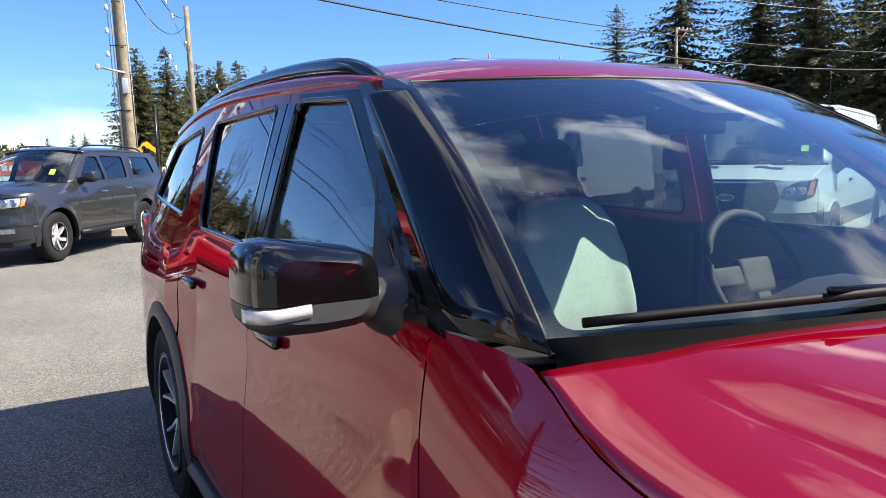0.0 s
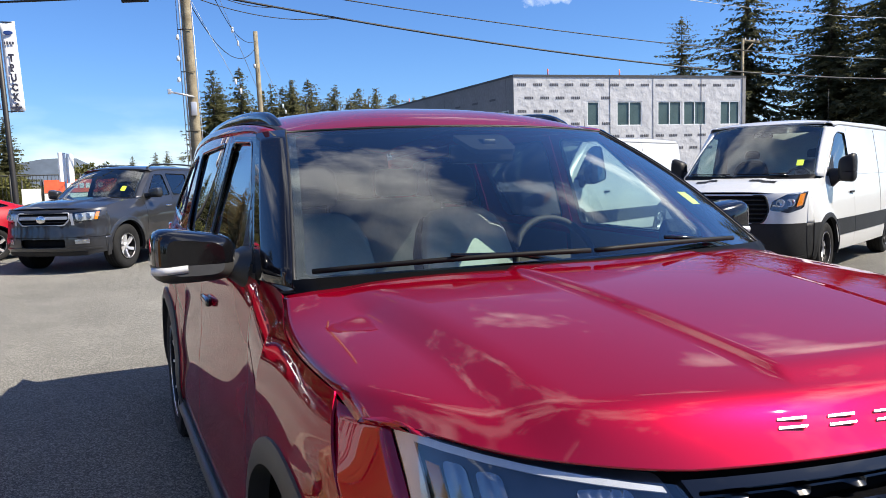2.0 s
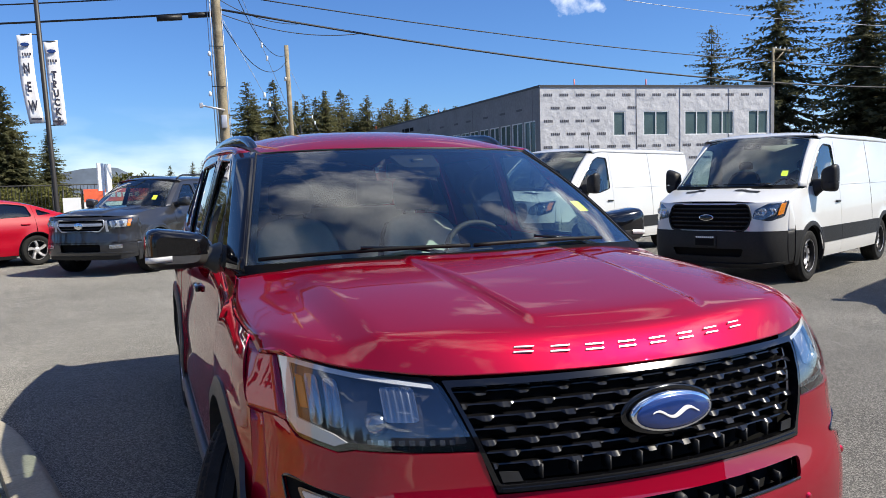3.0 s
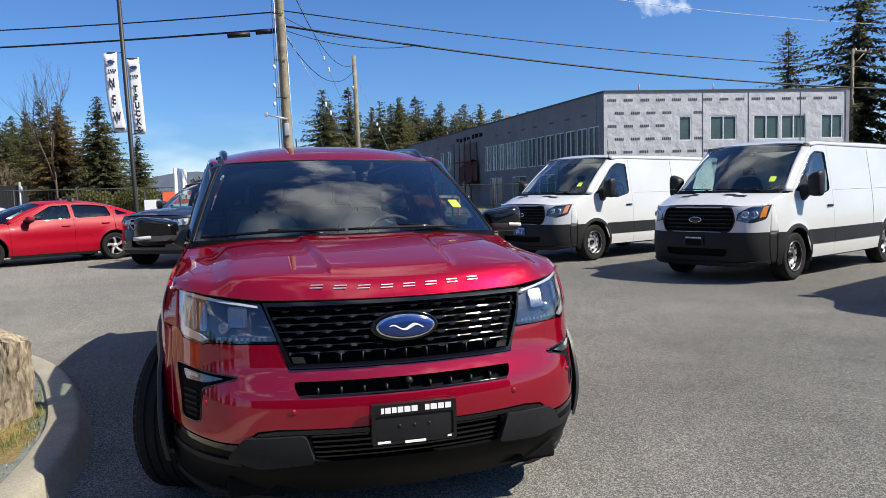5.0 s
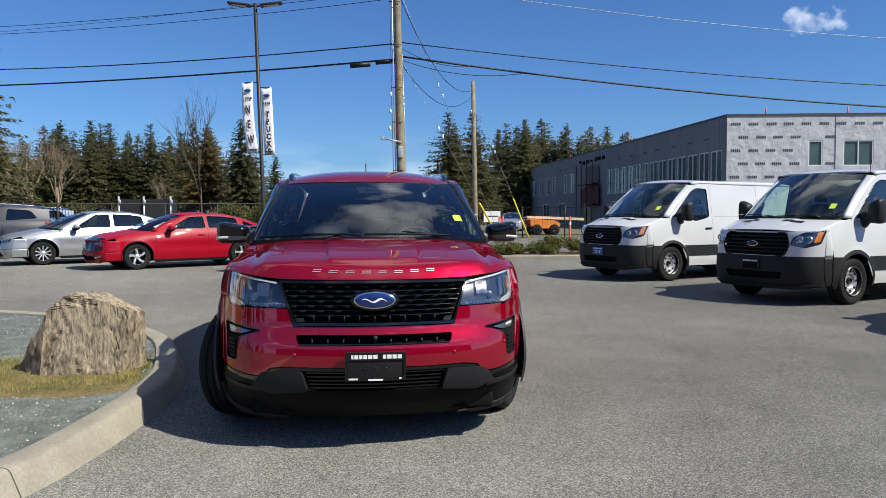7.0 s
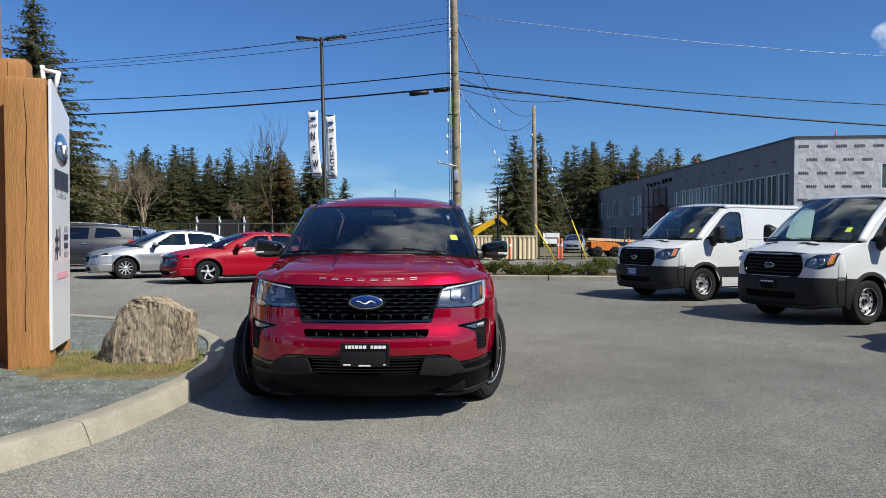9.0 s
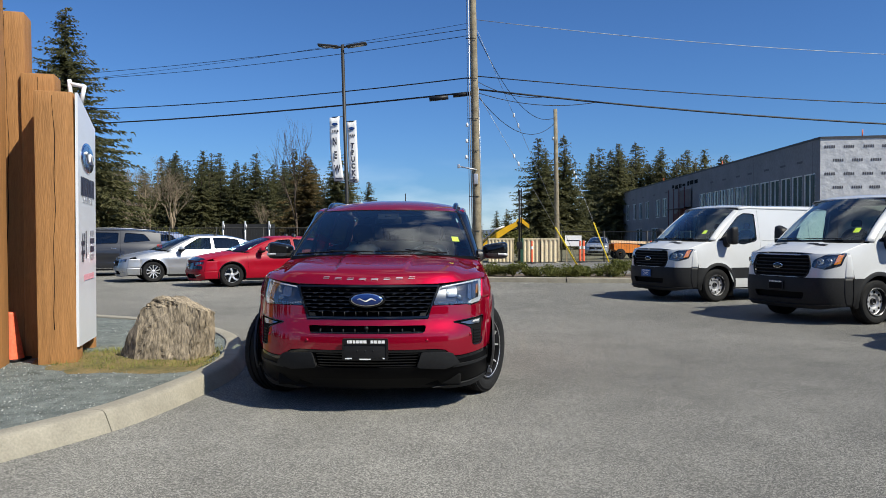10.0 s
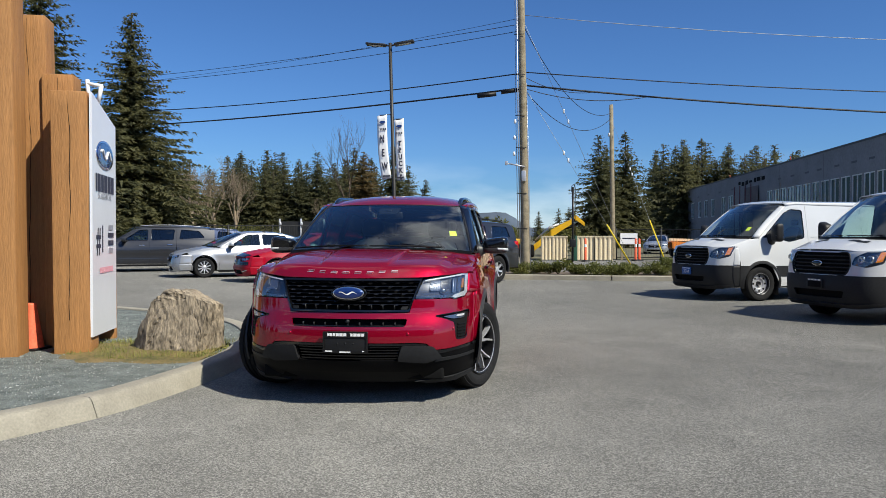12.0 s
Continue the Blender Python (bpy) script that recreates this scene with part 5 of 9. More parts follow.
    wiper(car, Vector((-0.08, 0.14, 1.192)), f1(-0.55, 0.06, 0.03), [f1(u, 0.045 + 0.05 * (u + 0.95) * (0.05 - u)) for u in np.linspace(-0.95, -0.08, 12)], S)
    wiper(car, Vector((0.62, 0.26, 1.182)), f1(0.26, 0.07, 0.03), [f1(u, 0.05 + 0.04 * (0.72 - u) * (u + 0.05)) for u in np.linspace(-0.06, 0.70, 12)], S)
    part("price_tag", sheet_bm([(0.80, 0.30), (0.88, 0.30), (0.88, 0.39), (0.80, 0.39)], lambda u, v: EX.screen(u, v) + Vector((0, 0.004, -0.004)), 0.1), M_TAG, screen, "yellow tag behind the glass", thick=0.001)
    part("sensor_pod", sheet_bm(rounded([(-0.12, 0.80), (0.12, 0.80), (0.16, 0.97), (-0.16, 0.97)], 0.04), lambda u, v: EX.screen(u, v) + Vector((0, 0.02, -0.02)), 0.1), M_BLACK, screen, thick=0.02)
    # aerial on the roof
    part("aerial", tube_bm([(0.0, 3.35, 1.73), (0.0, 3.40, 1.80), (0.0, 3.46, 1.95)], 0.006, 6), M_BLACK, car)
    cabin(car, S, 0.40, 0.38, 1.08, M_SEAT, 0.38, seat_y=1.50)
    bench = part("rear_bench", box_bm(-0.66, 0.66, 2.25, 2.75, 0.62, 0.82, 0.06, seg=3), M_SEAT, car)
    bm = box_bm(-0.66, 0.66, 2.68, 2.84, 0.80, 1.32, 0.06, seg=3)
    for x in (-0.38, 0.38):
        box_bm(x - 0.13, x + 0.13, 2.74, 2.86, 1.33, 1.50, 0.04, bm=bm)
    part("bench_back", bm, M_SEAT, bench)
    part("headliner", sheet_bm([(-0.6, 1.15), (0.6, 1.15), (0.6, 3.6), (-0.6, 3.6)], lambda x, y: (x, y, S.roof(x, y) - 0.035), 0.2), M_SEATD, car)
    arch_trim(S, car, M_ARCH, 0.05)
    wheels(car, S, 0.262, 5, 0.995, steer=-25, width=0.255)
    # dark door linings and gap backing behind the shut lines
    for sx in (-1, 1):
        for y0, y1 in ((0.50, 1.64), (1.68, 2.60)):
            fn = lambda y, z, s=sx: (s * (S.side(y, z) - 0.045 - 0.03 * math.exp(-((z - 0.85) / 0.12) ** 2)), y, z)
            part("door_lining", sheet_bm([(y0, 0.45), (y1, 0.45), (y1, 1.175), (y0, 1.14)], fn, 0.08, flip=sx > 0), M_SEATD, car)
        for yy in (0.60, 1.66):
            fn = lambda y, z, s=sx: (s * (S.side(y, z) - 0.016), y, z)
            part("shut_line", sheet_bm([(yy - 0.06, 0.37), (yy + 0.06, 0.37), (yy + 0.06, 1.13), (yy - 0.06, 1.13)], fn, 0.06, flip=sx < 0), M_DARK, car)
        rows = []
        for k in range(16):
            y = -0.24 + 0.56 * k / 15
            x, z = S.xt_f(y), S.zt_f(y)
            rows.append([(sx * (x - 0.04), y, z - 0.02), (sx * (x - 0.006), y, z - 0.014), (sx * (x - 0.004), y, z - 0.05)])
        part("bonnet_gutter", loft_bm(rows), M_DARK, car)
    return car


red_suv()


# ---- the other vehicles ----
def face(S, car, paint, low_mat, z_bot, z_split, grille, lamp, slats=5, emblem=(0.09, 0.037), low_open=None, grille_z=None, rim=None, em_mat=None, fog=None, x_out=0.94, amber=None):
    """The front of a vehicle: bumper, skin, grille with its slats, headlamps and emblem."""
    zt = S.hood_front_z
    lo = [(-x_out, z_bot + 0.05), (-0.7, z_bot), (0.7, z_bot), (x_out, z_bot + 0.05), (x_out, z_split), (0.5, z_split), (-0.5, z_split), (-x_out, z_split)]
    holes = [low_open] if low_open else []
    bump = nose_panel(S, "front_bumper", lo, low_mat, car, holes=holes, step=0.06, inset=-0.012, thick=0.02)
    if low_open:
        nose_panel(S, "air_intake", [(min(p[0] for p in low_open) - 0.01, min(p[1] for p in low_open) - 0.01), (max(p[0] for p in low_open) + 0.01, min(p[1] for p in low_open) - 0.01), (max(p[0] for p in low_open) + 0.01, max(p[1] for p in low_open) + 0.01), (min(p[0] for p in low_open) - 0.01, max(p[1] for p in low_open) + 0.01)], M_DARK, bump, inset=0.06)
    up = [(-x_out, z_split + 0.004), (x_out, z_split + 0.004), (x_out, zt + 0.02), (0.5, zt), (0, zt), (-0.5, zt), (-x_out, zt + 0.02)]
    nose_panel(S, "front_skin", up, paint, car, holes=[grille, lamp, mirrored(lamp)], step=0.06)
    nose_corner(S, car, x_out, [(z_bot + 0.05, z_split, low_mat, -0.012), (z_split, min(zt, S.zt_f(S.fender_front)) - 0.01, paint, 0.0)])
    g = nose_panel(S, "grille", grille, M_DARK, car, inset=0.04, thick=0.004, label="dark slatted grille")
    edge_trim("grille_rim", [(x, S.nose_y(x, z) - 0.002, z) for x, z in grille], 0.012, rim or M_BLACK, g)
    z0, z1 = min(p[1] for p in grille), max(p[1] for p in grille)
    for k in range(slats):
        z = z0 + (z1 - z0) * (k + 1) / (slats + 1)
        xs = []
        n = len(grille)
        for i in range(n):
            (xa, za), (xb, zb) = grille[i], grille[(i + 1) % n]
            if (za - z) * (zb - z) < 0:
                xs.append(xa + (xb - xa) * (z - za) / (zb - za))
        if len(xs) >= 2:
            a, b = min(xs) + 0.005, max(xs) - 0.005
            part("slat", tube_bm([(x, S.nose_y(x, z) + 0.015, z) for x in np.linspace(a, b, 14)], 0.011, 6), M_BLACK, g)
    if emblem:
        zc = grille_z or (z0 + z1) / 2
        em = part("emblem", oval_bm(emblem[0], emblem[1], 0.012), M_CHROME, car, "oval emblem")
        em.matrix_local = Matrix.Translation((0, S.nose_y(0, zc) - 0.006, zc)) @ Matrix.Rotation(radians(86), 4, "X")
        part("emblem_field", oval_bm(emblem[0] * 0.9, emblem[1] * 0.84, 0.014), em_mat or M_EMBLEM, em)
    for sx in (-1, 1):
        l = lamp if sx > 0 else mirrored(lamp)
        u = nose_panel(S, "headlamp", l, M_LAMPDK, car, inset=0.045, thick=0.0)
        nose_panel(S, "lamp_cover", l, M_LENS, u, inset=-0.002, thick=0.0)
        cx, cz = sum(p[0] for p in l) / len(l), sum(p[1] for p in l) / len(l)
        for f in (-0.45, 0.15):
            w = (max(p[0] for p in lamp) - min(p[0] for p in lamp)) / 2
            x = cx + sx * f * w
            bm = lathe_bm([(0.0, 0.012), (0.035, 0.006), (0.05, -0.012), (0.052, 0.02)], 18, "Y")
            r = part("reflector", bm, M_LAMPIN, u)
            r.matrix_local = Matrix.Translation((x, S.nose_y(x, cz) + 0.03, cz))
        if amber:
            a = amber if sx > 0 else mirrored(amber)
            nose_panel(S, "amber_lens", a, M_AMBER, u, inset=0.012, thick=0.004)
        if fog:
            q = fog if sx > 0 else mirrored(fog)
            nose_panel(S, "fog_lamp", q, M_LAMPIN, car, inset=-0.018, thick=0.01)


def plate(S, car, z, mat, text=None):
    y = S.nose_y(0, z) - 0.035
    p = part("plate", box_bm(-0.155, 0.155, y, y + 0.012, z - 0.075, z + 0.075, 0.004), mat, car)
    pm = Matrix.Rotation(radians(90), 4, "X")
    bars("bars", [0.02] * 9, 0.022, Matrix.Translation((0, y - 0.001, z + 0.052)) @ pm, M_INK, p, 0.4)
    if text:
        lettering(text, 0.09, Matrix.Translation((0, y - 0.002, z - 0.015)) @ pm, M_INK, p)
    else:
        part("plate_recess", box_bm(-0.13, 0.13, y - 0.004, y, z - 0.06, z + 0.03, 0.003), M_DARK, p)


def cargo_van(m, label, front_text, plate_mat):
    S = Shell(
        wb=3.30, r=0.355, arch=0.425, nose=-1.03, bow=0.17, wrap=0.19, crease=0.7, tuck=0.05, scoop=0.0,
        W=[(-0.62, 0.95), (-0.4, 0.985), (0.2, 1.01), (1.2, 1.03), (3.4, 1.03), (4.35, 1.0)],
        zt=[(-0.65, 1.12), (-0.45, 1.19), (-0.2, 1.265), (0.1, 1.29), (1.0, 1.28), (4.4, 1.28)],
        xt=[(-0.65, 0.88), (-0.4, 0.905), (-0.17, 0.93), (0.4, 0.96), (1.2, 0.985), (3.4, 0.99), (4.4, 0.96)],
        p=[(0.22, 0.07), (0.4, 0.0), (0.62, -0.02), (0.75, -0.01), (0.9, 0.005), (1.02, 0.03), (1.11, 0.07), (1.18, 0.13)],
        hood_z=[(-1.03, 1.10), (-0.88, 1.165), (-0.7, 1.225), (-0.48, 1.28), (-0.1, 1.335)],
        roof_z=[(0.42, 1.98), (0.54, 2.03), (1.1, 2.09), (3.0, 2.10), (4.35, 2.07)],
        roof_x=[(0.5, 0.75), (1.1, 0.79), (4.35, 0.78)],
        zw=[(0.2, 1.62), (0.66, 1.93), (1.1, 1.98), (4.35, 1.96)],
        xw=[(0.2, 0.86), (0.7, 0.855), (1.3, 0.875), (4.35, 0.86)],
        ridge=(0.3, 0.42, 0.012), roof_drop=0.05, rail_bulge=0.03, fender_front=-0.50, quarter_end=4.32, roof_end=4.25, tail_out=0.06,
        ws_bot=((0.87, -0.14, 1.30), (-0.44, 1.285)), ws_top=((0.745, 0.66, 1.965), (0.52, 2.02)),
        door_top=(-0.02, 0.69), handles=[(1.06, 1.06), (1.36, 1.06)], handle_mat=M_BLACK, hood_front_x=0.89, hood_front_z=1.10, hood_side_end=-0.17, hood_rear=-0.49, hood_drop=plain_hood, fender_tip=[(-0.61, 1.13), (-0.55, 0.95), (-0.51, 0.92)],
    )
    S.seal_mat = M_WHITE
    car = thing("cargo_van", m, label, "van", "white vans parked in a row")
    win = rounded([(0.13, 1.335), (0.38, 1.29), (0.70, 1.215), (1.06, 1.29), (1.08, 1.34), (1.08, 1.87), (0.80, 1.885), (0.64, 1.815)], 0.05)
    hood, roof, sc = build_shell(S, car, M_WHITE, 0.30, [(0.47, -0.04, 1.17, 1.17)], [[win], []], [M_SIDEG, M_TINT], pillar_mat=M_WHITE, rear_glass=False)
    gr = rounded([(-0.585, 0.90), (-0.52, 0.742), (0.52, 0.742), (0.585, 0.90), (0.53, 1.082), (-0.53, 1.082)], 0.06)
    lamp = rounded([(0.585, 0.90), (0.79, 0.862), (0.905, 0.915), (0.925, 1.128), (0.76, 1.098), (0.61, 1.01)], 0.03)
    face(S, car, M_WHITE, M_CLAD, 0.24, 0.73, gr, lamp, 5, (0.10, 0.042), low_open=rounded([(-0.46, 0.39), (0.46, 0.39), (0.50, 0.50), (-0.50, 0.50)], 0.03), amber=[(0.845, 0.935), (0.893, 0.955), (0.905, 1.10), (0.868, 1.09)], x_out=0.93, em_mat=M_GLOSS)
    # a raised ledge along the bumper's foot
    nose_panel(S, "bumper_ledge", [(-0.92, 0.30), (-0.6, 0.275), (0.6, 0.275), (0.92, 0.30), (0.92, 0.325), (0.6, 0.30), (-0.6, 0.30), (-0.92, 0.325)], M_BLACK, car, inset=-0.04, thick=0.03)
    plate(S, car, 0.60, plate_mat, front_text)
    for sx in (-1, 1):
        side_panel(S, "side_cladding", [(0.46, 0.50), (1.165, 0.50), (1.165, 0.72), (0.34, 0.72)], M_CLAD, car, sx, lift=0.008, thick=0.01)
        side_panel(S, "side_cladding", [(1.175, 0.50), (2.85, 0.50), (2.96, 0.72), (1.175, 0.72)], M_CLAD, car, sx, lift=0.008, thick=0.01)
        side_panel(S, "side_cladding", [(3.75, 0.50), (4.31, 0.50), (4.31, 0.72), (3.64, 0.72)], M_CLAD, car, sx, lift=0.008, thick=0.01)
        side_panel(S, "bumper_side", [(-0.505, 0.30), (-0.46, 0.30)] + arch_points(S, 0, 0.468, 186, 128, 10) + [(-0.505, 0.728)], M_CLAD, car, sx, lift=0.012, thick=0.014)
        side_panel(S, "mirror_sail", rounded([(0.06, 1.300), (0.38, 1.285), (0.46, 1.58)], 0.02), M_BLACK, car, sx, lift=0.004, thick=0.003)
        mc = mirror_part(car, sx, (sx * 1.15, 0.23, 1.39), (0.21, 0.16, 0.35), M_BLACK, M_BLACK, S)
        for y in (2.6,):
            part("panel_line", tube_bm([(sx * (S.side(y, z) + 0.001), y, z) for z in np.linspace(0.7, 1.95, 14)], 0.003, 4), M_CLAD, car)
        rows = [(sx * (S.side(y, 1.30) + 0.002), y, 1.30) for y in np.linspace(1.25, 4.25, 20)]
        part("panel_line", tube_bm(rows, 0.004, 4), M_WHITE, car)
        hv = [(sx * 0.20, -0.64), (sx * 0.52, -0.60), (sx * 0.53, -0.525), (sx * 0.23, -0.565)]
        part("bonnet_vent", sheet_bm(hv if sx > 0 else hv[::-1], lambda x, y: (x, y, S.hood(x, y) + 0.008), 0.02), M_BLACK, car)
        # mud flap
        part("mud_flap", box_bm(sx * 0.86 - 0.1, sx * 0.86 + 0.1, 0.44, 0.455, 0.12, 0.36), M_BLACK, car)
    f1 = lambda u, v, d=0.018: S.screen(u, v) + Vector((0, -d * 0.7, d * 0.9))
    wiper(car, f1(-0.1, 0.01), f1(-0.5, 0.05), [f1(u, 0.05) for u in np.linspace(-0.9, -0.15, 8)], S)
    wiper(car, f1(0.7, 0.01), f1(0.3, 0.05), [f1(u, 0.05) for u in np.linspace(-0.05, 0.65, 8)], S)
    part("price_tag", sheet_bm([(0.74, 0.20), (0.83, 0.20), (0.83, 0.30), (0.74, 0.30)], lambda u, v: S.screen(u, v) + Vector((0, 0.004, -0.004)), 0.1), M_TAG, sc, thick=0.001)
    part("paper", sheet_bm([(0.1, 0.03), (0.5, 0.03), (0.5, 0.08), (0.1, 0.08)], lambda u, v: S.screen(u, v) + Vector((0, 0.05, -0.03)), 0.1), M_INK, sc, thick=0.001)
    cabin(car, S, -0.05, 0.62, 1.22, M_SEATD, 0.45, 0.88)
    part("bulkhead", box_bm(-0.84, 0.84, 1.31, 1.33, 0.5, 1.92), M_INSIDE, car)
    part("aerial", tube_bm([(0.78, 0.70, 1.97), (0.80, 0.62, 2.45)], 0.004, 5), M_BLACK, car)
    arch_trim(S, car, M_CLAD, 0.05)
    wheels(car, S, 0.228, 8, 0.985, width=0.235, mat=M_SATIN, face="steel")
    return car


M_INSIDE = material("bulkhead_panel", (0.45, 0.46, 0.46), 0.6)


def on_ground(x, y, forward):
    """The pose of a vehicle with its front axle at (x, y), heading by that compass angle from +x."""
    return pose(x, y, 0, 0, 0, forward + 90)


def grey_suv():
    S = Shell(
        wb=2.79, r=0.385, arch=0.455, nose=-0.90, bow=0.22, wrap=0.20, crease=0.85, tuck=0.04, scoop=0.0,
        W=[(-0.5, 0.90), (-0.2, 0.955), (1, 0.96), (2.8, 0.96), (3.5, 0.94), (3.9, 0.89)],
        zt=[(-0.6, 1.05), (-0.2, 1.12), (0.4, 1.18), (1.0, 1.17), (2.4, 1.20), (3.8, 1.22)],
        xt=[(-0.6, 0.83), (0.0, 0.85), (0.5, 0.85), (1.2, 0.875), (2.6, 0.87), (3.8, 0.83)],
        p=[(0.25, 0.06), (0.45, -0.01), (0.65, -0.01), (0.8, 0.01), (1.0, 0.03), (1.1, 0.1)],
        hood_z=[(-0.9, 1.06), (-0.7, 1.12), (-0.2, 1.18), (0.4, 1.22)],
        roof_z=[(1.0, 1.69), (1.12, 1.73), (1.6, 1.78), (2.6, 1.78), (3.7, 1.72)],
        roof_x=[(1.1, 0.60), (1.6, 0.63), (3.7, 0.60)],
        zw=[(0.9, 1.50), (1.25, 1.64), (1.8, 1.68), (3.0, 1.67), (3.8, 1.62)],
        xw=[(0.9, 0.73), (1.3, 0.70), (2.6, 0.71), (3.8, 0.68)],
        ridge=(0.3, 0.42, 0.02), roof_drop=0.06, rail_bulge=0.02, fender_front=-0.42, quarter_end=3.82, roof_end=3.70, tail_out=0.08,
        ws_bot=((0.79, 0.52, 1.17), (0.28, 1.20)), ws_top=((0.60, 1.22, 1.66), (1.10, 1.72)),
        door_top=(0.66, 1.28), handles=[(1.42, 1.02), (2.28, 1.04)], handle_mat=M_CHROME, hood_front_x=0.83, hood_front_z=1.05, hood_side_end=0.48, hood_rear=0.24, hood_drop=plain_hood, fender_tip=[(-0.55, 1.055), (-0.47, 0.87), (-0.43, 0.84)],
    )
    car = thing("sport_utility_vehicle", on_ground(-1.82, 12.95, 236), "dark grey off-road sport utility vehicle with silver wheels", "car")
    wf = rounded([(0.84, 1.21), (1.58, 1.21), (1.58, 1.60), (1.30, 1.60)], 0.05)
    wr = rounded([(1.70, 1.21), (2.35, 1.23), (2.42, 1.60), (1.70, 1.62)], 0.05)
    wq = rounded([(2.62, 1.26), (3.52, 1.29), (3.45, 1.58), (2.72, 1.60)], 0.05)
    hood, roof, sc = build_shell(S, car, M_GREY, 0.42, [(0.60, 0.64, 1.64, 1.64), (1.64, 1.64, 2.42, 2.50)], [[wf], [wr], [wq]], [M_SIDEG, M_TINT, M_TINT])
    gr = rounded([(-0.38, 0.80), (0.38, 0.80), (0.47, 0.89), (0.46, 1.0), (-0.46, 1.0), (-0.47, 0.89)], 0.03)
    lamp = rounded([(0.56, 0.84), (0.84, 0.86), (0.87, 1.035), (0.50, 1.005)], 0.03)
    face(S, car, M_GREY, M_GREY, 0.30, 0.60, gr, lamp, 3, (0.085, 0.06), low_open=rounded([(-0.40, 0.44), (0.40, 0.44), (0.40, 0.575), (-0.40, 0.575)], 0.03), rim=M_SATIN, em_mat=M_CHROME, fog=rounded([(0.56, 0.50), (0.76, 0.50), (0.76, 0.57), (0.56, 0.57)], 0.015), x_out=0.90, amber=[(0.80, 0.885), (0.835, 0.888), (0.85, 1.01), (0.815, 1.005)])
    nose_panel(S, "grille_bar", rounded([(-0.43, 0.895), (0.43, 0.895), (0.45, 0.915), (0.43, 0.945), (-0.43, 0.945), (-0.45, 0.915)], 0.008), M_SATIN, car, inset=-0.004, thick=0.02, label="satin silver grille bar")
    for sx in (-1, 1):
        up_ = [(0.50, 0.80), (0.545, 0.80), (0.515, 0.99), (0.475, 0.99)]
        nose_panel(S, "nose_strip", up_ if sx > 0 else mirrored(up_), M_SATIN, car, inset=-0.004, thick=0.008)
        rf = rounded([(0.575, 0.865), (0.79, 0.88), (0.80, 1.005), (0.53, 0.985)], 0.03)
        nose_panel(S, "lamp_bowl", rf if sx > 0 else mirrored(rf), M_INDIC, car, inset=0.028, thick=0.004)
    nose_panel(S, "bumper_crease", [(-0.88, 0.405), (0.88, 0.405), (0.88, 0.43), (-0.88, 0.43)], M_GREY, car, inset=-0.03, thick=0.03)
    nose_panel(S, "skid_plate", [(-0.7, 0.30), (0.7, 0.30), (0.72, 0.37), (-0.72, 0.37)], M_BLACK, car, inset=-0.02)
    for sx in (-1, 1):
        mirror_part(car, sx, (sx * 1.02, 0.82, 1.27), (0.22, 0.14, 0.17), M_GREY, M_BLACK, S)
        bm = tube_bm([(sx * 1.0, y, 0.40) for y in np.linspace(0.5, 2.3, 6)], 0.045, 8)
        part("running_board", bm, M_BLACK, car)
        rows = []
        for k in range(20):
            t = k / 19
            y = 1.35 + 2.2 * t
            z = S.roof(0.56, y) + 0.06 * min(1, math.sin(math.pi * t) * 4)
            rows.append((sx * 0.56, y, z))
        part("roof_rail", tube_bm(rows, 0.016, 8), M_DALLOY, car)
    part("price_tag", sheet_bm([(0.66, 0.25), (0.76, 0.25), (0.76, 0.40), (0.66, 0.40)], lambda u, v: S.screen(u, v) + Vector((0, 0.004, -0.004)), 0.1), M_TAG, sc, thick=0.001)
    cabin(car, S, 0.52, 0.52, 1.10, M_SEATD, seat_y=1.55)
    arch_trim(S, car, M_GREY, 0.06)
    wheels(car, S, 0.225, 6, 0.955, width=0.26, mat=M_ALLOY, face="wide")
    return car


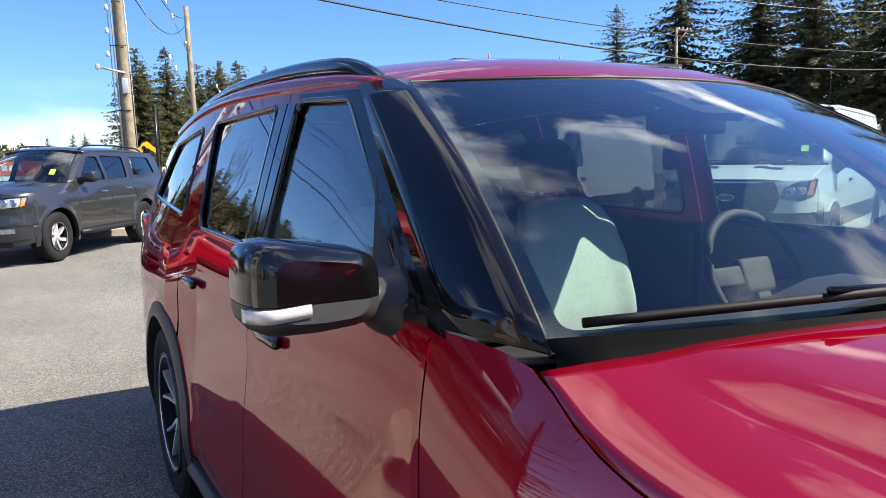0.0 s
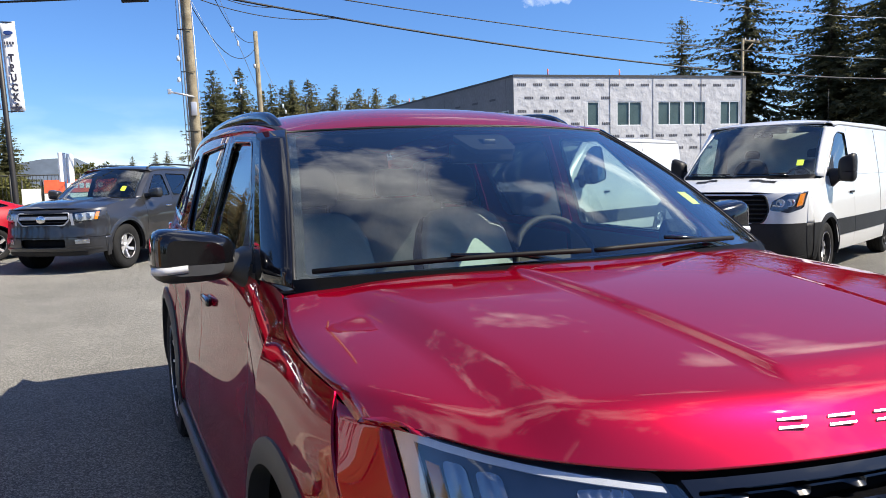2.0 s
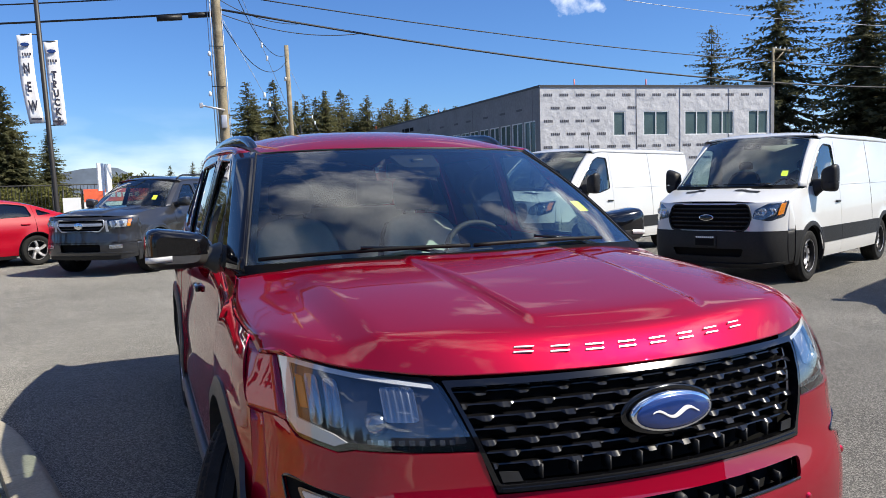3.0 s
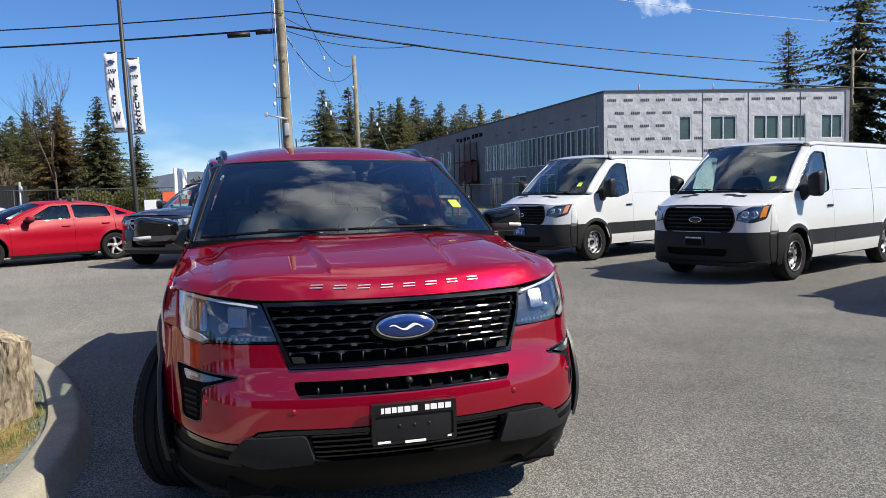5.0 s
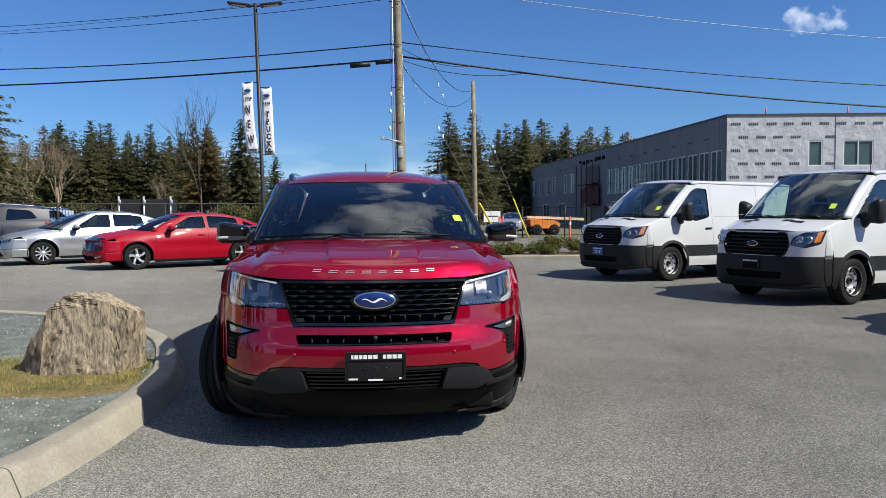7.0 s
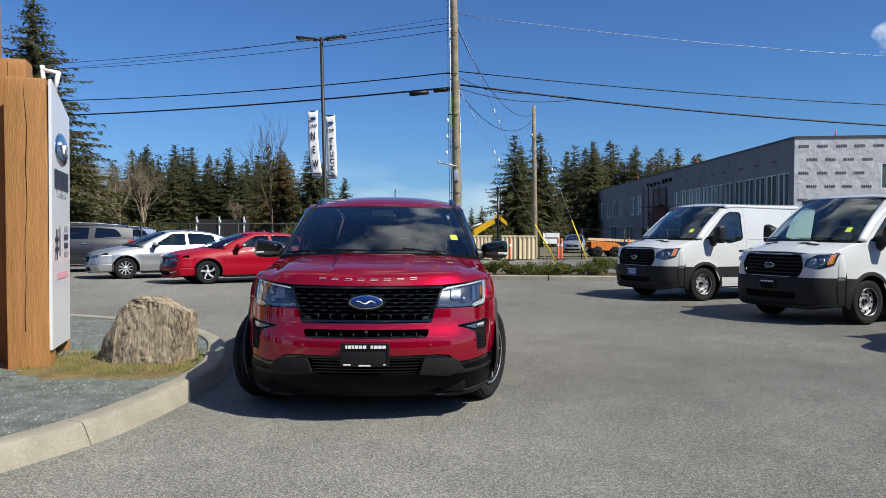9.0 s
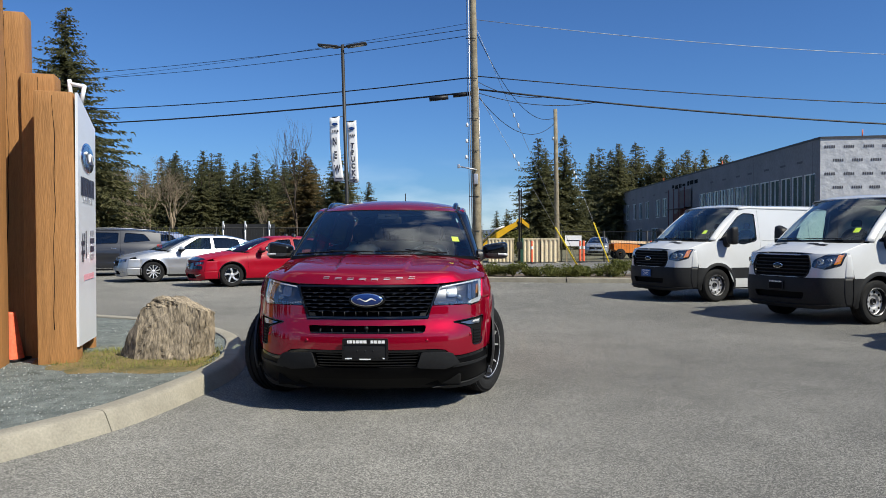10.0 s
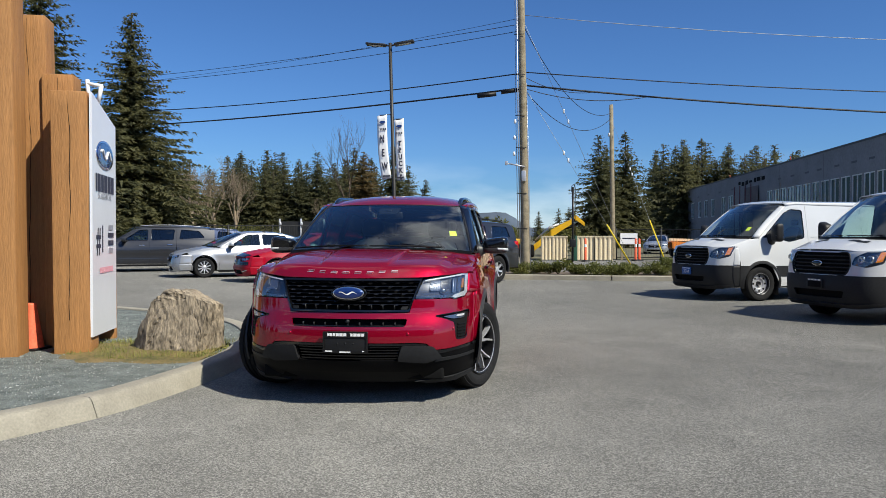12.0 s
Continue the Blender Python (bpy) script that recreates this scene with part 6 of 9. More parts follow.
def small_car(m, paint, label, kind, tall=0.0, spokes=5, rim_mat=None, em=(0.07, 0.045), group="", dark_nose=False):
    """A low saloon or hatchback; tall lifts its roof."""
    h = tall
    S = Shell(
        wb=2.70, r=0.322, arch=0.375, nose=-1.0, bow=0.25, wrap=0.17, crease=0.68, tuck=0.05, scoop=0.012,
        W=[(-0.5, 0.84), (-0.2, 0.885), (1, 0.90), (2.5, 0.90), (3.2, 0.88), (3.7, 0.80)],
        zt=[(-0.6, 0.76), (-0.2, 0.86), (0.3, 0.93), (0.8, 0.95), (2.0, 0.98), (3.0, 1.02), (3.7, 1.02)],
        xt=[(-0.6, 0.76), (-0.2, 0.79), (0.4, 0.79), (1.0, 0.81), (2.6, 0.80), (3.2, 0.77), (3.7, 0.70)],
        p=[(0.18, 0.06), (0.3, 0.0), (0.5, -0.01), (0.62, 0.015), (0.72, 0.05), (0.8, 0.12)],
        hood_z=[(-1.0, 0.72), (-0.82, 0.80), (-0.4, 0.90), (0.0, 0.965), (0.4, 0.985)],
        roof_z=[(0.9, 1.30 + h), (1.1, 1.365 + h), (1.6, 1.415 + h), (2.2, 1.40 + h), (2.75, 1.31 + h * 0.9), (3.25, 1.16 + h * 0.7), (3.55, 1.065 + h * 0.5)],
        roof_x=[(1.1, 0.52), (1.6, 0.55), (2.5, 0.55), (3.5, 0.56)],
        zw=[(0.7, 1.12 + h * 0.6), (1.2, 1.30 + h), (1.7, 1.345 + h), (2.3, 1.325 + h), (2.85, 1.22 + h * 0.9), (3.4, 1.05 + h * 0.6), (3.6, 1.03 + h * 0.5)],
        xw=[(0.7, 0.66), (1.2, 0.61), (2.4, 0.62), (3.5, 0.64)],
        ridge=(0.3, 0.45, 0.012), roof_drop=0.06, rail_bulge=0.015, fender_front=-0.34, quarter_end=3.62, roof_end=3.5, tail_out=0.06,
        ws_bot=((0.71, 0.40, 0.955), (0.03, 0.985)), ws_top=((0.52, 1.20, 1.31 + h), (1.08, 1.36 + h)),
        door_top=(0.50, 1.26), handles=[(1.62, 0.84), (2.52, 0.87)], handle_mat=paint, hood_front_x=0.78, hood_front_z=0.73, hood_side_end=0.36, hood_rear=-0.01, hood_drop=plain_hood, fender_tip=[(-0.50, 0.78), (-0.42, 0.64), (-0.36, 0.62)],
    )
    car = thing("car", m, label, kind, group)
    wf = rounded([(0.80, 0.985), (1.74, 1.005), (1.73, 1.305 + h), (1.36, 1.285 + h)], 0.04)
    wr = rounded([(1.84, 1.01), (2.66, 1.03), (2.60, 1.245 + h), (2.25, 1.295 + h), (1.83, 1.31 + h)], 0.04)
    wq = rounded([(2.80, 1.045), (3.08, 1.065), (2.80, 1.17 + h * 0.9)], 0.03)
    hood, roof, sc = build_shell(S, car, paint, 0.24, [(0.46, 0.42, 1.79, 1.79), (1.79, 1.79, 2.60, 2.72)], [[wf], [wr], [wq]], [M_SIDEG, M_TINT, M_TINT])
    gr = rounded([(-0.42, 0.50), (0.42, 0.50), (0.46, 0.66), (-0.46, 0.66)], 0.03)
    lamp = rounded([(0.50, 0.60), (0.80, 0.64), (0.80, 0.715), (0.49, 0.675)], 0.02)
    face(S, car, paint, paint, 0.18, 0.44, gr, lamp, 3, em, low_open=rounded([(-0.60, 0.24), (0.60, 0.24), (0.55, 0.36), (-0.55, 0.36)], 0.03), rim=M_GLOSS, em_mat=M_CHROME, x_out=0.84, fog=[(0.62, 0.30), (0.78, 0.34), (0.79, 0.365), (0.60, 0.325)])
    if dark_nose:
        # a smoked deflector along the bonnet's edge and dark lamp surrounds
        part("bonnet_deflector", sheet_bm([(-0.66, -0.99), (0.66, -0.99), (0.70, -0.80), (-0.70, -0.80)], lambda x, y: (x, y + 0.25 * x * x, S.hood(x, y + 0.25 * x * x) + 0.012), 0.08), M_GLOSS, car, thick=0.006)
        nose_panel(S, "nose_trim", [(-0.80, 0.50), (0.80, 0.50), (0.80, 0.59), (0.48, 0.595), (0.46, 0.67), (-0.46, 0.67), (-0.48, 0.595), (-0.80, 0.59)], M_GLOSS, car, inset=-0.012, thick=0.008)
    # glazing of the sloping tail
    part("rear_glass", sheet_bm([(-0.48, 2.62), (0.48, 2.62), (0.5, 3.30), (-0.5, 3.30)], lambda x, y: (x, y, S.roof(x, y) + 0.006), 0.1), M_TINT, car)
    for sx in (-1, 1):
        mirror_part(car, sx, (sx * 0.98, 0.80, 1.02), (0.20, 0.13, 0.13), paint, M_BLACK, S)
        side_panel(S, "sill_cladding", [(0.42, 0.17), (2.28, 0.17), (2.28, 0.235), (0.42, 0.235)], M_BLACK, car, sx)
    cabin(car, S, 0.42, 0.34, 0.93, M_SEATD, 0.36, 1.45)
    arch_trim(S, car, M_GLOSS, 0.012)
    wheels(car, S, 0.215, spokes, 0.885, width=0.215, mat=rim_mat or M_ALLOY, face="wide" if spokes == 5 else "multi")
    return car


def family_van(m, paint, label, group=""):
    S = Shell(
        wb=2.95, r=0.36, arch=0.42, nose=-0.95, bow=0.32, wrap=0.2, crease=0.75, tuck=0.05, scoop=0.015,
        W=[(-0.5, 0.90), (-0.2, 0.955), (1, 0.975), (2.9, 0.975), (3.6, 0.95), (4.1, 0.88)],
        zt=[(-0.6, 0.93), (-0.2, 1.02), (0.4, 1.08), (1.0, 1.08), (2.4, 1.12), (4.0, 1.16)],
        xt=[(-0.6, 0.83), (0.0, 0.85), (0.5, 0.86), (1.2, 0.88), (2.6, 0.88), (4.0, 0.82)],
        p=[(0.2, 0.06), (0.35, 0.0), (0.6, -0.01), (0.8, 0.01), (0.95, 0.06), (1.05, 0.12)],
        hood_z=[(-0.95, 0.93), (-0.7, 1.01), (-0.2, 1.08), (0.4, 1.13)],
        roof_z=[(1.0, 1.60), (1.15, 1.64), (1.7, 1.70), (2.6, 1.71), (3.8, 1.64)],
        roof_x=[(1.1, 0.58), (1.6, 0.62), (3.8, 0.58)],
        zw=[(0.9, 1.38), (1.3, 1.54), (1.9, 1.60), (3.0, 1.59), (3.9, 1.53)],
        xw=[(0.9, 0.74), (1.3, 0.70), (2.6, 0.70), (3.9, 0.66)],
        ridge=(0.3, 0.42, 0.012), roof_drop=0.06, rail_bulge=0.02, fender_front=-0.38, quarter_end=4.0, roof_end=3.82, tail_out=0.1,
        ws_bot=((0.79, 0.50, 1.08), (0.20, 1.12)), ws_top=((0.59, 1.28, 1.57), (1.14, 1.64)),
        door_top=(0.64, 1.34), handles=[(1.50, 0.96), (2.45, 0.98)], handle_mat=M_CHROME, hood_front_x=0.83, hood_front_z=0.95, hood_side_end=0.46, hood_rear=0.18, hood_drop=plain_hood, fender_tip=[(-0.54, 0.945), (-0.45, 0.78), (-0.40, 0.75)],
    )
    car = thing("family_car", m, label, "car", group)
    wf = rounded([(0.84, 1.13), (1.68, 1.14), (1.68, 1.53), (1.38, 1.51)], 0.05)
    wr = rounded([(1.80, 1.14), (2.55, 1.16), (2.60, 1.53), (1.80, 1.54)], 0.05)
    wq = rounded([(2.76, 1.18), (3.65, 1.24), (3.45, 1.48), (2.82, 1.53)], 0.06)
    hood, roof, sc = build_shell(S, car, paint, 0.30, [(0.55, 0.62, 1.74, 1.74), (1.74, 1.74, 2.58, 2.66)], [[wf], [wr], [wq]], [M_SIDEG, M_TINT, M_TINT])
    gr = rounded([(-0.44, 0.66), (0.44, 0.66), (0.48, 0.86), (-0.48, 0.86)], 0.04)
    lamp = rounded([(0.52, 0.74), (0.84, 0.79), (0.85, 0.90), (0.51, 0.86)], 0.03)
    face(S, car, paint, paint, 0.22, 0.52, gr, lamp, 4, (0.08, 0.05), low_open=rounded([(-0.5, 0.3), (0.5, 0.3), (0.46, 0.42), (-0.46, 0.42)], 0.03), em_mat=M_CHROME, rim=M_CHROME, x_out=0.9)
    for sx in (-1, 1):
        mirror_part(car, sx, (sx * 1.03, 0.86, 1.16), (0.22, 0.14, 0.16), paint, M_BLACK, S)
        side_panel(S, "sill_trim", [(0.46, 0.27), (2.48, 0.27), (2.48, 0.295), (0.46, 0.295)], M_CHROME, car, sx, lift=0.004)
        side_panel(S, "sill_cladding", [(0.45, 0.20), (2.50, 0.20), (2.50, 0.265), (0.45, 0.265)], M_BLACK, car, sx)
        part("roof_rail", tube_bm([(sx * 0.55, y, S.roof(0.55, y) + 0.03) for y in np.linspace(1.4, 3.6, 14)], 0.014, 6), M_SATIN, car)
    cabin(car, S, 0.5, 0.42, 1.02, M_SEATD, seat_y=1.55)
    arch_trim(S, car, M_BLACK, 0.02)
    wheels(car, S, 0.23, 5, 0.96, width=0.235, mat=M_ALLOY, face="wide")
    return car


VAN_HEAD = 204
cargo_van(on_ground(5.68, 10.31, VAN_HEAD), "white cargo van with grey bumpers and a blue plate", "2018", M_PLATEBLUE)
cargo_van(on_ground(6.79, 6.18, VAN_HEAD), "white cargo van with grey bumpers and a black plate holder", None, M_BLACK)
cargo_van(on_ground(7.70, 1.97, VAN_HEAD), "white cargo van at the end of the row", None, M_BLACK)
grey_suv()
small_car(on_ground(-6.12, 14.7, 212), M_CIVIC, "bright red saloon car with two-tone wheels", "car", group="parked cars", dark_nose=True)
small_car(on_ground(-9.15, 16.75, 211), M_SILVER, "silver hatchback with alloy wheels", "car", tall=0.05, spokes=10, group="parked cars")
family_van(on_ground(-14.25, 19.5, 205), M_GREY, "dark grey family car with a chrome sill strip", group="parked cars")
family_van(on_ground(-17.8, 31.2, 205), M_BLUE, "dark blue family car behind the row", group="parked cars")
small_car(on_ground(10.6, 50.0, 255), M_SILVER, "silver grey car parked by the building site", "car", spokes=10)


# ---- ground, kerbs and beds ----
def asphalt():
    m = bpy.data.materials.new("asphalt")
    m.use_nodes = True
    nt = m.node_tree
    b = nt.nodes["Principled BSDF"]
    b.inputs["Roughness"].default_value = 0.82
    b.inputs["Specular IOR Level"].default_value = 0.15
    b.inputs["Diffuse Roughness"].default_value = 0.6
    co = nt.nodes.new("ShaderNodeTexCoord")

    def noise_node(scale, detail=5):
        n = nt.nodes.new("ShaderNodeTexNoise")
        n.inputs["Scale"].default_value, n.inputs["Detail"].default_value = scale, detail
        nt.links.new(co.outputs["Object"], n.inputs["Vector"])
        return n.outputs["Fac"]

    vo = nt.nodes.new("ShaderNodeTexVoronoi")
    vo.inputs["Scale"].default_value = 150
    nt.links.new(co.outputs["Object"], vo.inputs["Vector"])
    sep = nt.nodes.new("ShaderNodeSeparateColor")
    nt.links.new(vo.outputs["Color"], sep.inputs[0])
    acc = sep.outputs[0]
    for fac, w in ((noise_node(0.22), 0.8), (noise_node(1.7), 0.30), (noise_node(240, 2), 0.9), (noise_node(60, 2), 0.30)):
        ma = nt.nodes.new("ShaderNodeMath")
        ma.operation = "MULTIPLY_ADD"
        ma.inputs[1].default_value = w
        nt.links.new(fac, ma.inputs[0])
        nt.links.new(acc, ma.inputs[2])
        acc = ma.outputs[0]
    mr = nt.nodes.new("ShaderNodeMapRange")
    mr.inputs["From Min"].default_value, mr.inputs["From Max"].default_value = 0.92, 2.36
    nt.links.new(acc, mr.inputs["Value"])
    ramp = nt.nodes.new("ShaderNodeValToRGB")
    e = ramp.color_ramp.elements
    e[0].position, e[0].color = 0.0, (0.045, 0.045, 0.044, 1)
    e[1].position, e[1].color = 1.0, (0.40, 0.388, 0.352, 1)
    mid = e.new(0.5)
    mid.color = (0.136, 0.132, 0.122, 1)
    nt.links.new(mr.outputs[0], ramp.inputs[0])
    nt.links.new(ramp.outputs[0], b.inputs["Base Color"])
    bp = nt.nodes.new("ShaderNodeBump")
    bp.inputs["Strength"].default_value, bp.inputs["Distance"].default_value = 0.6, 0.006
    nt.links.new(acc, bp.inputs["Height"])
    nt.links.new(bp.outputs[0], b.inputs["Normal"])
    return m


M_ASPHALT = asphalt()
M_KERB = material("kerb_concrete", (0.295, 0.27, 0.215), 0.85, vary=0.22, scale=4, fine=60, bump=0.35, bump_scale=90, by_piece=0.1)
M_GRAVEL = material("blue_gravel", (0.15, 0.168, 0.155), 0.85, vary=0.55, scale=6, fine=140, bump=0.9, bump_scale=120)
M_STONE = material("pebble", (0.19, 0.205, 0.205), 0.8, vary=0.6, scale=40, fine=120)
M_MOSS = material("grass_and_moss", (0.13, 0.135, 0.035), 0.9, vary=0.5, scale=4, fine=50, bump=0.8, bump_scale=60, tint=(0.27, 0.185, 0.075))
M_BLADE = material("grass_blade", (0.14, 0.19, 0.03), 0.8, vary=0.4, scale=5, fine=20, tint=(0.30, 0.27, 0.08))
M_ROCK = material("brown_rock", (0.10, 0.08, 0.058), 0.9, vary=0.5, scale=4.5, fine=26, bump=0.8, bump_scale=22, tint=(0.42, 0.345, 0.25))
def streaked(m, scale, turn=(0, 0, 0)):
    """Stretches a material's noises along one direction, as grain or bedding."""
    nt = m.node_tree
    mp = nt.nodes.new("ShaderNodeMapping")
    mp.inputs["Scale"].default_value = scale
    mp.inputs["Rotation"].default_value = turn
    tc = [n for n in nt.nodes if n.type == "TEX_COORD"][0]
    nt.links.new(tc.outputs["Object"], mp.inputs["Vector"])
    for n in [n for n in nt.nodes if n.type == "TEX_NOISE"]:
        nt.links.new(mp.outputs[0], n.inputs["Vector"])


streaked(M_ROCK, (1.7, 1.7, 0.55), (0.15, 0.35, 0))
# crushed stone: each piece its own grey, a few nearly white
_st = M_STONE.node_tree
_geo, _ramp = _st.nodes.new("ShaderNodeNewGeometry"), _st.nodes.new("ShaderNodeValToRGB")
_e = _ramp.color_ramp.elements
_e[0].position, _e[0].color = 0.0, (0.07, 0.085, 0.08, 1)
_e[1].position, _e[1].color = 1.0, (0.48, 0.49, 0.46, 1)
_e.new(0.6).color = (0.17, 0.19, 0.175, 1)
_e.new(0.88).color = (0.28, 0.29, 0.27, 1)
_st.links.new(_geo.outputs["Random Per Island"], _ramp.inputs[0])
_st.links.new(_ramp.outputs[0], _st.nodes["Principled BSDF"].inputs["Base Color"])
M_SOIL = material("planting_soil", (0.12, 0.09, 0.06), 0.95, vary=0.3, scale=3, bump=0.6, bump_scale=40)
M_SHRUB = material("shrub_leaf", (0.12, 0.155, 0.03), 0.7, vary=0.45, scale=3, fine=25, tint=(0.20, 0.20, 0.05))
M_ROADSIDE = material("far_verge", (0.13, 0.12, 0.07), 0.95, vary=0.3, scale=0.2, fine=3)

bm = bmesh.new()
rings = [(6, 24), (14, 24), (30, 24), (70, 24), (200, 24), (700, 24), (2600, 24)]
vr = [[bm.verts.new((r * math.cos(2 * math.pi * i / n), 5 + r * math.sin(2 * math.pi * i / n), 0)) for i in range(n)] for r, n in rings]
bm.faces.new(vr[0])
for a, b in zip(vr, vr[1:]):
    for i in range(24):
        bm.faces.new((a[i], a[(i + 1) % 24], b[(i + 1) % 24], b[i]))
ground = tagged(finish(bm, "ground", M_ASPHALT, smooth=False), "worn grey asphalt car lot", "ground", kind="structure")

bm = bmesh.new()
vs = [bm.verts.new(p) for p in ((-900, 36.5, 0.03), (900, 36.5, 0.03), (900, 1500, 0.03), (-900, 1500, 0.03))]
bm.faces.new(vs)
tagged(finish(bm, "verge", M_ROADSIDE, smooth=False), "dry rough land beyond the road", "verge", kind="structure")

KERB_PTS = [(-6.5, -9.5), (-4.6, -6.6), (-3.05, -4.0), (-2.07, -2.08), (-1.79, -1.42), (-1.65, -0.7), (-1.575, 0.1), (-1.61, 0.9), (-1.74, 1.5), (-1.98, 2.32), (-2.42, 3.15), (-3.0, 3.85), (-4.05, 4.6), (-5.05, 5.08), (-7.5, 6.1), (-12, 7.8), (-17, 9.6)]
_s = [0.0]
for a, b in zip(KERB_PTS, KERB_PTS[1:]):
    _s.append(_s[-1] + math.dist(a, b))
kx, ky = spline(list(zip(_s, [p[0] for p in KERB_PTS]))), spline(list(zip(_s, [p[1] for p in KERB_PTS])))


def kerb_point(s, inward=0.0):
    d = Vector((kx(s + 0.02) - kx(s - 0.02), ky(s + 0.02) - ky(s - 0.02))).normalized()
    n = Vector((-d.y, d.x))
    return Vector((kx(s), ky(s))) + n * inward


def kerb_stone(s0, s1, mat, parent, name="kerb_stone"):
    rows = []
    n = max(3, int((s1 - s0) / 0.12))
    for k in range(n + 1):
        s = s0 + (s1 - s0) * k / n
        row = []
        for inn, z in ((-0.095, -0.02), (-0.088, 0.005), (-0.036, 0.116), (-0.024, 0.134), (-0.004, 0.144), (0.03, 0.147), (0.125, 0.147), (0.147, 0.139), (0.155, 0.12), (0.155, -0.02)):
            p = kerb_point(s, inn)
            row.append((p.x, p.y, z))
        rows.append(row)
    bm = loft_bm(rows)
    for r in (rows[0], rows[-1]):
        bm.faces.new([bm.verts.new(p) for p in r])
    return finish(bm, name, mat, parent, sharp=35)


kerb = thing("kerb", pose(0, 0, 0), "pale weathered concrete kerb round the gravel bed", "kerb", kind="structure")
s_joint = min(np.linspace(0, _s[-1], 400), key=lambda s: math.dist((kx(s), ky(s)), (-1.81, -1.5)))
cuts = [s_joint + 3.05 * k for k in range(-5, 10)]
cuts = [c for c in cuts if 0 <= c <= _s[-1]]
for a, b in zip(cuts, cuts[1:]):
    kerb_stone(a + 0.004, b - 0.004, M_KERB, kerb)

# gravel bed inside the kerb
bm = bmesh.new()
ol = [kerb_point(s, 0.14) for s in np.linspace(cuts[0], cuts[-1], 90)]
pts = [bm.verts.new((p.x, p.y, 0.118)) for p in ol] + [bm.verts.new((-22, 9.0, 0.118)), bm.verts.new((-22, -12, 0.118)), bm.verts.new((-8, -12, 0.118))]
edges = [bm.edges.new((pts[i], pts[(i + 1) % len(pts)])) for i in range(len(pts))]
bmesh.ops.triangle_fill(bm, use_beauty=True, edges=edges, normal=(0, 0, 1))
bed = tagged(finish(bm, "gravel_bed", M_GRAVEL, smooth=False), "bed of blue-grey crushed gravel", "gravel", kind="structure")


_ks = np.array([(kx(q), ky(q), kx(q + 0.02) - kx(q - 0.02), ky(q + 0.02) - ky(q - 0.02)) for q in np.linspace(cuts[0], cuts[-1], 400)])


def inside_bed(x, y):
    dx, dy = x - _ks[:, 0], y - _ks[:, 1]
    d2 = dx * dx + dy * dy
    i = int(np.argmin(d2))
    return _ks[i, 2] * dy[i] - _ks[i, 3] * dx[i] > 0 and d2[i] > 0.03


rng = random.Random(7)
verts, faces = [], []
count = 0
while count < 26000:
    x, y = rng.uniform(-6.2, -1.55), rng.uniform(-5.2, 4.6)
    if not inside_bed(x, y):
        continue
    r = rng.uniform(0.005, 0.012)
    a = rng.uniform(0, 6.28)
    b0 = len(verts)
    for k in range(4):
        rr = r * rng.uniform(0.7, 1.2)
        verts.append((x + rr * math.cos(a + k * 1.57), y + rr * math.sin(a + k * 1.57), 0.112 + rng.uniform(0, 0.006)))
    verts.append((x + rng.uniform(-0.3, 0.3) * r, y + rng.uniform(-0.3, 0.3) * r, 0.118 + r * rng.uniform(0.5, 1.0)))
    for k in range(4):
        faces.append((b0 + k, b0 + (k + 1) % 4, b0 + 4))
    count += 1
me = bpy.data.meshes.new("gravel")
me.from_pydata(verts, [], faces)
me.materials.append(M_STONE)
tagged(new("gravel", me), "loose crushed blue-grey gravel", "gravel", kind="stuff")

# moss and dry grass round the rock, as a low uneven mat and blades
bm = bmesh.new()
bmesh.ops.create_grid(bm, x_segments=40, y_segments=40, size=1.0)
dele = []
for v in bm.verts:
    x, y = -2.52 + v.co.x * 1.5, 0.95 + v.co.y * 1.3
    r = math.hypot((x + 2.47) / 1.25, (y - 0.88) / 0.92)
    z = 0.112 + 0.05 * max(0, 1 - r) + 0.03 * noise.noise((x * 3, y * 3, 0.3)) * max(0, 1.3 - r) - 0.03 * max(0, r - 0.85)
    v.co = (x, y, z)
    if not inside_bed(x, y):
        dele.append(v)
bmesh.ops.delete(bm, geom=dele, context="VERTS")
tagged(finish(bm, "moss", M_MOSS), "moss and dry grass round the rock", "grass", kind="stuff")
verts, faces = [], []
for _ in range(5200):
    a, q = rng.uniform(0, 6.28), rng.random() ** 0.6
    x, y = -2.47 + 1.05 * q * math.cos(a), 1.0 + 0.75 * q * math.sin(a)
    if not inside_bed(x, y):
        continue
    h, t = rng.uniform(0.015, 0.06), rng.uniform(0, 6.28)
    dx, dy = rng.uniform(-0.025, 0.025), rng.uniform(-0.025, 0.025)
    b0 = len(verts)
    verts += [(x - 0.003 * math.cos(t), y - 0.003 * math.sin(t), 0.12), (x + 0.003 * math.cos(t), y + 0.003 * math.sin(t), 0.12), (x + dx, y + dy, 0.125 + h)]
    faces.append((b0, b0 + 1, b0 + 2))
me = bpy.data.meshes.new("grass")
me.from_pydata(verts, [], faces)
me.materials.append(M_BLADE)
tagged(new("grass", me), "short yellow-green grass tufts", "grass", kind="stuff")

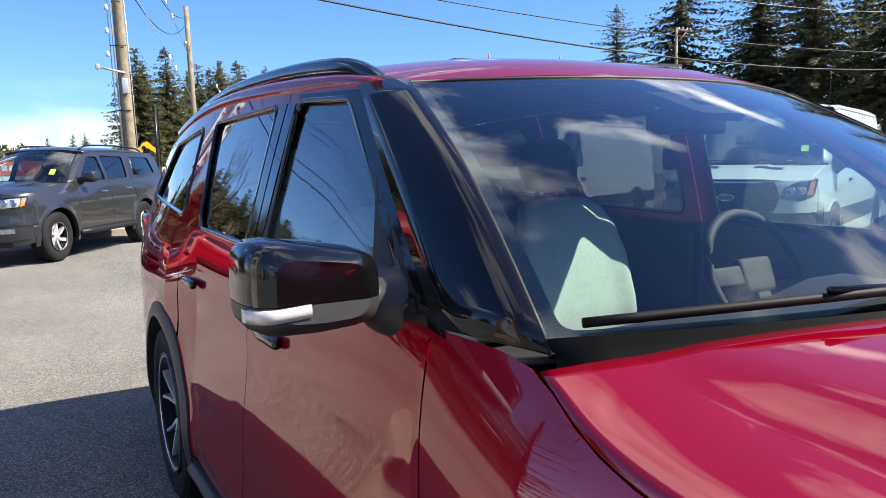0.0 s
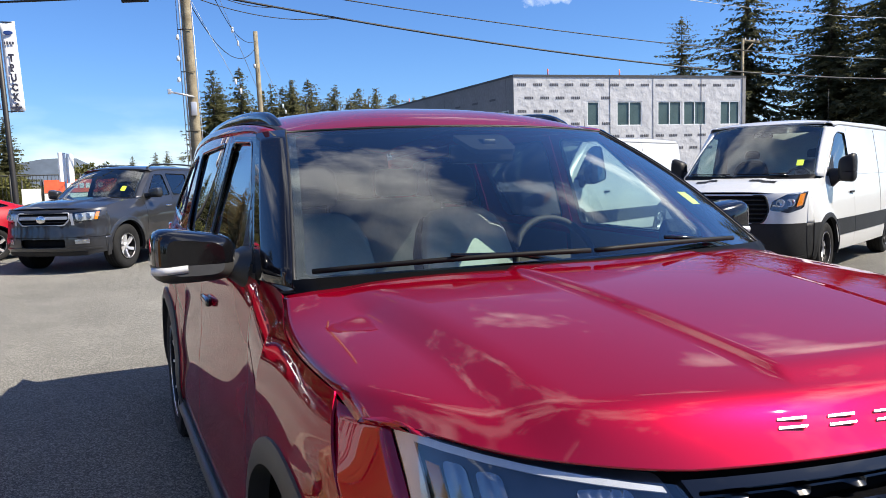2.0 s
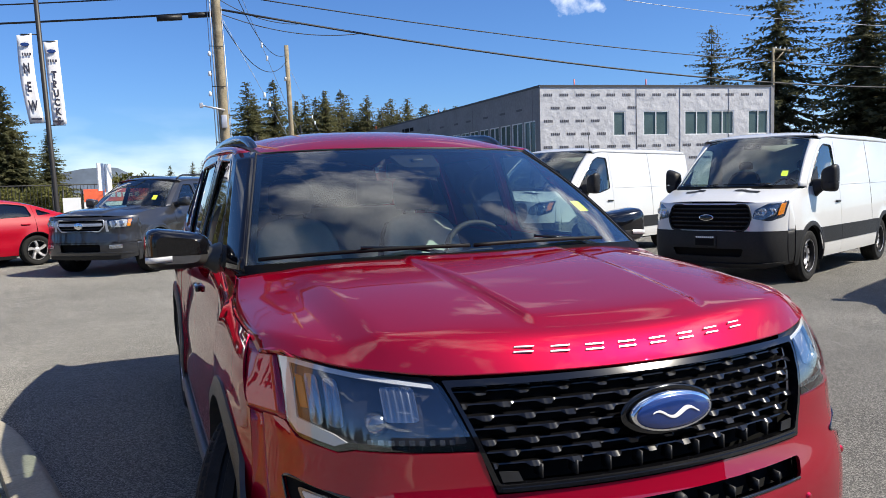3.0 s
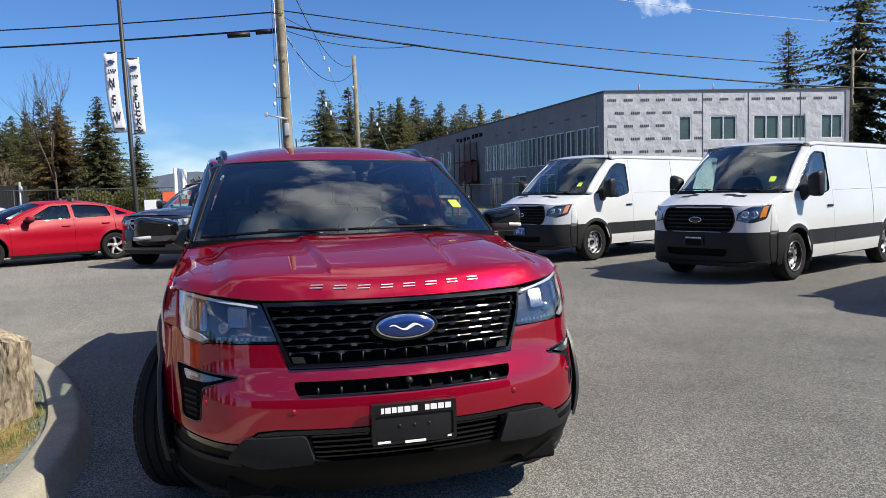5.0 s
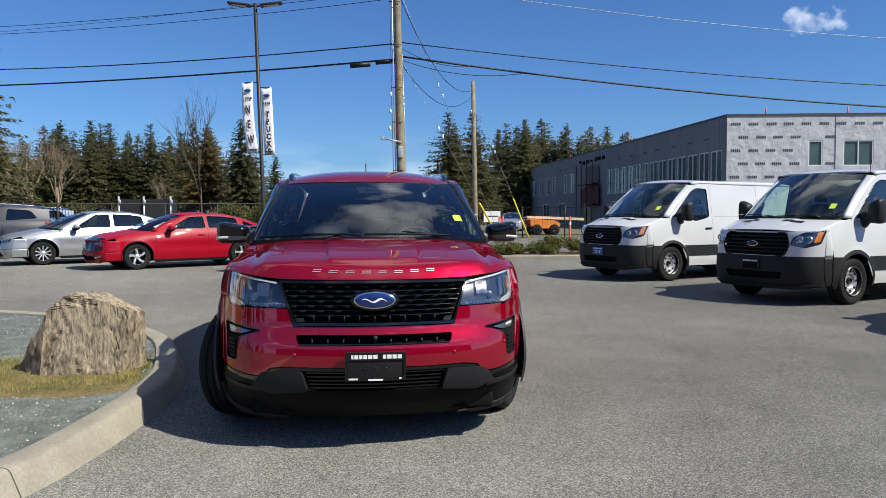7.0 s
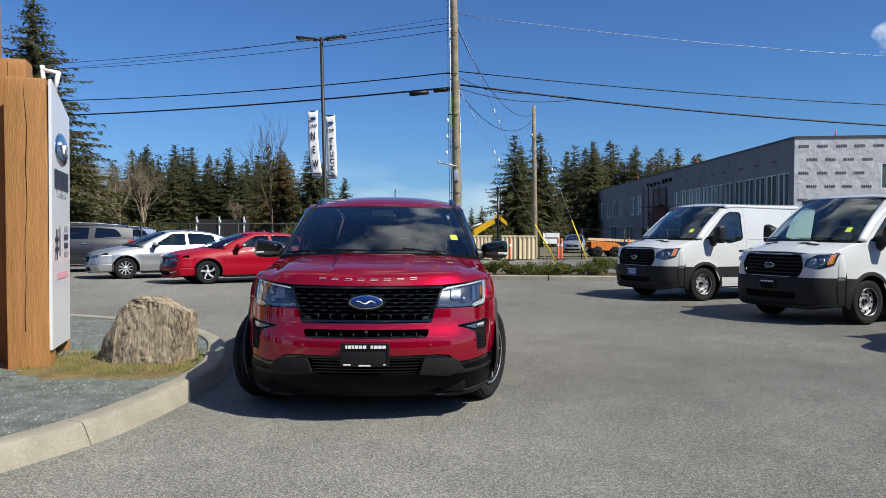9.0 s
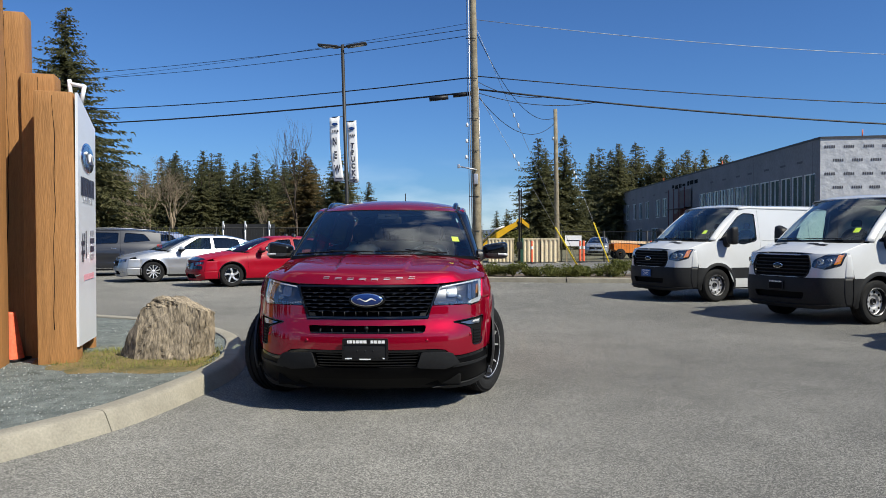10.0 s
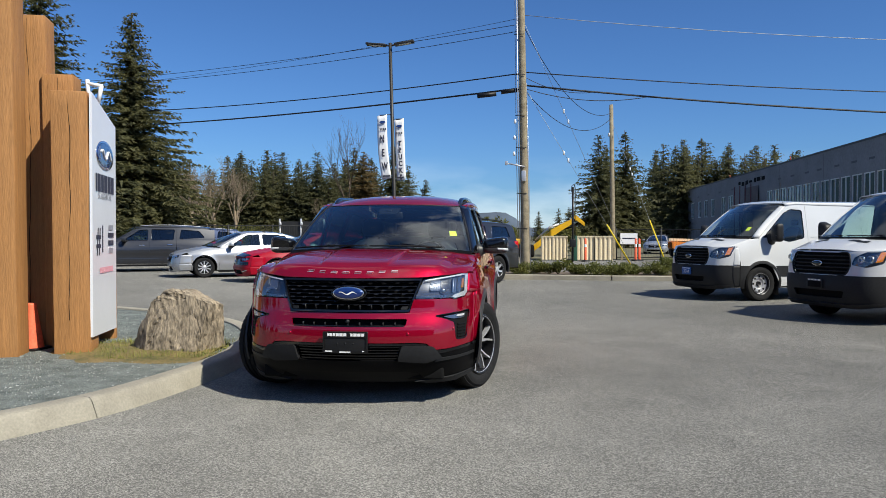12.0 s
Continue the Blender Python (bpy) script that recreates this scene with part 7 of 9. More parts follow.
# the boulder: a rough block split from a few planes, then weathered
bm = bmesh.new()
rg = random.Random(4)
corners = [(-0.47, -0.16, 0), (-0.16, -0.38, 0), (0.36, -0.28, 0), (0.48, 0.0, 0), (0.42, 0.24, 0), (0.0, 0.36, 0), (-0.44, 0.22, 0),
           (-0.155, -0.27, 0.53), (-0.30, 0.02, 0.38), (0.0, -0.22, 0.665), (0.10, -0.14, 0.675), (0.30, -0.20, 0.585), (0.455, -0.16, 0.515), (0.47, 0.12, 0.49), (0.12, 0.20, 0.63), (-0.14, 0.14, 0.56)]
for c in corners:
    bm.verts.new(c)
bmesh.ops.convex_hull(bm, input=bm.verts[:])
bmesh.ops.delete(bm, geom=[v for v in bm.verts if not v.link_faces], context="VERTS")
bmesh.ops.triangulate(bm, faces=bm.faces[:])
bmesh.ops.subdivide_edges(bm, edges=bm.edges[:], cuts=4, use_grid_fill=True)
bmesh.ops.subdivide_edges(bm, edges=bm.edges[:], cuts=3, use_grid_fill=True)
bm.normal_update()
for v in bm.verts:
    q = v.co.copy()
    fiss = abs(noise.noise((q.x * 13 + q.z * 4, q.y * 13, q.z * 5)))
    step = round(3.2 * noise.noise((q.x * 6, q.y * 6 + 4, q.z * 4.5))) / 3.2
    k = 0.022 * step + noise.fractal(q * 11, 0.9, 2.1, 4) * 0.009 - 0.016 * max(0, 0.12 - fiss) / 0.12 + noise.noise(q * 55) * 0.004
    v.co = q + v.normal * k
rock = tagged(finish(bm, "boulder", M_ROCK, sharp=28), "brown weathered boulder with fissures on the gravel bed", "rock")
rock.matrix_world = pose(-2.34, 1.05, 0.10, 0, 0, -6)

# ---- the timber sign ----
M_TIMBER = material("stained_timber", (0.36, 0.17, 0.055), 0.7, vary=0.22, scale=2.5, fine=18, bump=0.3, bump_scale=14)
streaked(M_TIMBER, (9, 9, 0.7))
M_SIGN = material("white_sign_panel", (0.74, 0.75, 0.78), 0.35, vary=0.03, coat=0.3)
M_CONE = material("orange_cone", (0.85, 0.14, 0.06), 0.6, vary=0.2, scale=10)


SIGN_TURN = 18.5


def timber_post(x, y, w, d, h):
    """A post whose front right corner stands at (x, y), turned with the sign."""
    bm = box_bm(-w, 0, 0, d, 0.0, h - 0.06, 0.018, seg=2)
    bmesh.ops.subdivide_edges(bm, edges=[e for e in bm.edges if e.calc_length() > 1], cuts=24)
    for v in bm.verts:
        k = 0.006 * noise.noise((v.co.x * 3 + x, v.co.y * 3, v.co.z * 1.3))
        v.co.x += k
        v.co.y += k * 0.8
    ob = tagged(finish(bm, "timber_post", M_TIMBER, sharp=35), "thick honey-brown squared timber post of the sign", "post", "sign posts")
    ob.matrix_world = pose(x, y, 0.06, 0, -0.5, SIGN_TURN)
    cr = tube_bm([(-w * 0.52 + 0.012 * math.sin(z * 2.3 + x) + 0.006 * math.sin(z * 9), 0.0, z) for z in np.linspace(0.4, h - 0.1, 40)], 0.0035, 4)
    part("crack", cr, M_DARK, ob)
    return ob


timber_post(-3.075, 0.63, 0.35, 0.36, 2.79)
timber_post(-3.46, 1.02, 0.32, 0.3, 3.05)
timber_post(-3.75, 0.98, 0.34, 0.34, 3.68)
timber_post(-3.64, 0.30, 0.50, 0.36, 4.6)
timber_post(-3.425, 1.70, 0.18, 0.12, 2.60)

sign = thing("sign", pose(0, 0, 0), "tall white dealer sign between timber posts", "sign")
a, b = Vector((-3.078, 0.64, 0)), Vector((-3.41, 1.66, 0))
u = (b - a).normalized()
nrm = Vector((u.y, -u.x, 0))
L = (b - a).length
bm = bmesh.new()
prof = [(0, 0.28), (L, 0.25), (L, 2.57), (0, 2.785)]
front = [bm.verts.new(a + u * s + Vector((0, 0, z)) + nrm * 0.02) for s, z in prof]
back = [bm.verts.new(a + u * s + Vector((0, 0, z)) - nrm * 0.006) for s, z in prof]
bm.faces.new(front)
bm.faces.new(back[::-1])
for i in range(4):
    j = (i + 1) % 4
    bm.faces.new((front[i], back[i], back[j], front[j]))
bmesh.ops.recalc_face_normals(bm, faces=bm.faces[:])
panel = part("panel", bm, M_SIGN, sign, smooth=False)


def sign_m(s, z, lift=0.024):
    p = a + u * (s * L) + nrm * lift
    return Matrix(((u.x, 0, nrm.x, p.x), (u.y, 0, nrm.y, p.y), (0, 1, 0, z), (0, 0, 0, 1)))


part("emblem", oval_bm(0.385, 0.155, 0.006), M_CHROME, panel).matrix_local = sign_m(0.50, 2.19, 0.022)
part("emblem_field", oval_bm(0.36, 0.137, 0.010), M_EMBLEM, panel).matrix_local = sign_m(0.50, 2.19, 0.022)
part("emblem_band", tube_bm([(-0.22 + 0.44 * i / 24, 0.045 * math.sin(i * 0.42 + 0.5), 0.018) for i in range(25)], 0.013, 6), M_INK, panel).matrix_local = sign_m(0.50, 2.19, 0.022)
bars("bars", [0.05, 0.12, 0.11, 0.13, 0.13, 0.12], 0.19, sign_m(0.5, 1.88), M_DINK, panel, 0.16)
lettering("SUPERSTORE", 0.11, sign_m(0.5, 1.745), M_SATIN, panel, squash=0.95)
lettering("#1", 0.40, sign_m(0.30, 1.27), M_DINK, panel, squash=0.8, bold=0.006)
for i, w in enumerate((0.2, 0.26, 0.24, 0.2)):
    bars("bars", [w], 0.055, sign_m(0.74, 1.41 - 0.085 * i), M_DINK if i in (1, 2) else M_SATIN, panel)
bars("bars", [0.09] * 6, 0.06, sign_m(0.54, 0.95), M_PINK, panel, 0.2)
for k, pts in enumerate((((-3.34, 1.06, 2.74), (-3.36, 1.06, 3.0)), ((-3.37, 1.06, 2.96), (-3.20, 1.08, 2.93)), ((-3.21, 1.08, 2.94), (-3.25, 1.08, 2.74)))):
    part("bracket", tube_bm(pts, 0.022, 6), M_INK, sign)

cone = thing("traffic_cone", pose(-3.84, 0.79, 0.118), "faded orange traffic cone between the sign posts", "cone")
part("cone_body", lathe_bm([(0.125, 0.02), (0.05, 0.47), (0.045, 0.49), (0.0, 0.49)], 24), M_CONE, cone)
part("base", box_bm(-0.14, 0.14, -0.14, 0.14, 0.0, 0.025, 0.006), M_BLACK, cone)

# ---- planted strip at the lot's edge ----
def kerb_run(pts, name, label):
    ob = thing(name, pose(0, 0, 0), label, "kerb", kind="structure")
    for p, q in zip(pts, pts[1:]):
        p, q = Vector((*p, 0)), Vector((*q, 0))
        d = (q - p)
        n = max(1, int(d.length / 2.4))
        for k in range(n):
            s, e = p + d * (k / n) + d.normalized() * 0.004, p + d * ((k + 1) / n) - d.normalized() * 0.004
            w = Vector((-d.y, d.x, 0)).normalized() * 0.15
            bm = loft_bm([[s, s + Vector((0, 0, 0.13)), s + w * 0.2 + Vector((0, 0, 0.15)), s + w + Vector((0, 0, 0.15)), s + w], [e, e + Vector((0, 0, 0.13)), e + w * 0.2 + Vector((0, 0, 0.15)), e + w + Vector((0, 0, 0.15)), e + w]])
            finish(bm, "kerb_stone", M_KERB, ob, sharp=30)
    return ob


kerb_run([(-1.0, 16.3), (1.5, 16.45), (3.8, 16.2)], "kerb_edge", "concrete kerb of the planted strip")
kerb_run([(3.83, 16.2), (6.5, 16.05), (14.0, 16.0), (26, 15.8)], "kerb_edge", "concrete kerb of the planted strip")
bm = bmesh.new()
vs = [bm.verts.new(p) for p in ((-1, 16.5, 0.12), (26, 16.1, 0.12), (26, 19.4, 0.12), (-1, 19.4, 0.12))]
bm.faces.new(vs)
tagged(finish(bm, "planting_bed", M_SOIL, smooth=False), "brown planting strip behind the kerb", "bed", kind="structure")


def leaf_cloud(centres, n, size, seed, flat=0.75):
    """Many small leaves scattered round clump centres (x, y, z, radius)."""
    rg = random.Random(seed)
    vv, ff = [], []
    for _ in range(n):
        cx, cy, cz, r = centres[rg.randrange(len(centres))]
        d = Vector((rg.gauss(0, 1), rg.gauss(0, 1), rg.gauss(0, 1))).normalized() * r * rg.random() ** 0.4
        p = Vector((cx + d.x, cy + d.y, cz + d.z * flat))
        a = Vector((rg.gauss(0, 1), rg.gauss(0, 1), rg.gauss(0, 1))).normalized()
        b = a.cross(Vector((rg.gauss(0, 1), rg.gauss(0, 1), rg.gauss(0, 1)))).normalized()
        s = size * rg.uniform(0.6, 1.4)
        b0 = len(vv)
        vv += [p - a * s, p + b * s * 0.45, p + a * s, p - b * s * 0.45]
        ff.append((b0, b0 + 1, b0 + 2, b0 + 3))
    me = bpy.data.meshes.new("leaves")
    me.from_pydata(vv, [], ff)
    return me


rg = random.Random(3)
for v in range(14):
    x = 1.0 + v * 0.62 + rg.uniform(-0.1, 0.1) + (4.2 if v > 10 else 0)
    y = 17.4 + rg.uniform(-0.4, 0.5)
    h = rg.uniform(0.28, 0.46) * (1.55 if v in (8, 9, 10) else 1)
    sh = thing("shrub", pose(x, y, 0.12), "low green-brown evergreen shrub in the planted strip", "shrub", "shrubs in the strip")
    cs = [(rg.uniform(-0.32, 0.32), rg.uniform(-0.3, 0.3), h * rg.uniform(0.3, 0.75), rg.uniform(0.14, 0.28)) for _ in range(9)]
    me = leaf_cloud(cs, 1700, 0.037, v)
    me.materials.append(M_SHRUB)
    ob = new("foliage", me)
    ob.parent = sh
    bm = bmesh.new()
    for k in range(6):
        an = k * 1.05
        tube_bm([(0, 0, -0.02), (0.2 * math.cos(an), 0.2 * math.sin(an), h * 0.7)], 0.008, 5, bm, 0.003)
    part("stems", bm, M_SOIL, sh)

# ---- poles, wires, lamp ----
M_POLE = material("weathered_pole", (0.22, 0.175, 0.11), 0.85, vary=0.3, scale=5, fine=30, bump=0.4, bump_scale=25, tint=(0.33, 0.28, 0.19))
M_LAMPPOST = material("dark_bronze_steel", (0.03, 0.028, 0.026), 0.5, 0.3)
M_CABLE = material("black_cable", (0.012, 0.012, 0.013), 0.6)
M_STEELWIRE = material("bright_wire", (0.30, 0.31, 0.33), 0.5, 0.5)
M_GUARD = material("yellow_guard", (0.75, 0.55, 0.02), 0.5)
M_BANNER = material("banner_cloth", (0.75, 0.75, 0.76), 0.8, vary=0.04)

POLE = Vector((1.26, 21.87, 0))
LEAN = -1.2
pole = thing("utility_pole", pose(POLE.x, POLE.y, 0, 0, LEAN), "tall weathered wooden utility pole with conduits", "utility pole")
part("shaft", lathe_bm([(0.165, 0), (0.15, 4), (0.13, 9), (0.115, 13), (0.0, 13.05)], 20), M_POLE, pole)
for dx, dy, r, h in ((-0.19, -0.05, 0.022, 12), (-0.27, 0.02, 0.012, 12), (0.18, -0.06, 0.010, 7)):
    part("conduit", tube_bm([(dx, dy, 0.0), (dx, dy, h / 2), (dx * 0.8, dy, h)], r, 8), M_SATIN, pole)
for z in (1.6, 2.9, 4.6, 5.8, 7.3, 8.8):
    part("strap", box_bm(-0.29, 0.10, -0.175, -0.162, z, z + 0.025), M_CLAD, pole)
part("step_arm", tube_bm([(0.02, -0.17, 3.90), (-0.62, -0.17, 4.04)], 0.03, 6), M_SATIN, pole)
part("arm_bracket", box_bm(-0.70, -0.60, -0.22, -0.12, 3.98, 4.12, 0.01), M_SATIN, pole)
part("meter_box", box_bm(-0.10, 0.06, -0.28, -0.15, 3.35, 3.75, 0.02), M_SATIN, pole)
for k, (x, z) in enumerate(((-0.45, 6.78), (-1.35, 6.66))):
    part("splice_case", tube_bm([(x - 0.36, 0.1, z - 0.03), (x + 0.36, 0.1, z + 0.03)], 0.085, 10), M_BLACK, pole)
for z, x in ((5.0, -0.33), (5.6, -0.3), (4.4, -0.36)):
    part("insulator", lathe_bm([(0.0, z - 0.08), (0.04, z - 0.07), (0.05, z), (0.03, z + 0.07), (0.0, z + 0.08)], 10), M_INK, pole).location = (x, -0.1, 0)

POLE2 = Vector((6.16, 37.5, 0))
pole2 = thing("utility_pole", pose(POLE2.x, POLE2.y, 0, 0, -1.0), "shorter grey wooden service pole", "utility pole")
part("shaft", lathe_bm([(0.15, 0), (0.13, 4.5), (0.11, 8.82), (0.0, 8.84)], 16), M_POLE, pole2)
part("insulator", lathe_bm([(0.0, 7.0), (0.06, 7.02), (0.06, 7.2), (0.0, 7.22)], 10), M_SATIN, pole2).location = (-0.15, -0.05, 0)


def cable(name, p, q, sag, r, mat, label, n=28):
    p, q = Vector(p), Vector(q)
    pts = [p.lerp(q, k / n) - Vector((0, 0, 4 * sag * (k / n) * (1 - k / n))) for k in range(n + 1)]
    return tagged(finish(tube_bm(pts, r, 5), name, mat), label, "cable", "overhead lines")


def off(th, d, z):
    return (POLE.x + d * math.cos(radians(th)), POLE.y + d * math.sin(radians(th)), z)




def on_pole(z):
    return (POLE.x + z * math.tan(radians(LEAN)), POLE.y, z)


cable("overhead_cable", on_pole(6.95), off(5.9, 60, 7.69), 1.69, 0.035, M_CABLE, "thick black overhead cable")
cable("overhead_cable", on_pole(7.44), off(2.2, 60, 8.17), 1.56, 0.020, M_CABLE, "thin black overhead cable")
cable("overhead_cable", on_pole(9.56), off(5.9, 60, 11.6), 1.99, 0.012, M_STEELWIRE, "bright bare overhead wire")
cable("overhead_cable", on_pole(6.85), off(150.1, 60, 10.73), 0.90, 0.035, M_CABLE, "thick black overhead cable")
cable("overhead_cable", on_pole(7.40), off(151.4, 60, 12.62), 1.31, 0.024, M_CABLE, "black sagging overhead cable")
cable("overhead_cable", on_pole(8.98), off(152.1, 60, 14.46), 1.46, 0.012, M_CABLE, "thin dark overhead wire")
cable("overhead_cable", on_pole(9.23), off(154.7, 60, 13.37), 1.15, 0.012, M_CABLE, "thin dark overhead wire")
cable("overhead_cable", on_pole(9.45), off(154.7, 60, 12.6), 1.3, 0.008, M_CABLE, "thin dark overhead wire")
P2_ = (POLE2.x - 0.15, POLE2.y)
cable("service_cable", on_pole(6.85), (*P2_, 8.05), 1.1, 0.014, M_CABLE, "drooping service cable to the second pole")
cable("service_cable", on_pole(9.3), (*P2_, 8.35), 1.25, 0.014, M_CABLE, "drooping service cable to the second pole")
cable("service_cable", on_pole(6.85), (POLE.x + 4.6, POLE.y + 0.47, 6.53), 0.30, 0.014, M_CABLE, "slack loop of cable")
cable("service_cable", on_pole(7.3), (POLE.x + 2.6, POLE.y + 0.27, 6.70), 0.25, 0.012, M_CABLE, "slack loop of cable")
for (px, py, pz), (gx_, gy_), guarded in ((on_pole(7.0), (5.87, 27.4), True), ((POLE2.x, POLE2.y, 7.6), (8.29, 32.9), True), (on_pole(9.5), (5.95, 27.6), False)):
    top, foot = Vector((px, py, pz)), Vector((gx_, gy_, 0.0))
    g = thing("guy_wire", Matrix.Translation(foot), "steel guy wire with a yellow guard" if guarded else "bare steel guy wire of the pole", "guy wire")
    part("wire", tube_bm([(0, 0, 0), top - foot], 0.008, 5), M_STEELWIRE, g)
    if guarded:
        part("guard", tube_bm([(top - foot).normalized() * 0.1, (top - foot).normalized() * 2.6], 0.035, 8), M_GUARD, g)
    for d in (0.62, 0.66):
        ins = part("insulator", lathe_bm([(0.0, -0.09), (0.03, -0.08), (0.04, 0.0), (0.03, 0.08), (0.0, 0.09)], 10), M_INK, g)
        ins.matrix_local = Matrix.Translation((top - foot) * d)

lamp = thing("street_lamp", pose(-3.42, 20.5, 0, 0, -1.6), "dark two-headed lot lamp with two hanging banners", "street lamp")
part("base", lathe_bm([(0.28, 0), (0.28, 0.5), (0.26, 0.55), (0.0, 0.55)], 20), M_KERB, lamp)
part("shaft", lathe_bm([(0.068, 0.5), (0.060, 8.3), (0.0, 8.32)], 14), M_LAMPPOST, lamp)
for sx in (-1, 1):
    bm = box_bm(-0.36, 0.36, -0.16, 0.16, -0.035, 0.035, 0.02)
    hd = part("lamp_head", bm, M_LAMPPOST, lamp)
    hd.matrix_local = Matrix.Translation((sx * 0.52, 0, 8.27)) @ Matrix.Rotation(radians(-sx * 7), 4, "Y")
    part("lens", box_bm(-0.25, 0.25, -0.12, 0.12, -0.045, -0.034), M_LAMPIN, hd)
    part("lamp_arm", tube_bm([(0, 0, 8.2), (sx * 0.2, 0, 8.24)], 0.035, 6), M_LAMPPOST, lamp)
for sx, zt_, zb_, word in ((-1, 5.72, 3.4, "NEW"), (1, 5.55, 3.33, "TRUCKS")):
    x0, x1 = (0.08, 0.42) if sx > 0 else (-0.44, -0.08)
    rows = []
    for k in range(13):
        z = zt_ + (zb_ - zt_) * k / 12
        lean = (-0.06 if sx < 0 else 0.0) * math.sin(math.pi * k / 12) + (0.10 * k / 12 - 0.1 if sx < 0 else 0.03 * k / 12)
        rows.append([(x0 + lean + (x1 - x0) * j / 4, 0.014 * math.sin(k * 0.7 + j), z + (0.05 * (j / 4 - 0.5))) for j in range(5)])
    bn = part("banner", loft_bm(rows), M_BANNER, lamp, "white vertical banner with dark letters", thick=0.004)
    pm = Matrix.Rotation(radians(90), 4, "X")
    xm = (x0 + x1) / 2
    n = len(word)
    for k, ch in enumerate(word):
        z = zt_ - 0.90 - (1.22 if n > 3 else 0.98) * k / (n - 1)
        f = (zt_ - z) / (zt_ - zb_)
        lean = (-0.06 if sx < 0 else 0.0) * math.sin(math.pi * f) + (0.10 * f - 0.1 if sx < 0 else 0.03 * f)
        lettering(ch, 0.25 if n > 3 else 0.37, Matrix.Translation((xm + lean, -0.045, z)) @ pm, M_DINK, bn, squash=0.75 if n > 3 else 0.55, bold=0.014)
    part("emblem", oval_bm(0.11, 0.05, 0.004), M_EMBLEM, bn).matrix_local = Matrix.Translation((xm - (0.1 if sx < 0 else 0), -0.04, zt_ - 0.27)) @ pm
    bars("bars", [0.03, 0.04, 0.04, 0.05], 0.07, Matrix.Translation((xm - (0.08 if sx < 0 else 0), -0.042, zt_ - 0.52)) @ pm, M_DINK, bn, 0.3)
    bars("bars", [0.26], 0.05, Matrix.Translation((xm, -0.042, zb_ + 0.1)) @ pm, M_DINK, bn)
    for z in (zt_, zb_):
        part("banner_arm", tube_bm([(0, 0, z), (x1 if sx > 0 else x0, 0, z)], 0.014, 6), M_LAMPPOST, lamp)

# a far power pole with a cross arm in front of the right-hand trees
fp = thing("utility_pole", pose(49.8, 48.8, 0), "far grey pole with a cross arm", "utility pole")
part("shaft", lathe_bm([(0.16, 0), (0.12, 12.4), (0.0, 12.42)], 10), M_POLE, fp)
part("cross_arm", box_bm(-0.1, 1.9, -0.06, 0.06, 12.1, 12.3), M_POLE, fp)
part("brace", tube_bm([(0, 0, 11.0), (1.2, 0, 12.1)], 0.05, 5), M_POLE, fp)
for x in (0.3, 0.8, 1.3, 1.7):
    part("insulator", lathe_bm([(0.06, 12.3), (0.07, 12.4), (0.0, 12.5)], 8), M_INK, fp).location = (x, 0, 0)

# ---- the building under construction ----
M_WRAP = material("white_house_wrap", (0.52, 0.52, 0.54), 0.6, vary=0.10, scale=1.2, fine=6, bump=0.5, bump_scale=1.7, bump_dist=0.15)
# a darker grey for every wall but the front
M_WRAPG = material("grey_wall", (0.20, 0.20, 0.215), 0.8, vary=0.15, scale=0.6, fine=5)
M_PANE = material("dark_window_pane", (0.075, 0.115, 0.115), 0.1, vary=0.3, scale=0.6, spec=0.35)
M_WFRAME = material("pale_window_frame", (0.68, 0.70, 0.71), 0.5)
M_PARAPET = material("parapet_flashing", (0.05, 0.05, 0.055), 0.6)
M_LOGO = material("grey_print", (0.09, 0.09, 0.105), 0.7)
M_REDPANEL = material("dark_red_panel", (0.10, 0.02, 0.02), 0.7)
M_TARP = material("brown_grey_tarpaulin", (0.11, 0.085, 0.085), 0.7, vary=0.3, scale=1.5, fine=8)

BA, BB, BC = Vector((23.45, 42.35, 0)), Vector((40.7, 39.5, 0)), Vector((23.3, 101.6, 0))
BH = 7.7
bld = thing("building", pose(0, 0, 0), "two-storey building under construction in white house wrap", "building")


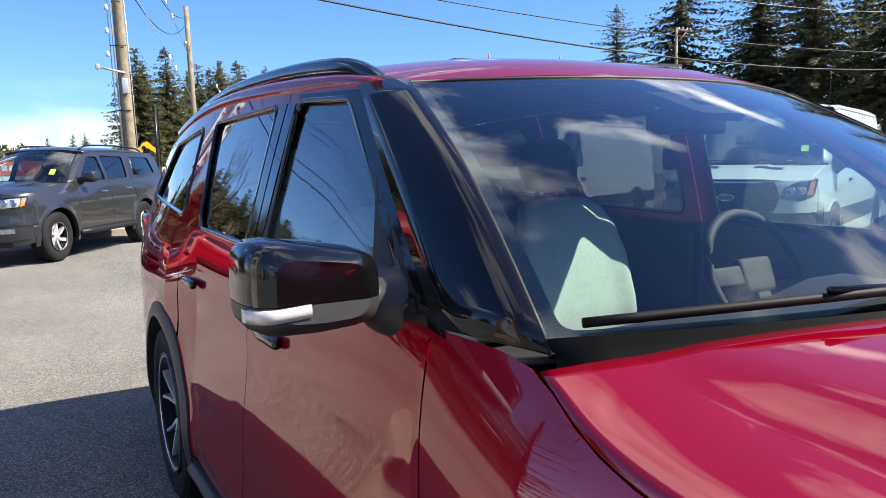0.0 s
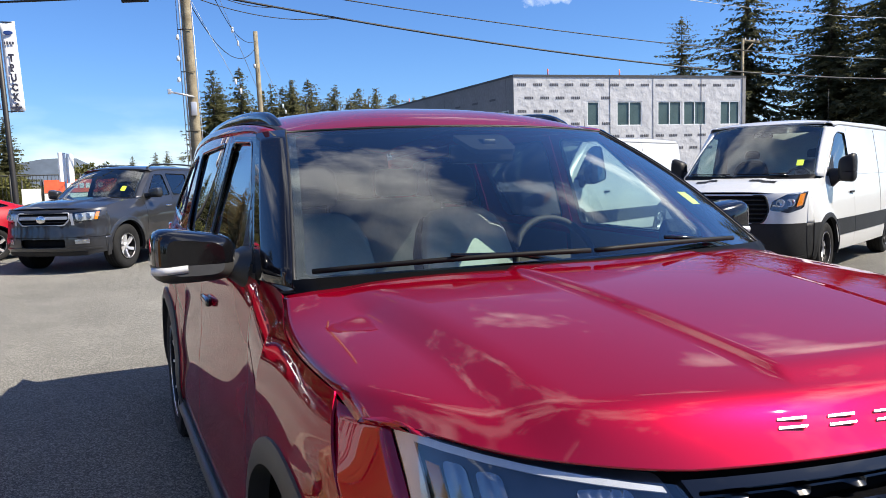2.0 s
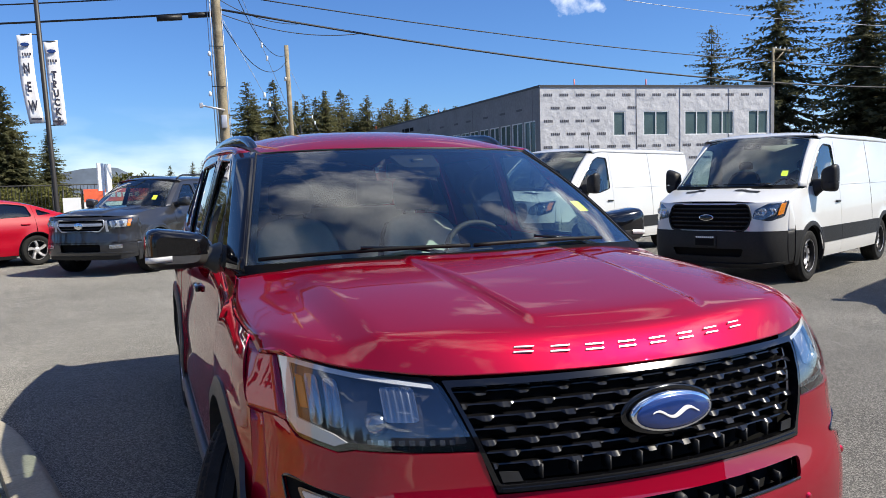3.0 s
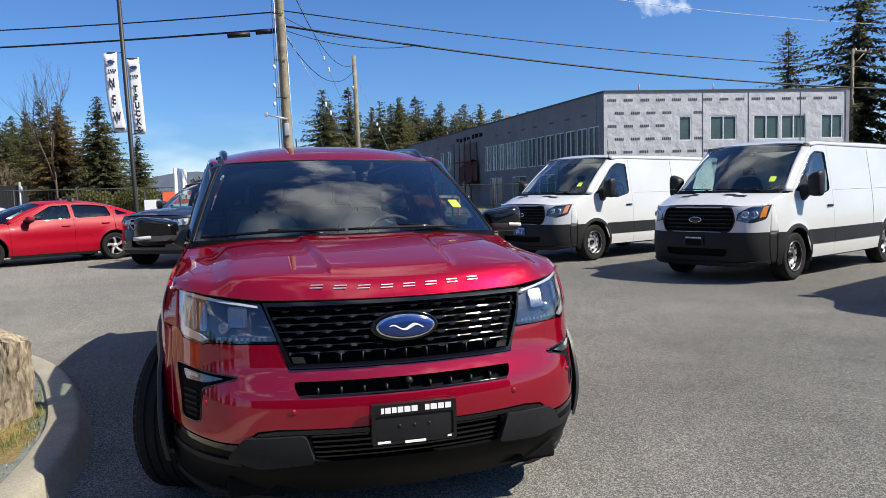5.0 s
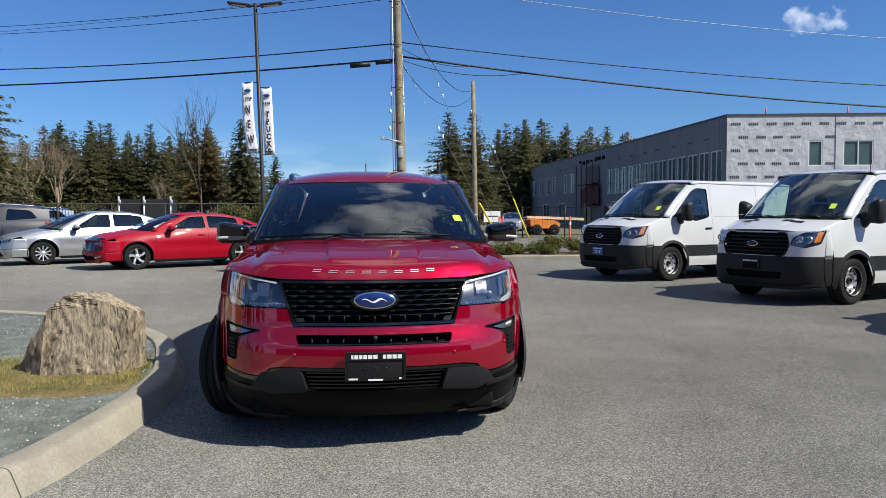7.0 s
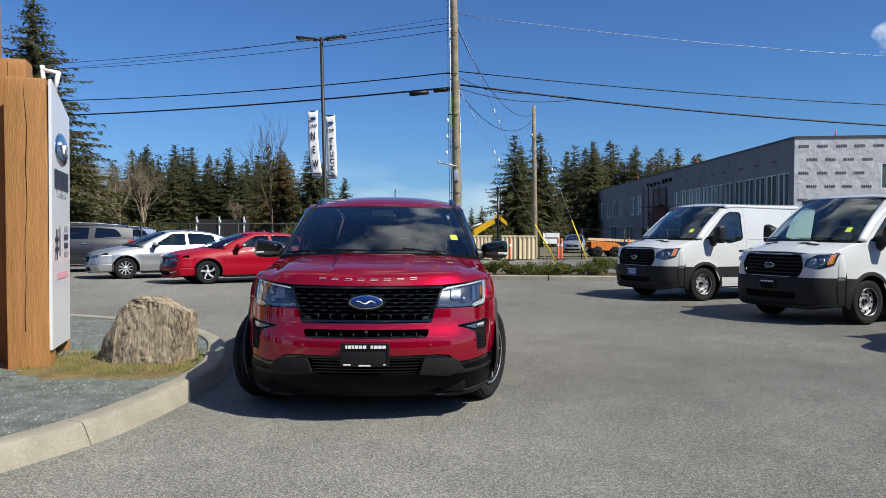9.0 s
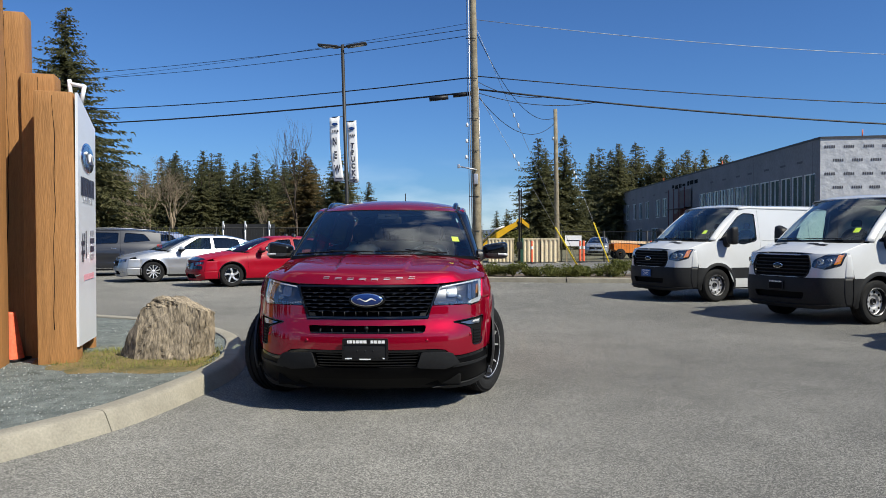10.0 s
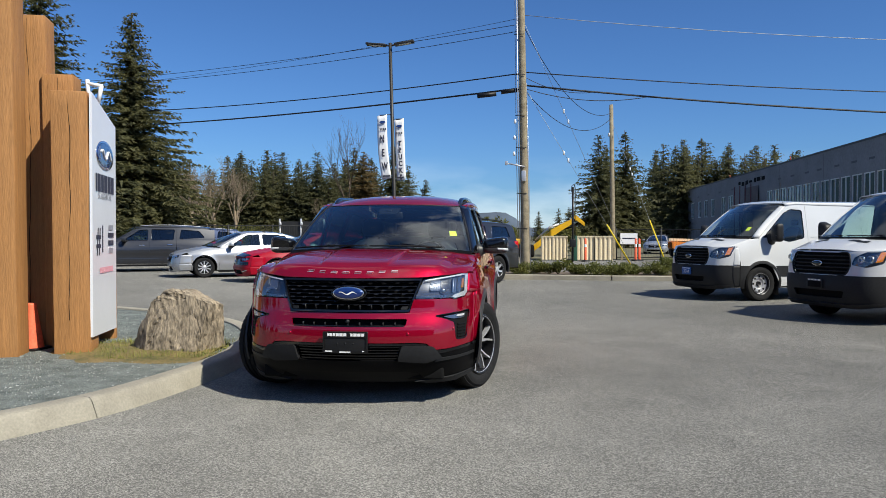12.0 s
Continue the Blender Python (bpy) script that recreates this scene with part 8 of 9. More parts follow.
def wall(name, p, q, h, mat, openings, parent, depth=0.3, label=""):
    """A wall with thickness and window openings (s0, s1, z0, z1) through it."""
    d = (q - p)
    Ln = d.length
    uu = d.normalized()
    nn = Vector((uu.y, -uu.x, 0))
    ol = [(0, 0), (Ln, 0), (Ln, h), (0, h)]
    hl = [[(s0, z0), (s1, z0), (s1, z1), (s0, z1)] for s0, s1, z0, z1 in openings]
    bmw = sheet_bm(ol, lambda s, z: p + uu * s + Vector((0, 0, z)), 50, holes=hl)
    w = finish(bmw, name, mat, parent, label, smooth=False, thick=depth, off=-1.0)
    rot = Matrix(((uu.x, -nn.x, 0, 0), (uu.y, -nn.y, 0, 0), (0, 0, 1, 0), (0, 0, 0, 1)))
    for s0, s1, z0, z1 in openings:
        base = Matrix.Translation(p + uu * s0 + Vector((0, 0, z0))) @ rot
        wd, hh = s1 - s0, z1 - z0
        fr = sheet_bm([(0, 0), (wd, 0), (wd, hh), (0, hh)], lambda s, z: (s, 0.06, z), 50, holes=[[(0.07, 0.07), (wd / 2 - 0.035, 0.07), (wd / 2 - 0.035, hh - 0.07), (0.07, hh - 0.07)], [(wd / 2 + 0.035, 0.07), (wd - 0.07, 0.07), (wd - 0.07, hh - 0.07), (wd / 2 + 0.035, hh - 0.07)]] if wd > 1.2 else [[(0.07, 0.07), (wd - 0.07, 0.07), (wd - 0.07, hh - 0.07), (0.07, hh - 0.07)]])
        win = finish(fr, "window", M_WFRAME, w, smooth=False, thick=0.09, off=0.0)
        win.matrix_local = base
        for a0, a1 in (((0.07, wd / 2 - 0.035), (wd / 2 + 0.035, wd - 0.07)) if wd > 1.2 else ((0.07, wd - 0.07),)):
            pb = bmesh.new()
            pb.faces.new([pb.verts.new(c) for c in ((a0, 0.08, 0.07), (a1, 0.08, 0.07), (a1, 0.08, hh - 0.07), (a0, 0.08, hh - 0.07))])
            finish(pb, "pane", M_PANE, win, smooth=False)
    return w


front_open = [(5.2, 6.1, 4.4, 6.05), (7.4, 9.3, 4.4, 6.05), (10.5, 12.35, 4.4, 6.05), (12.5, 14.3, 4.4, 6.05), (15.4, 17.0, 4.4, 6.05)]
wf_ = wall("wall", BA, BB, BH, M_WRAP, front_open, bld, label="wall in crinkled white house wrap")
side_open = []
d_side = BC - BA
for k in range(13):
    s = 0.7 + k * 1.86
    side_open.append((s, s + 1.6, 3.2, 5.55))
for s in (36.5, 39.5, 44.5, 48.0, 51.5, 55.5):
    side_open.append((s, s + 1.7, 3.7, 5.8))
side_w = wall("wall", BC, BA, BH, M_WRAPG, [(d_side.length - s1, d_side.length - s0, z0, z1) for s0, s1, z0, z1 in side_open] + [(d_side.length - s - 3.2, d_side.length - s, 0.0, 2.5) for s in (8, 14, 20, 30, 40, 48)], bld, label="grey side wall")
BD = BB + (BC - BA)
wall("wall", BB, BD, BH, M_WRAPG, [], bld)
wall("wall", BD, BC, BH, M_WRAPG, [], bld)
bm = bmesh.new()
bm.faces.new([bm.verts.new(p + Vector((0, 0, BH - 0.15))) for p in (BA, BB, BD, BC)])
part("roof", bm, M_PARAPET, bld, smooth=False)
for p, q in ((BA, BB), (BC, BA)):
    uu = (q - p).normalized()
    nn = Vector((uu.y, -uu.x, 0))
    rows = [[e + nn * 0.04 + Vector((0, 0, BH - 0.05)), e + nn * 0.04 + Vector((0, 0, BH + 0.10)), e - nn * 0.3 + Vector((0, 0, BH + 0.10))] for e in (p, q)]
    part("parapet", loft_bm(rows), M_PARAPET, bld, smooth=False)
# printed marks on the wrap, seams of the sheets
uu = (BB - BA).normalized()
nn = Vector((uu.y, -uu.x, 0))
Lf = (BB - BA).length
rg = random.Random(11)
bm = bmesh.new()
for row in range(6):
    z = 7.05 - row * 0.86
    for k in range(16):
        s = 0.25 + k * 1.12 + (0.45 if row % 2 else 0) + rg.uniform(-0.05, 0.05)
        if any(s0 - 0.9 < s < s1 + 0.1 and z0 - 0.2 < z < z1 + 0.2 for s0, s1, z0, z1 in front_open) or s > Lf - 1:
            continue
        x = s
        for w in (0.085, 0.105, 0.09, 0.10, 0.095):
            p0 = BA + uu * x + nn * 0.012
            bm.faces.new([bm.verts.new(c) for c in (p0 + Vector((0, 0, z)), p0 + uu * w + Vector((0, 0, z + 0.01)), p0 + uu * w + Vector((0, 0, z + 0.19)), p0 + Vector((0, 0, z + 0.18)))])
            x += w + 0.035
pm_ = part("wrap_print", bm, M_LOGO, wf_, smooth=False)
pm_["kind"] = "stuff"
for s in (6.9, 10.15, 13.9):
    p0 = BA + uu * s + nn * 0.016
    part("wrap_seam", tube_bm([p0 + Vector((0, 0, 2.4)), p0 + Vector((0, 0, 7.6))], 0.018, 4), M_LOGO, wf_)
# scaffold stack and red panels half way along the side
us = (BA - BC).normalized()
ns = Vector((us.y, -us.x, 0))
on_side = lambda st, z, o=0.3: BC + us * (d_side.length - st) + ns * o + Vector((0, 0, z))
plate_bm = lambda s0, s1, z0, z1, o: loft_bm([[on_side(s1, z0, o), on_side(s0, z0, o)], [on_side(s1, z1, o), on_side(s0, z1, o)]])
for s0, s1, z0, z1, o in ((26.3, 27.6, 1.9, 4.2, 0.30), (27.8, 28.7, 2.3, 4.5, 0.36), (28.9, 30.2, 2.0, 4.3, 0.30), (30.4, 31.1, 2.4, 4.1, 0.38), (31.3, 32.6, 2.1, 3.9, 0.32)):
    part("red_panel", plate_bm(s0, s1, z0, z1, o), M_REDPANEL, bld, smooth=False, thick=0.05)
part("tarpaulin", plate_bm(26.9, 31.6, 4.35, 6.25, 0.12), M_TARP, bld, "brown-grey sheet over an opening", smooth=False, thick=0.02)
for st in (26.5, 28.4, 30.3, 32.2):
    part("scaffold_post", tube_bm([on_side(st, 0.0, 0.9), on_side(st, 6.4, 0.9)], 0.05, 5), M_REDPANEL, bld)
for z in (2.2, 4.3):
    part("scaffold_deck", loft_bm([[on_side(st, z, 0.3), on_side(st, z, 1.0), on_side(st, z + 0.08, 1.0), on_side(st, z + 0.08, 0.3)] for st in (33.0, 26.2)], closed=True), M_TARP, bld, smooth=False)
rv = random.Random(5)
for k in range(7):
    st = 25.2 + k * 1.35
    part("wall_patch", plate_bm(st, st + rv.uniform(0.7, 1.25), 6.62 + rv.uniform(-0.08, 0.1), 7.0 + rv.uniform(-0.1, 0.08), 0.012), M_DARK, side_w, smooth=False)
for st in (2.5, 5.2, 8.1, 11.4, 14.0, 17.3, 20.6, 36.0, 41.5, 47.0, 52.5):
    part("wrap_print", plate_bm(st, st + 0.9, 6.35, 6.5, 0.012), M_LOGO, side_w, smooth=False)
for st in (1.0, 11.0, 21.0, 31.0, 41.0, 51.0):
    part("wrap_seam", plate_bm(st, st + 0.05, 2.6, 7.55, 0.014), M_LOGO, side_w, smooth=False)
for k in (1, 4, 6, 8):
    p0 = BA.lerp(BB, (k + 0.5) / 10) - nn * 0.5 if k < 5 else BA.lerp(BC, (k - 4) / 6) - ns * 0.5
    part("roof_post", tube_bm([p0 + Vector((0, 0, BH)), p0 + Vector((0, 0, BH + 0.55))], 0.04, 5), M_CONE, bld)
lean = tagged(finish(box_bm(25.7, 27.4, 41.2, 41.5, 0.9, 2.6), "notice_board", M_DARK, smooth=False), "dark notice board against the building", "notice board")
part("post", box_bm(25.8, 25.9, 41.3, 41.4, 0.0, 0.9), M_DARK, lean)
part("post", box_bm(27.2, 27.3, 41.3, 41.4, 0.0, 0.9), M_DARK, lean)
bars("bars", [0.25] * 4, 0.3, Matrix.Translation((26.5, 41.19, 2.0)) @ Matrix.Rotation(radians(90), 4, "X"), M_INK, lean, 0.3)

# ---- the building site across the road ----
M_CREAM = material("cream_corrugated_steel", (0.66, 0.55, 0.36), 0.6, vary=0.12, scale=2, fine=12)
M_YELLOW = material("machine_yellow", (0.72, 0.40, 0.01), 0.45, vary=0.15)
M_ORANGE = material("machine_orange", (0.75, 0.22, 0.03), 0.5, vary=0.15)
M_GREEN = material("dark_green_bin", (0.02, 0.08, 0.05), 0.6)
for x0, x1, y in ((2.05, 3.42, 34.4), (3.95, 4.84, 34.45), (4.88, 5.82, 34.4)):
    rows = []
    n = int((x1 - x0) / 0.19)
    for k in range(n * 4 + 1):
        x = x0 + (x1 - x0) * k / (n * 4)
        o = 0.05 if (k // 2) % 2 else 0.0
        rows.append([(x, y + o, 0.05), (x, y + o, 1.28)])
    ct = thing("site_container", pose(0, 0, 0), "cream corrugated steel site container", "container", "site containers")
    part("front_wall", loft_bm(rows), M_CREAM, ct, smooth=False, thick=0.02)
    part("body", box_bm(x0, x1, y + 0.08, y + 2.2, 0.0, 1.26), M_CREAM, ct, smooth=False)
    part("top_rail", box_bm(x0 - 0.02, x1 + 0.02, y - 0.03, y + 0.06, 1.25, 1.33), M_CREAM, ct, smooth=False)
gb = tagged(finish(box_bm(3.66, 3.93, 34.3, 35.0, 0, 1.34, 0.03), "bin", M_GREEN), "dark green bin between the containers", "bin")
boom = thing("excavator", pose(0, 40.0, 0), "yellow excavator with its boom raised behind the containers", "excavator")
part("undercarriage", box_bm(-0.9, 1.7, -0.9, 0.9, 0.03, 0.8, 0.2), M_DARK, boom)
part("cab", box_bm(-0.7, 1.3, -0.9, 0.9, 0.8, 1.15, 0.1), M_YELLOW, boom)


def beam(name, line, half, parent):
    """A box beam along (x, z, depth) stations."""
    return part(name, loft_bm([[(x, -half, z - w / 2), (x, half, z - w / 2), (x, half, z + w / 2), (x, -half, z + w / 2)] for x, z, w in line], closed=True), M_YELLOW, parent, smooth=False)


ba = beam("boom_arm", ((1.3, 0.30, 0.30), (1.9, 0.78, 0.42), (2.7, 1.46, 0.46), (3.45, 1.93, 0.40), (4.0, 2.22, 0.30)), 0.17, boom)
part("ram", tube_bm([(1.75, -0.05, 1.05), (2.6, -0.05, 1.84), (3.2, -0.05, 2.06)], 0.06, 8), M_SATIN, ba)
part("pin", lathe_bm([(0.0, -0.22), (0.09, -0.2), (0.09, 0.2), (0.0, 0.22)], 12, "Y"), M_DARK, ba).location = (4.05, 0, 2.28)
da = beam("dipper_arm", ((3.75, 2.02, 0.18), (4.0, 2.34, 0.34), (4.22, 2.44, 0.30), (4.45, 2.25, 0.26), (4.72, 2.04, 0.24)), 0.13, boom)
part("linkage", tube_bm([(3.5, 0, 1.75), (3.9, 0, 1.85), (4.3, 0, 2.12)], 0.05, 6), M_DARK, da)
wsb = thing("notice_sign", pose(6.82, 35.8, 0), "white notice board on posts at the site", "sign")
part("board", box_bm(-0.46, 0.46, -0.03, 0.03, 0.88, 1.48), M_INK, wsb, smooth=False)
for x in (-0.36, 0.36):
    part("post", box_bm(x - 0.04, x + 0.04, -0.02, 0.06, 0.0, 0.8), M_POLE, wsb, smooth=False)
bars("bars", [0.7], 0.06, Matrix.Translation((0, -0.035, 1.2)) @ Matrix.Rotation(radians(90), 4, "X"), M_DINK, wsb)
tb = thing("telehandler", pose(11.0, 41.5, 0), "orange lift machine with a pale boom parked at the site", "machine")
part("body", loft_bm([[(x, -0.8, z0), (x, 0.8, z0), (x, 0.8, z1), (x, -0.8, z1)] for x, z0, z1 in ((-0.95, 0.62, 0.95), (-0.6, 0.42, 1.0), (0.55, 0.42, 0.92), (0.92, 0.55, 0.74))], closed=True), M_ORANGE, tb, smooth=False)
part("boom", loft_bm([[(x, -0.22, z - 0.08), (x, 0.22, z - 0.08), (x, 0.22, z + 0.08), (x, -0.22, z + 0.08)] for x, z in ((-1.05, 1.12), (0.2, 1.08), (2.6, 0.98))], closed=True), M_CREAM, tb, smooth=False)
part("chassis", box_bm(-0.7, 0.8, -0.7, 0.7, 0.3, 0.45, 0.03), M_DARK, tb)
for x in (-0.55, 0.55):
    for y in (-0.72, 0.72):
        w_ = part("tyre", lathe_bm([(0.12, -0.13), (0.30, -0.14), (0.34, -0.09), (0.34, 0.09), (0.30, 0.14), (0.12, 0.13)], 20, "Y"), M_RUBBER, tb)
        w_.location = (x, y, 0.34)
for x, y in ((4.28, 33.2), (7.04, 34.7), (7.26, 34.9), (10.6, 33.6)):
    dl = thing("delineator", pose(x, y, 0), "orange-red traffic delineator post", "delineator", "traffic posts")
    part("tube", lathe_bm([(0.065, 0.06), (0.055, 1.15), (0.03, 1.2), (0.0, 1.2)], 12), M_CONE, dl)
    part("base", lathe_bm([(0.22, 0), (0.22, 0.05), (0.1, 0.08), (0, 0.08)], 12), M_BLACK, dl)
    part("band", lathe_bm([(0.063, 0.75), (0.061, 0.9)], 12), M_INK, dl)

# chain fence and shrouded frame left of the pole
M_FENCE = material("dark_fence", (0.02, 0.02, 0.02), 0.6)


def fence(x0, x1, y0, y1, h, gap, label, bar=0.008):
    f = thing("fence", pose(0, 0, 0), label, "fence")
    n = int(math.dist((x0, y0), (x1, y1)) / 2.4)
    P = lambda t: Vector((x0 + (x1 - x0) * t, y0 + (y1 - y0) * t, 0))
    for k in range(n + 1):
        p = P(k / n)
        part("post", tube_bm([p, p + Vector((0, 0, h + 0.05))], 0.035, 6), M_FENCE, f)
    for z in (0.15, h):
        part("rail", tube_bm([P(0) + Vector((0, 0, z)), P(1) + Vector((0, 0, z))], 0.022, 5), M_FENCE, f)
    m_ = int(math.dist((x0, y0), (x1, y1)) / gap)
    bmf = bmesh.new()
    for k in range(m_):
        p = P((k + 0.5) / m_)
        box_bm(p.x - bar, p.x + bar, p.y - bar, p.y + bar, 0.15, h, bm=bmf)
    w = part("infill", bmf, M_FENCE, f, smooth=False)
    w["kind"] = "stuff"


fence(-46, 0.2, 32.0, 31.6, 1.85, 0.13, "dark metal fence along the road")
fence(6.2, 23, 36.2, 36.0, 1.7, 0.15, "dark mesh fence round the building site", 0.004)
sc_ = thing("shrouded_frame", pose(-11.0, 34.5, 0), "dark shrouded batting frame behind the fence", "frame")
part("screen_cloth", box_bm(-1.3, 1.2, -0.6, 0.6, 0.0, 2.1), M_FENCE, sc_, smooth=False)
for x in (-1.3, -0.1, 1.2):
    part("post", tube_bm([(x, -0.65, 0), (x, -0.65, 2.25)], 0.05, 6), M_SATIN, sc_)
    # a pale knob drawn for the glint at the post top, no light source
    part("lamp", lathe_bm([(0.0, 2.15), (0.06, 2.08), (0.06, 1.9), (0.0, 1.86)], 8), M_SATIN, sc_).location = (x + 0.06, -0.7, -0.05)

# street signs behind the grey vehicle
s1 = thing("road_sign", pose(-2.4, 24.2, 0, 0, 0, 62), "back of a tall pale road sign", "sign")
part("board", box_bm(-0.36, -0.02, -0.02, 0.02, 1.55, 2.42), M_INK, s1, smooth=False)
part("board", box_bm(0.04, 0.38, -0.04, 0.0, 1.5, 2.4), M_INK, s1, smooth=False)
part("post", tube_bm([(0.0, 0.04, 0), (0.0, 0.04, 2.3)], 0.03, 6), M_SATIN, s1)
s2 = thing("banner_sign", pose(-2.4, 26.0, 0), "orange-red and white roadside banner", "sign")
part("board", box_bm(-0.75, 1.6, -0.02, 0.02, 1.2, 1.62), M_CONE, s2, smooth=False)
part("board", box_bm(-1.4, -0.85, -0.02, 0.02, 0.75, 1.35), M_INK, s2, smooth=False)
part("board", box_bm(-0.75, 1.6, -0.02, 0.02, 0.5, 1.18), M_INK, s2, smooth=False)
for x in (-1.38, -0.8, 1.55):
    part("post", tube_bm([(x, 0.05, 0), (x, 0.05, 1.65)], 0.03, 6), M_FENCE, s2)
bars("bars", [0.14] * 6, 0.16, Matrix.Translation((0.45, -0.025, 1.42)) @ Matrix.Rotation(radians(90), 4, "X"), M_INK, s2, 0.3)

# ---- trees ----
M_BARK = material("bark", (0.09, 0.065, 0.045), 0.9, vary=0.3, scale=3, fine=14, bump=0.6, bump_scale=12)
M_NEEDLE = material("conifer_needles", (0.090, 0.105, 0.048), 0.8, vary=0.45, scale=0.6, fine=4, tint=(0.21, 0.20, 0.09), by_piece=0.25)
M_FIR = material("fir_needles", (0.105, 0.118, 0.058), 0.8, vary=0.45, scale=0.5, fine=3, tint=(0.21, 0.195, 0.10), by_piece=0.25)
M_CEDAR = material("cedar_needles", (0.135, 0.105, 0.042), 0.75, vary=0.4, scale=0.6, fine=4, tint=(0.27, 0.19, 0.08), by_piece=0.2)
M_TWIG = material("bare_twigs", (0.22, 0.17, 0.115), 0.9, vary=0.3, scale=2)
M_BUSH = material("olive_bush", (0.13, 0.13, 0.035), 0.85, vary=0.4, scale=1, fine=6)


def leafy(m, share=0.5):
    """Lets part of the light pass through the leaves."""
    nt = m.node_tree
    pb, out = nt.nodes["Principled BSDF"], nt.nodes["Material Output"]
    tl, mx = nt.nodes.new("ShaderNodeBsdfTranslucent"), nt.nodes.new("ShaderNodeMixShader")
    src = pb.inputs["Base Color"].links[0].from_socket
    nt.links.new(src, tl.inputs["Color"])
    mx.inputs[0].default_value = share
    nt.links.new(pb.outputs[0], mx.inputs[1]), nt.links.new(tl.outputs[0], mx.inputs[2])
    nt.links.new(mx.outputs[0], out.inputs[0])


for m_ in (M_NEEDLE, M_FIR, M_CEDAR, M_BUSH, M_SHRUB):
    leafy(m_)


def conifer_meshes(h, spread, seed, dense=1.0, bare=0.08, spray=0.55, ragged=0.35, taper=0.8):
    """A conifer: tapered trunk, whorls of drooping limbs, needle sprays along each limb."""
    rg = random.Random(seed)
    bmt = tube_bm([(0.1 * math.sin(k * 0.7 + seed) * k / 10, 0.08 * math.cos(k + seed) * k / 10, h * k / 10) for k in range(11)], h * 0.017, 8, r1=0.02)
    vv, ff = [], []
    z = h * bare
    while z < h * 0.985:
        t = (z / h - bare) / (1 - bare)
        L = spread * (1 - t) ** taper * (0.6 + 0.4 * min(1, t * 6)) * rg.uniform(0.72, 1.12) + 0.06
        nb = max(3, int(9 * dense * (1 - 0.55 * t)))
        a0 = rg.uniform(0, 6.28)
        for b in range(nb):
            a = a0 + b * 6.283 / nb + rg.uniform(-0.25, 0.25)
            l = L * rg.uniform(1 - ragged, 1 + ragged * 0.5)
            if rg.random() < 0.1:
                l *= 0.45
            droop = rg.uniform(0.10, 0.4) * (1 - t) - 0.25 * t
            dz0 = rg.uniform(-0.3, 0.3)
            ca, sa = math.cos(a), math.sin(a)
            tip = Vector((ca * l, sa * l, z + dz0 - droop * l))
            root = Vector((0, 0, z + dz0 + 0.1 * l))
            n = max(2, int(l / (spray * 0.5) * dense))
            for k in range(n):
                s = (k + rg.uniform(0.2, 1.0)) / n
                p = root.lerp(tip, s) + Vector((0, 0, -0.12 * l * s * (1 - s)))
                w = spray * (0.6 + 0.5 * (1 - s)) * rg.uniform(0.7, 1.3) * (0.38 + 0.62 * (1 - t))
                for side in range(6):
                    ang = a + rg.uniform(-1.25, 1.25)
                    d = Vector((math.cos(ang), math.sin(ang), rg.uniform(-0.8, 0.25))) * w * rg.uniform(0.6, 1.05)
                    c = Vector((-math.sin(ang), math.cos(ang), rg.uniform(-0.9, 0.9))) * w * 0.17
                    o = Vector((rg.uniform(-0.12, 0.12), rg.uniform(-0.12, 0.12), rg.uniform(-0.15, 0.1))) * w
                    b0 = len(vv)
                    vv += [p + o - c, p + o + d, p + o + c]
                    ff.append((b0, b0 + 1, b0 + 2))
        z += max(0.16, spray * 0.62 * (1 - 0.45 * t)) / max(0.6, dense) * rg.uniform(0.8, 1.2)
    me = bpy.data.meshes.new("crown")
    me.from_pydata(vv, [], ff)
    return bmt, me


def conifer(h, spread, seed, label, mat=None, group="conifers", dense=1.0, bare=0.08, spray=0.55, ragged=0.35, taper=0.8):
    tr = thing("conifer_tree", pose(0, 0, -200), label, "tree", group)
    bmt, me = conifer_meshes(h, spread, seed, dense, bare, spray, ragged, taper)
    part("trunk", bmt, M_BARK, tr)
    me.materials.append(mat or M_NEEDLE)
    cr = new("crown", me)
    cr.parent = tr
    return tr


def placed(tr, x, y, scale=1.0, turn=0.0):
    tr.matrix_world = pose(x, y, -0.1, 0, 0, turn) @ Matrix.Diagonal((scale, scale, scale, 1))
    return tr


def copies(tr, spots):
    """Further trees of one kind: x, y, height factor, turn."""
    for x, y, s, a in spots:
        c = copy_thing(tr, pose(x, y, -0.1, 0, 0, a))
        c.scale = (s * (0.92 + 0.16 * ((a * 7) % 1)), s, s)


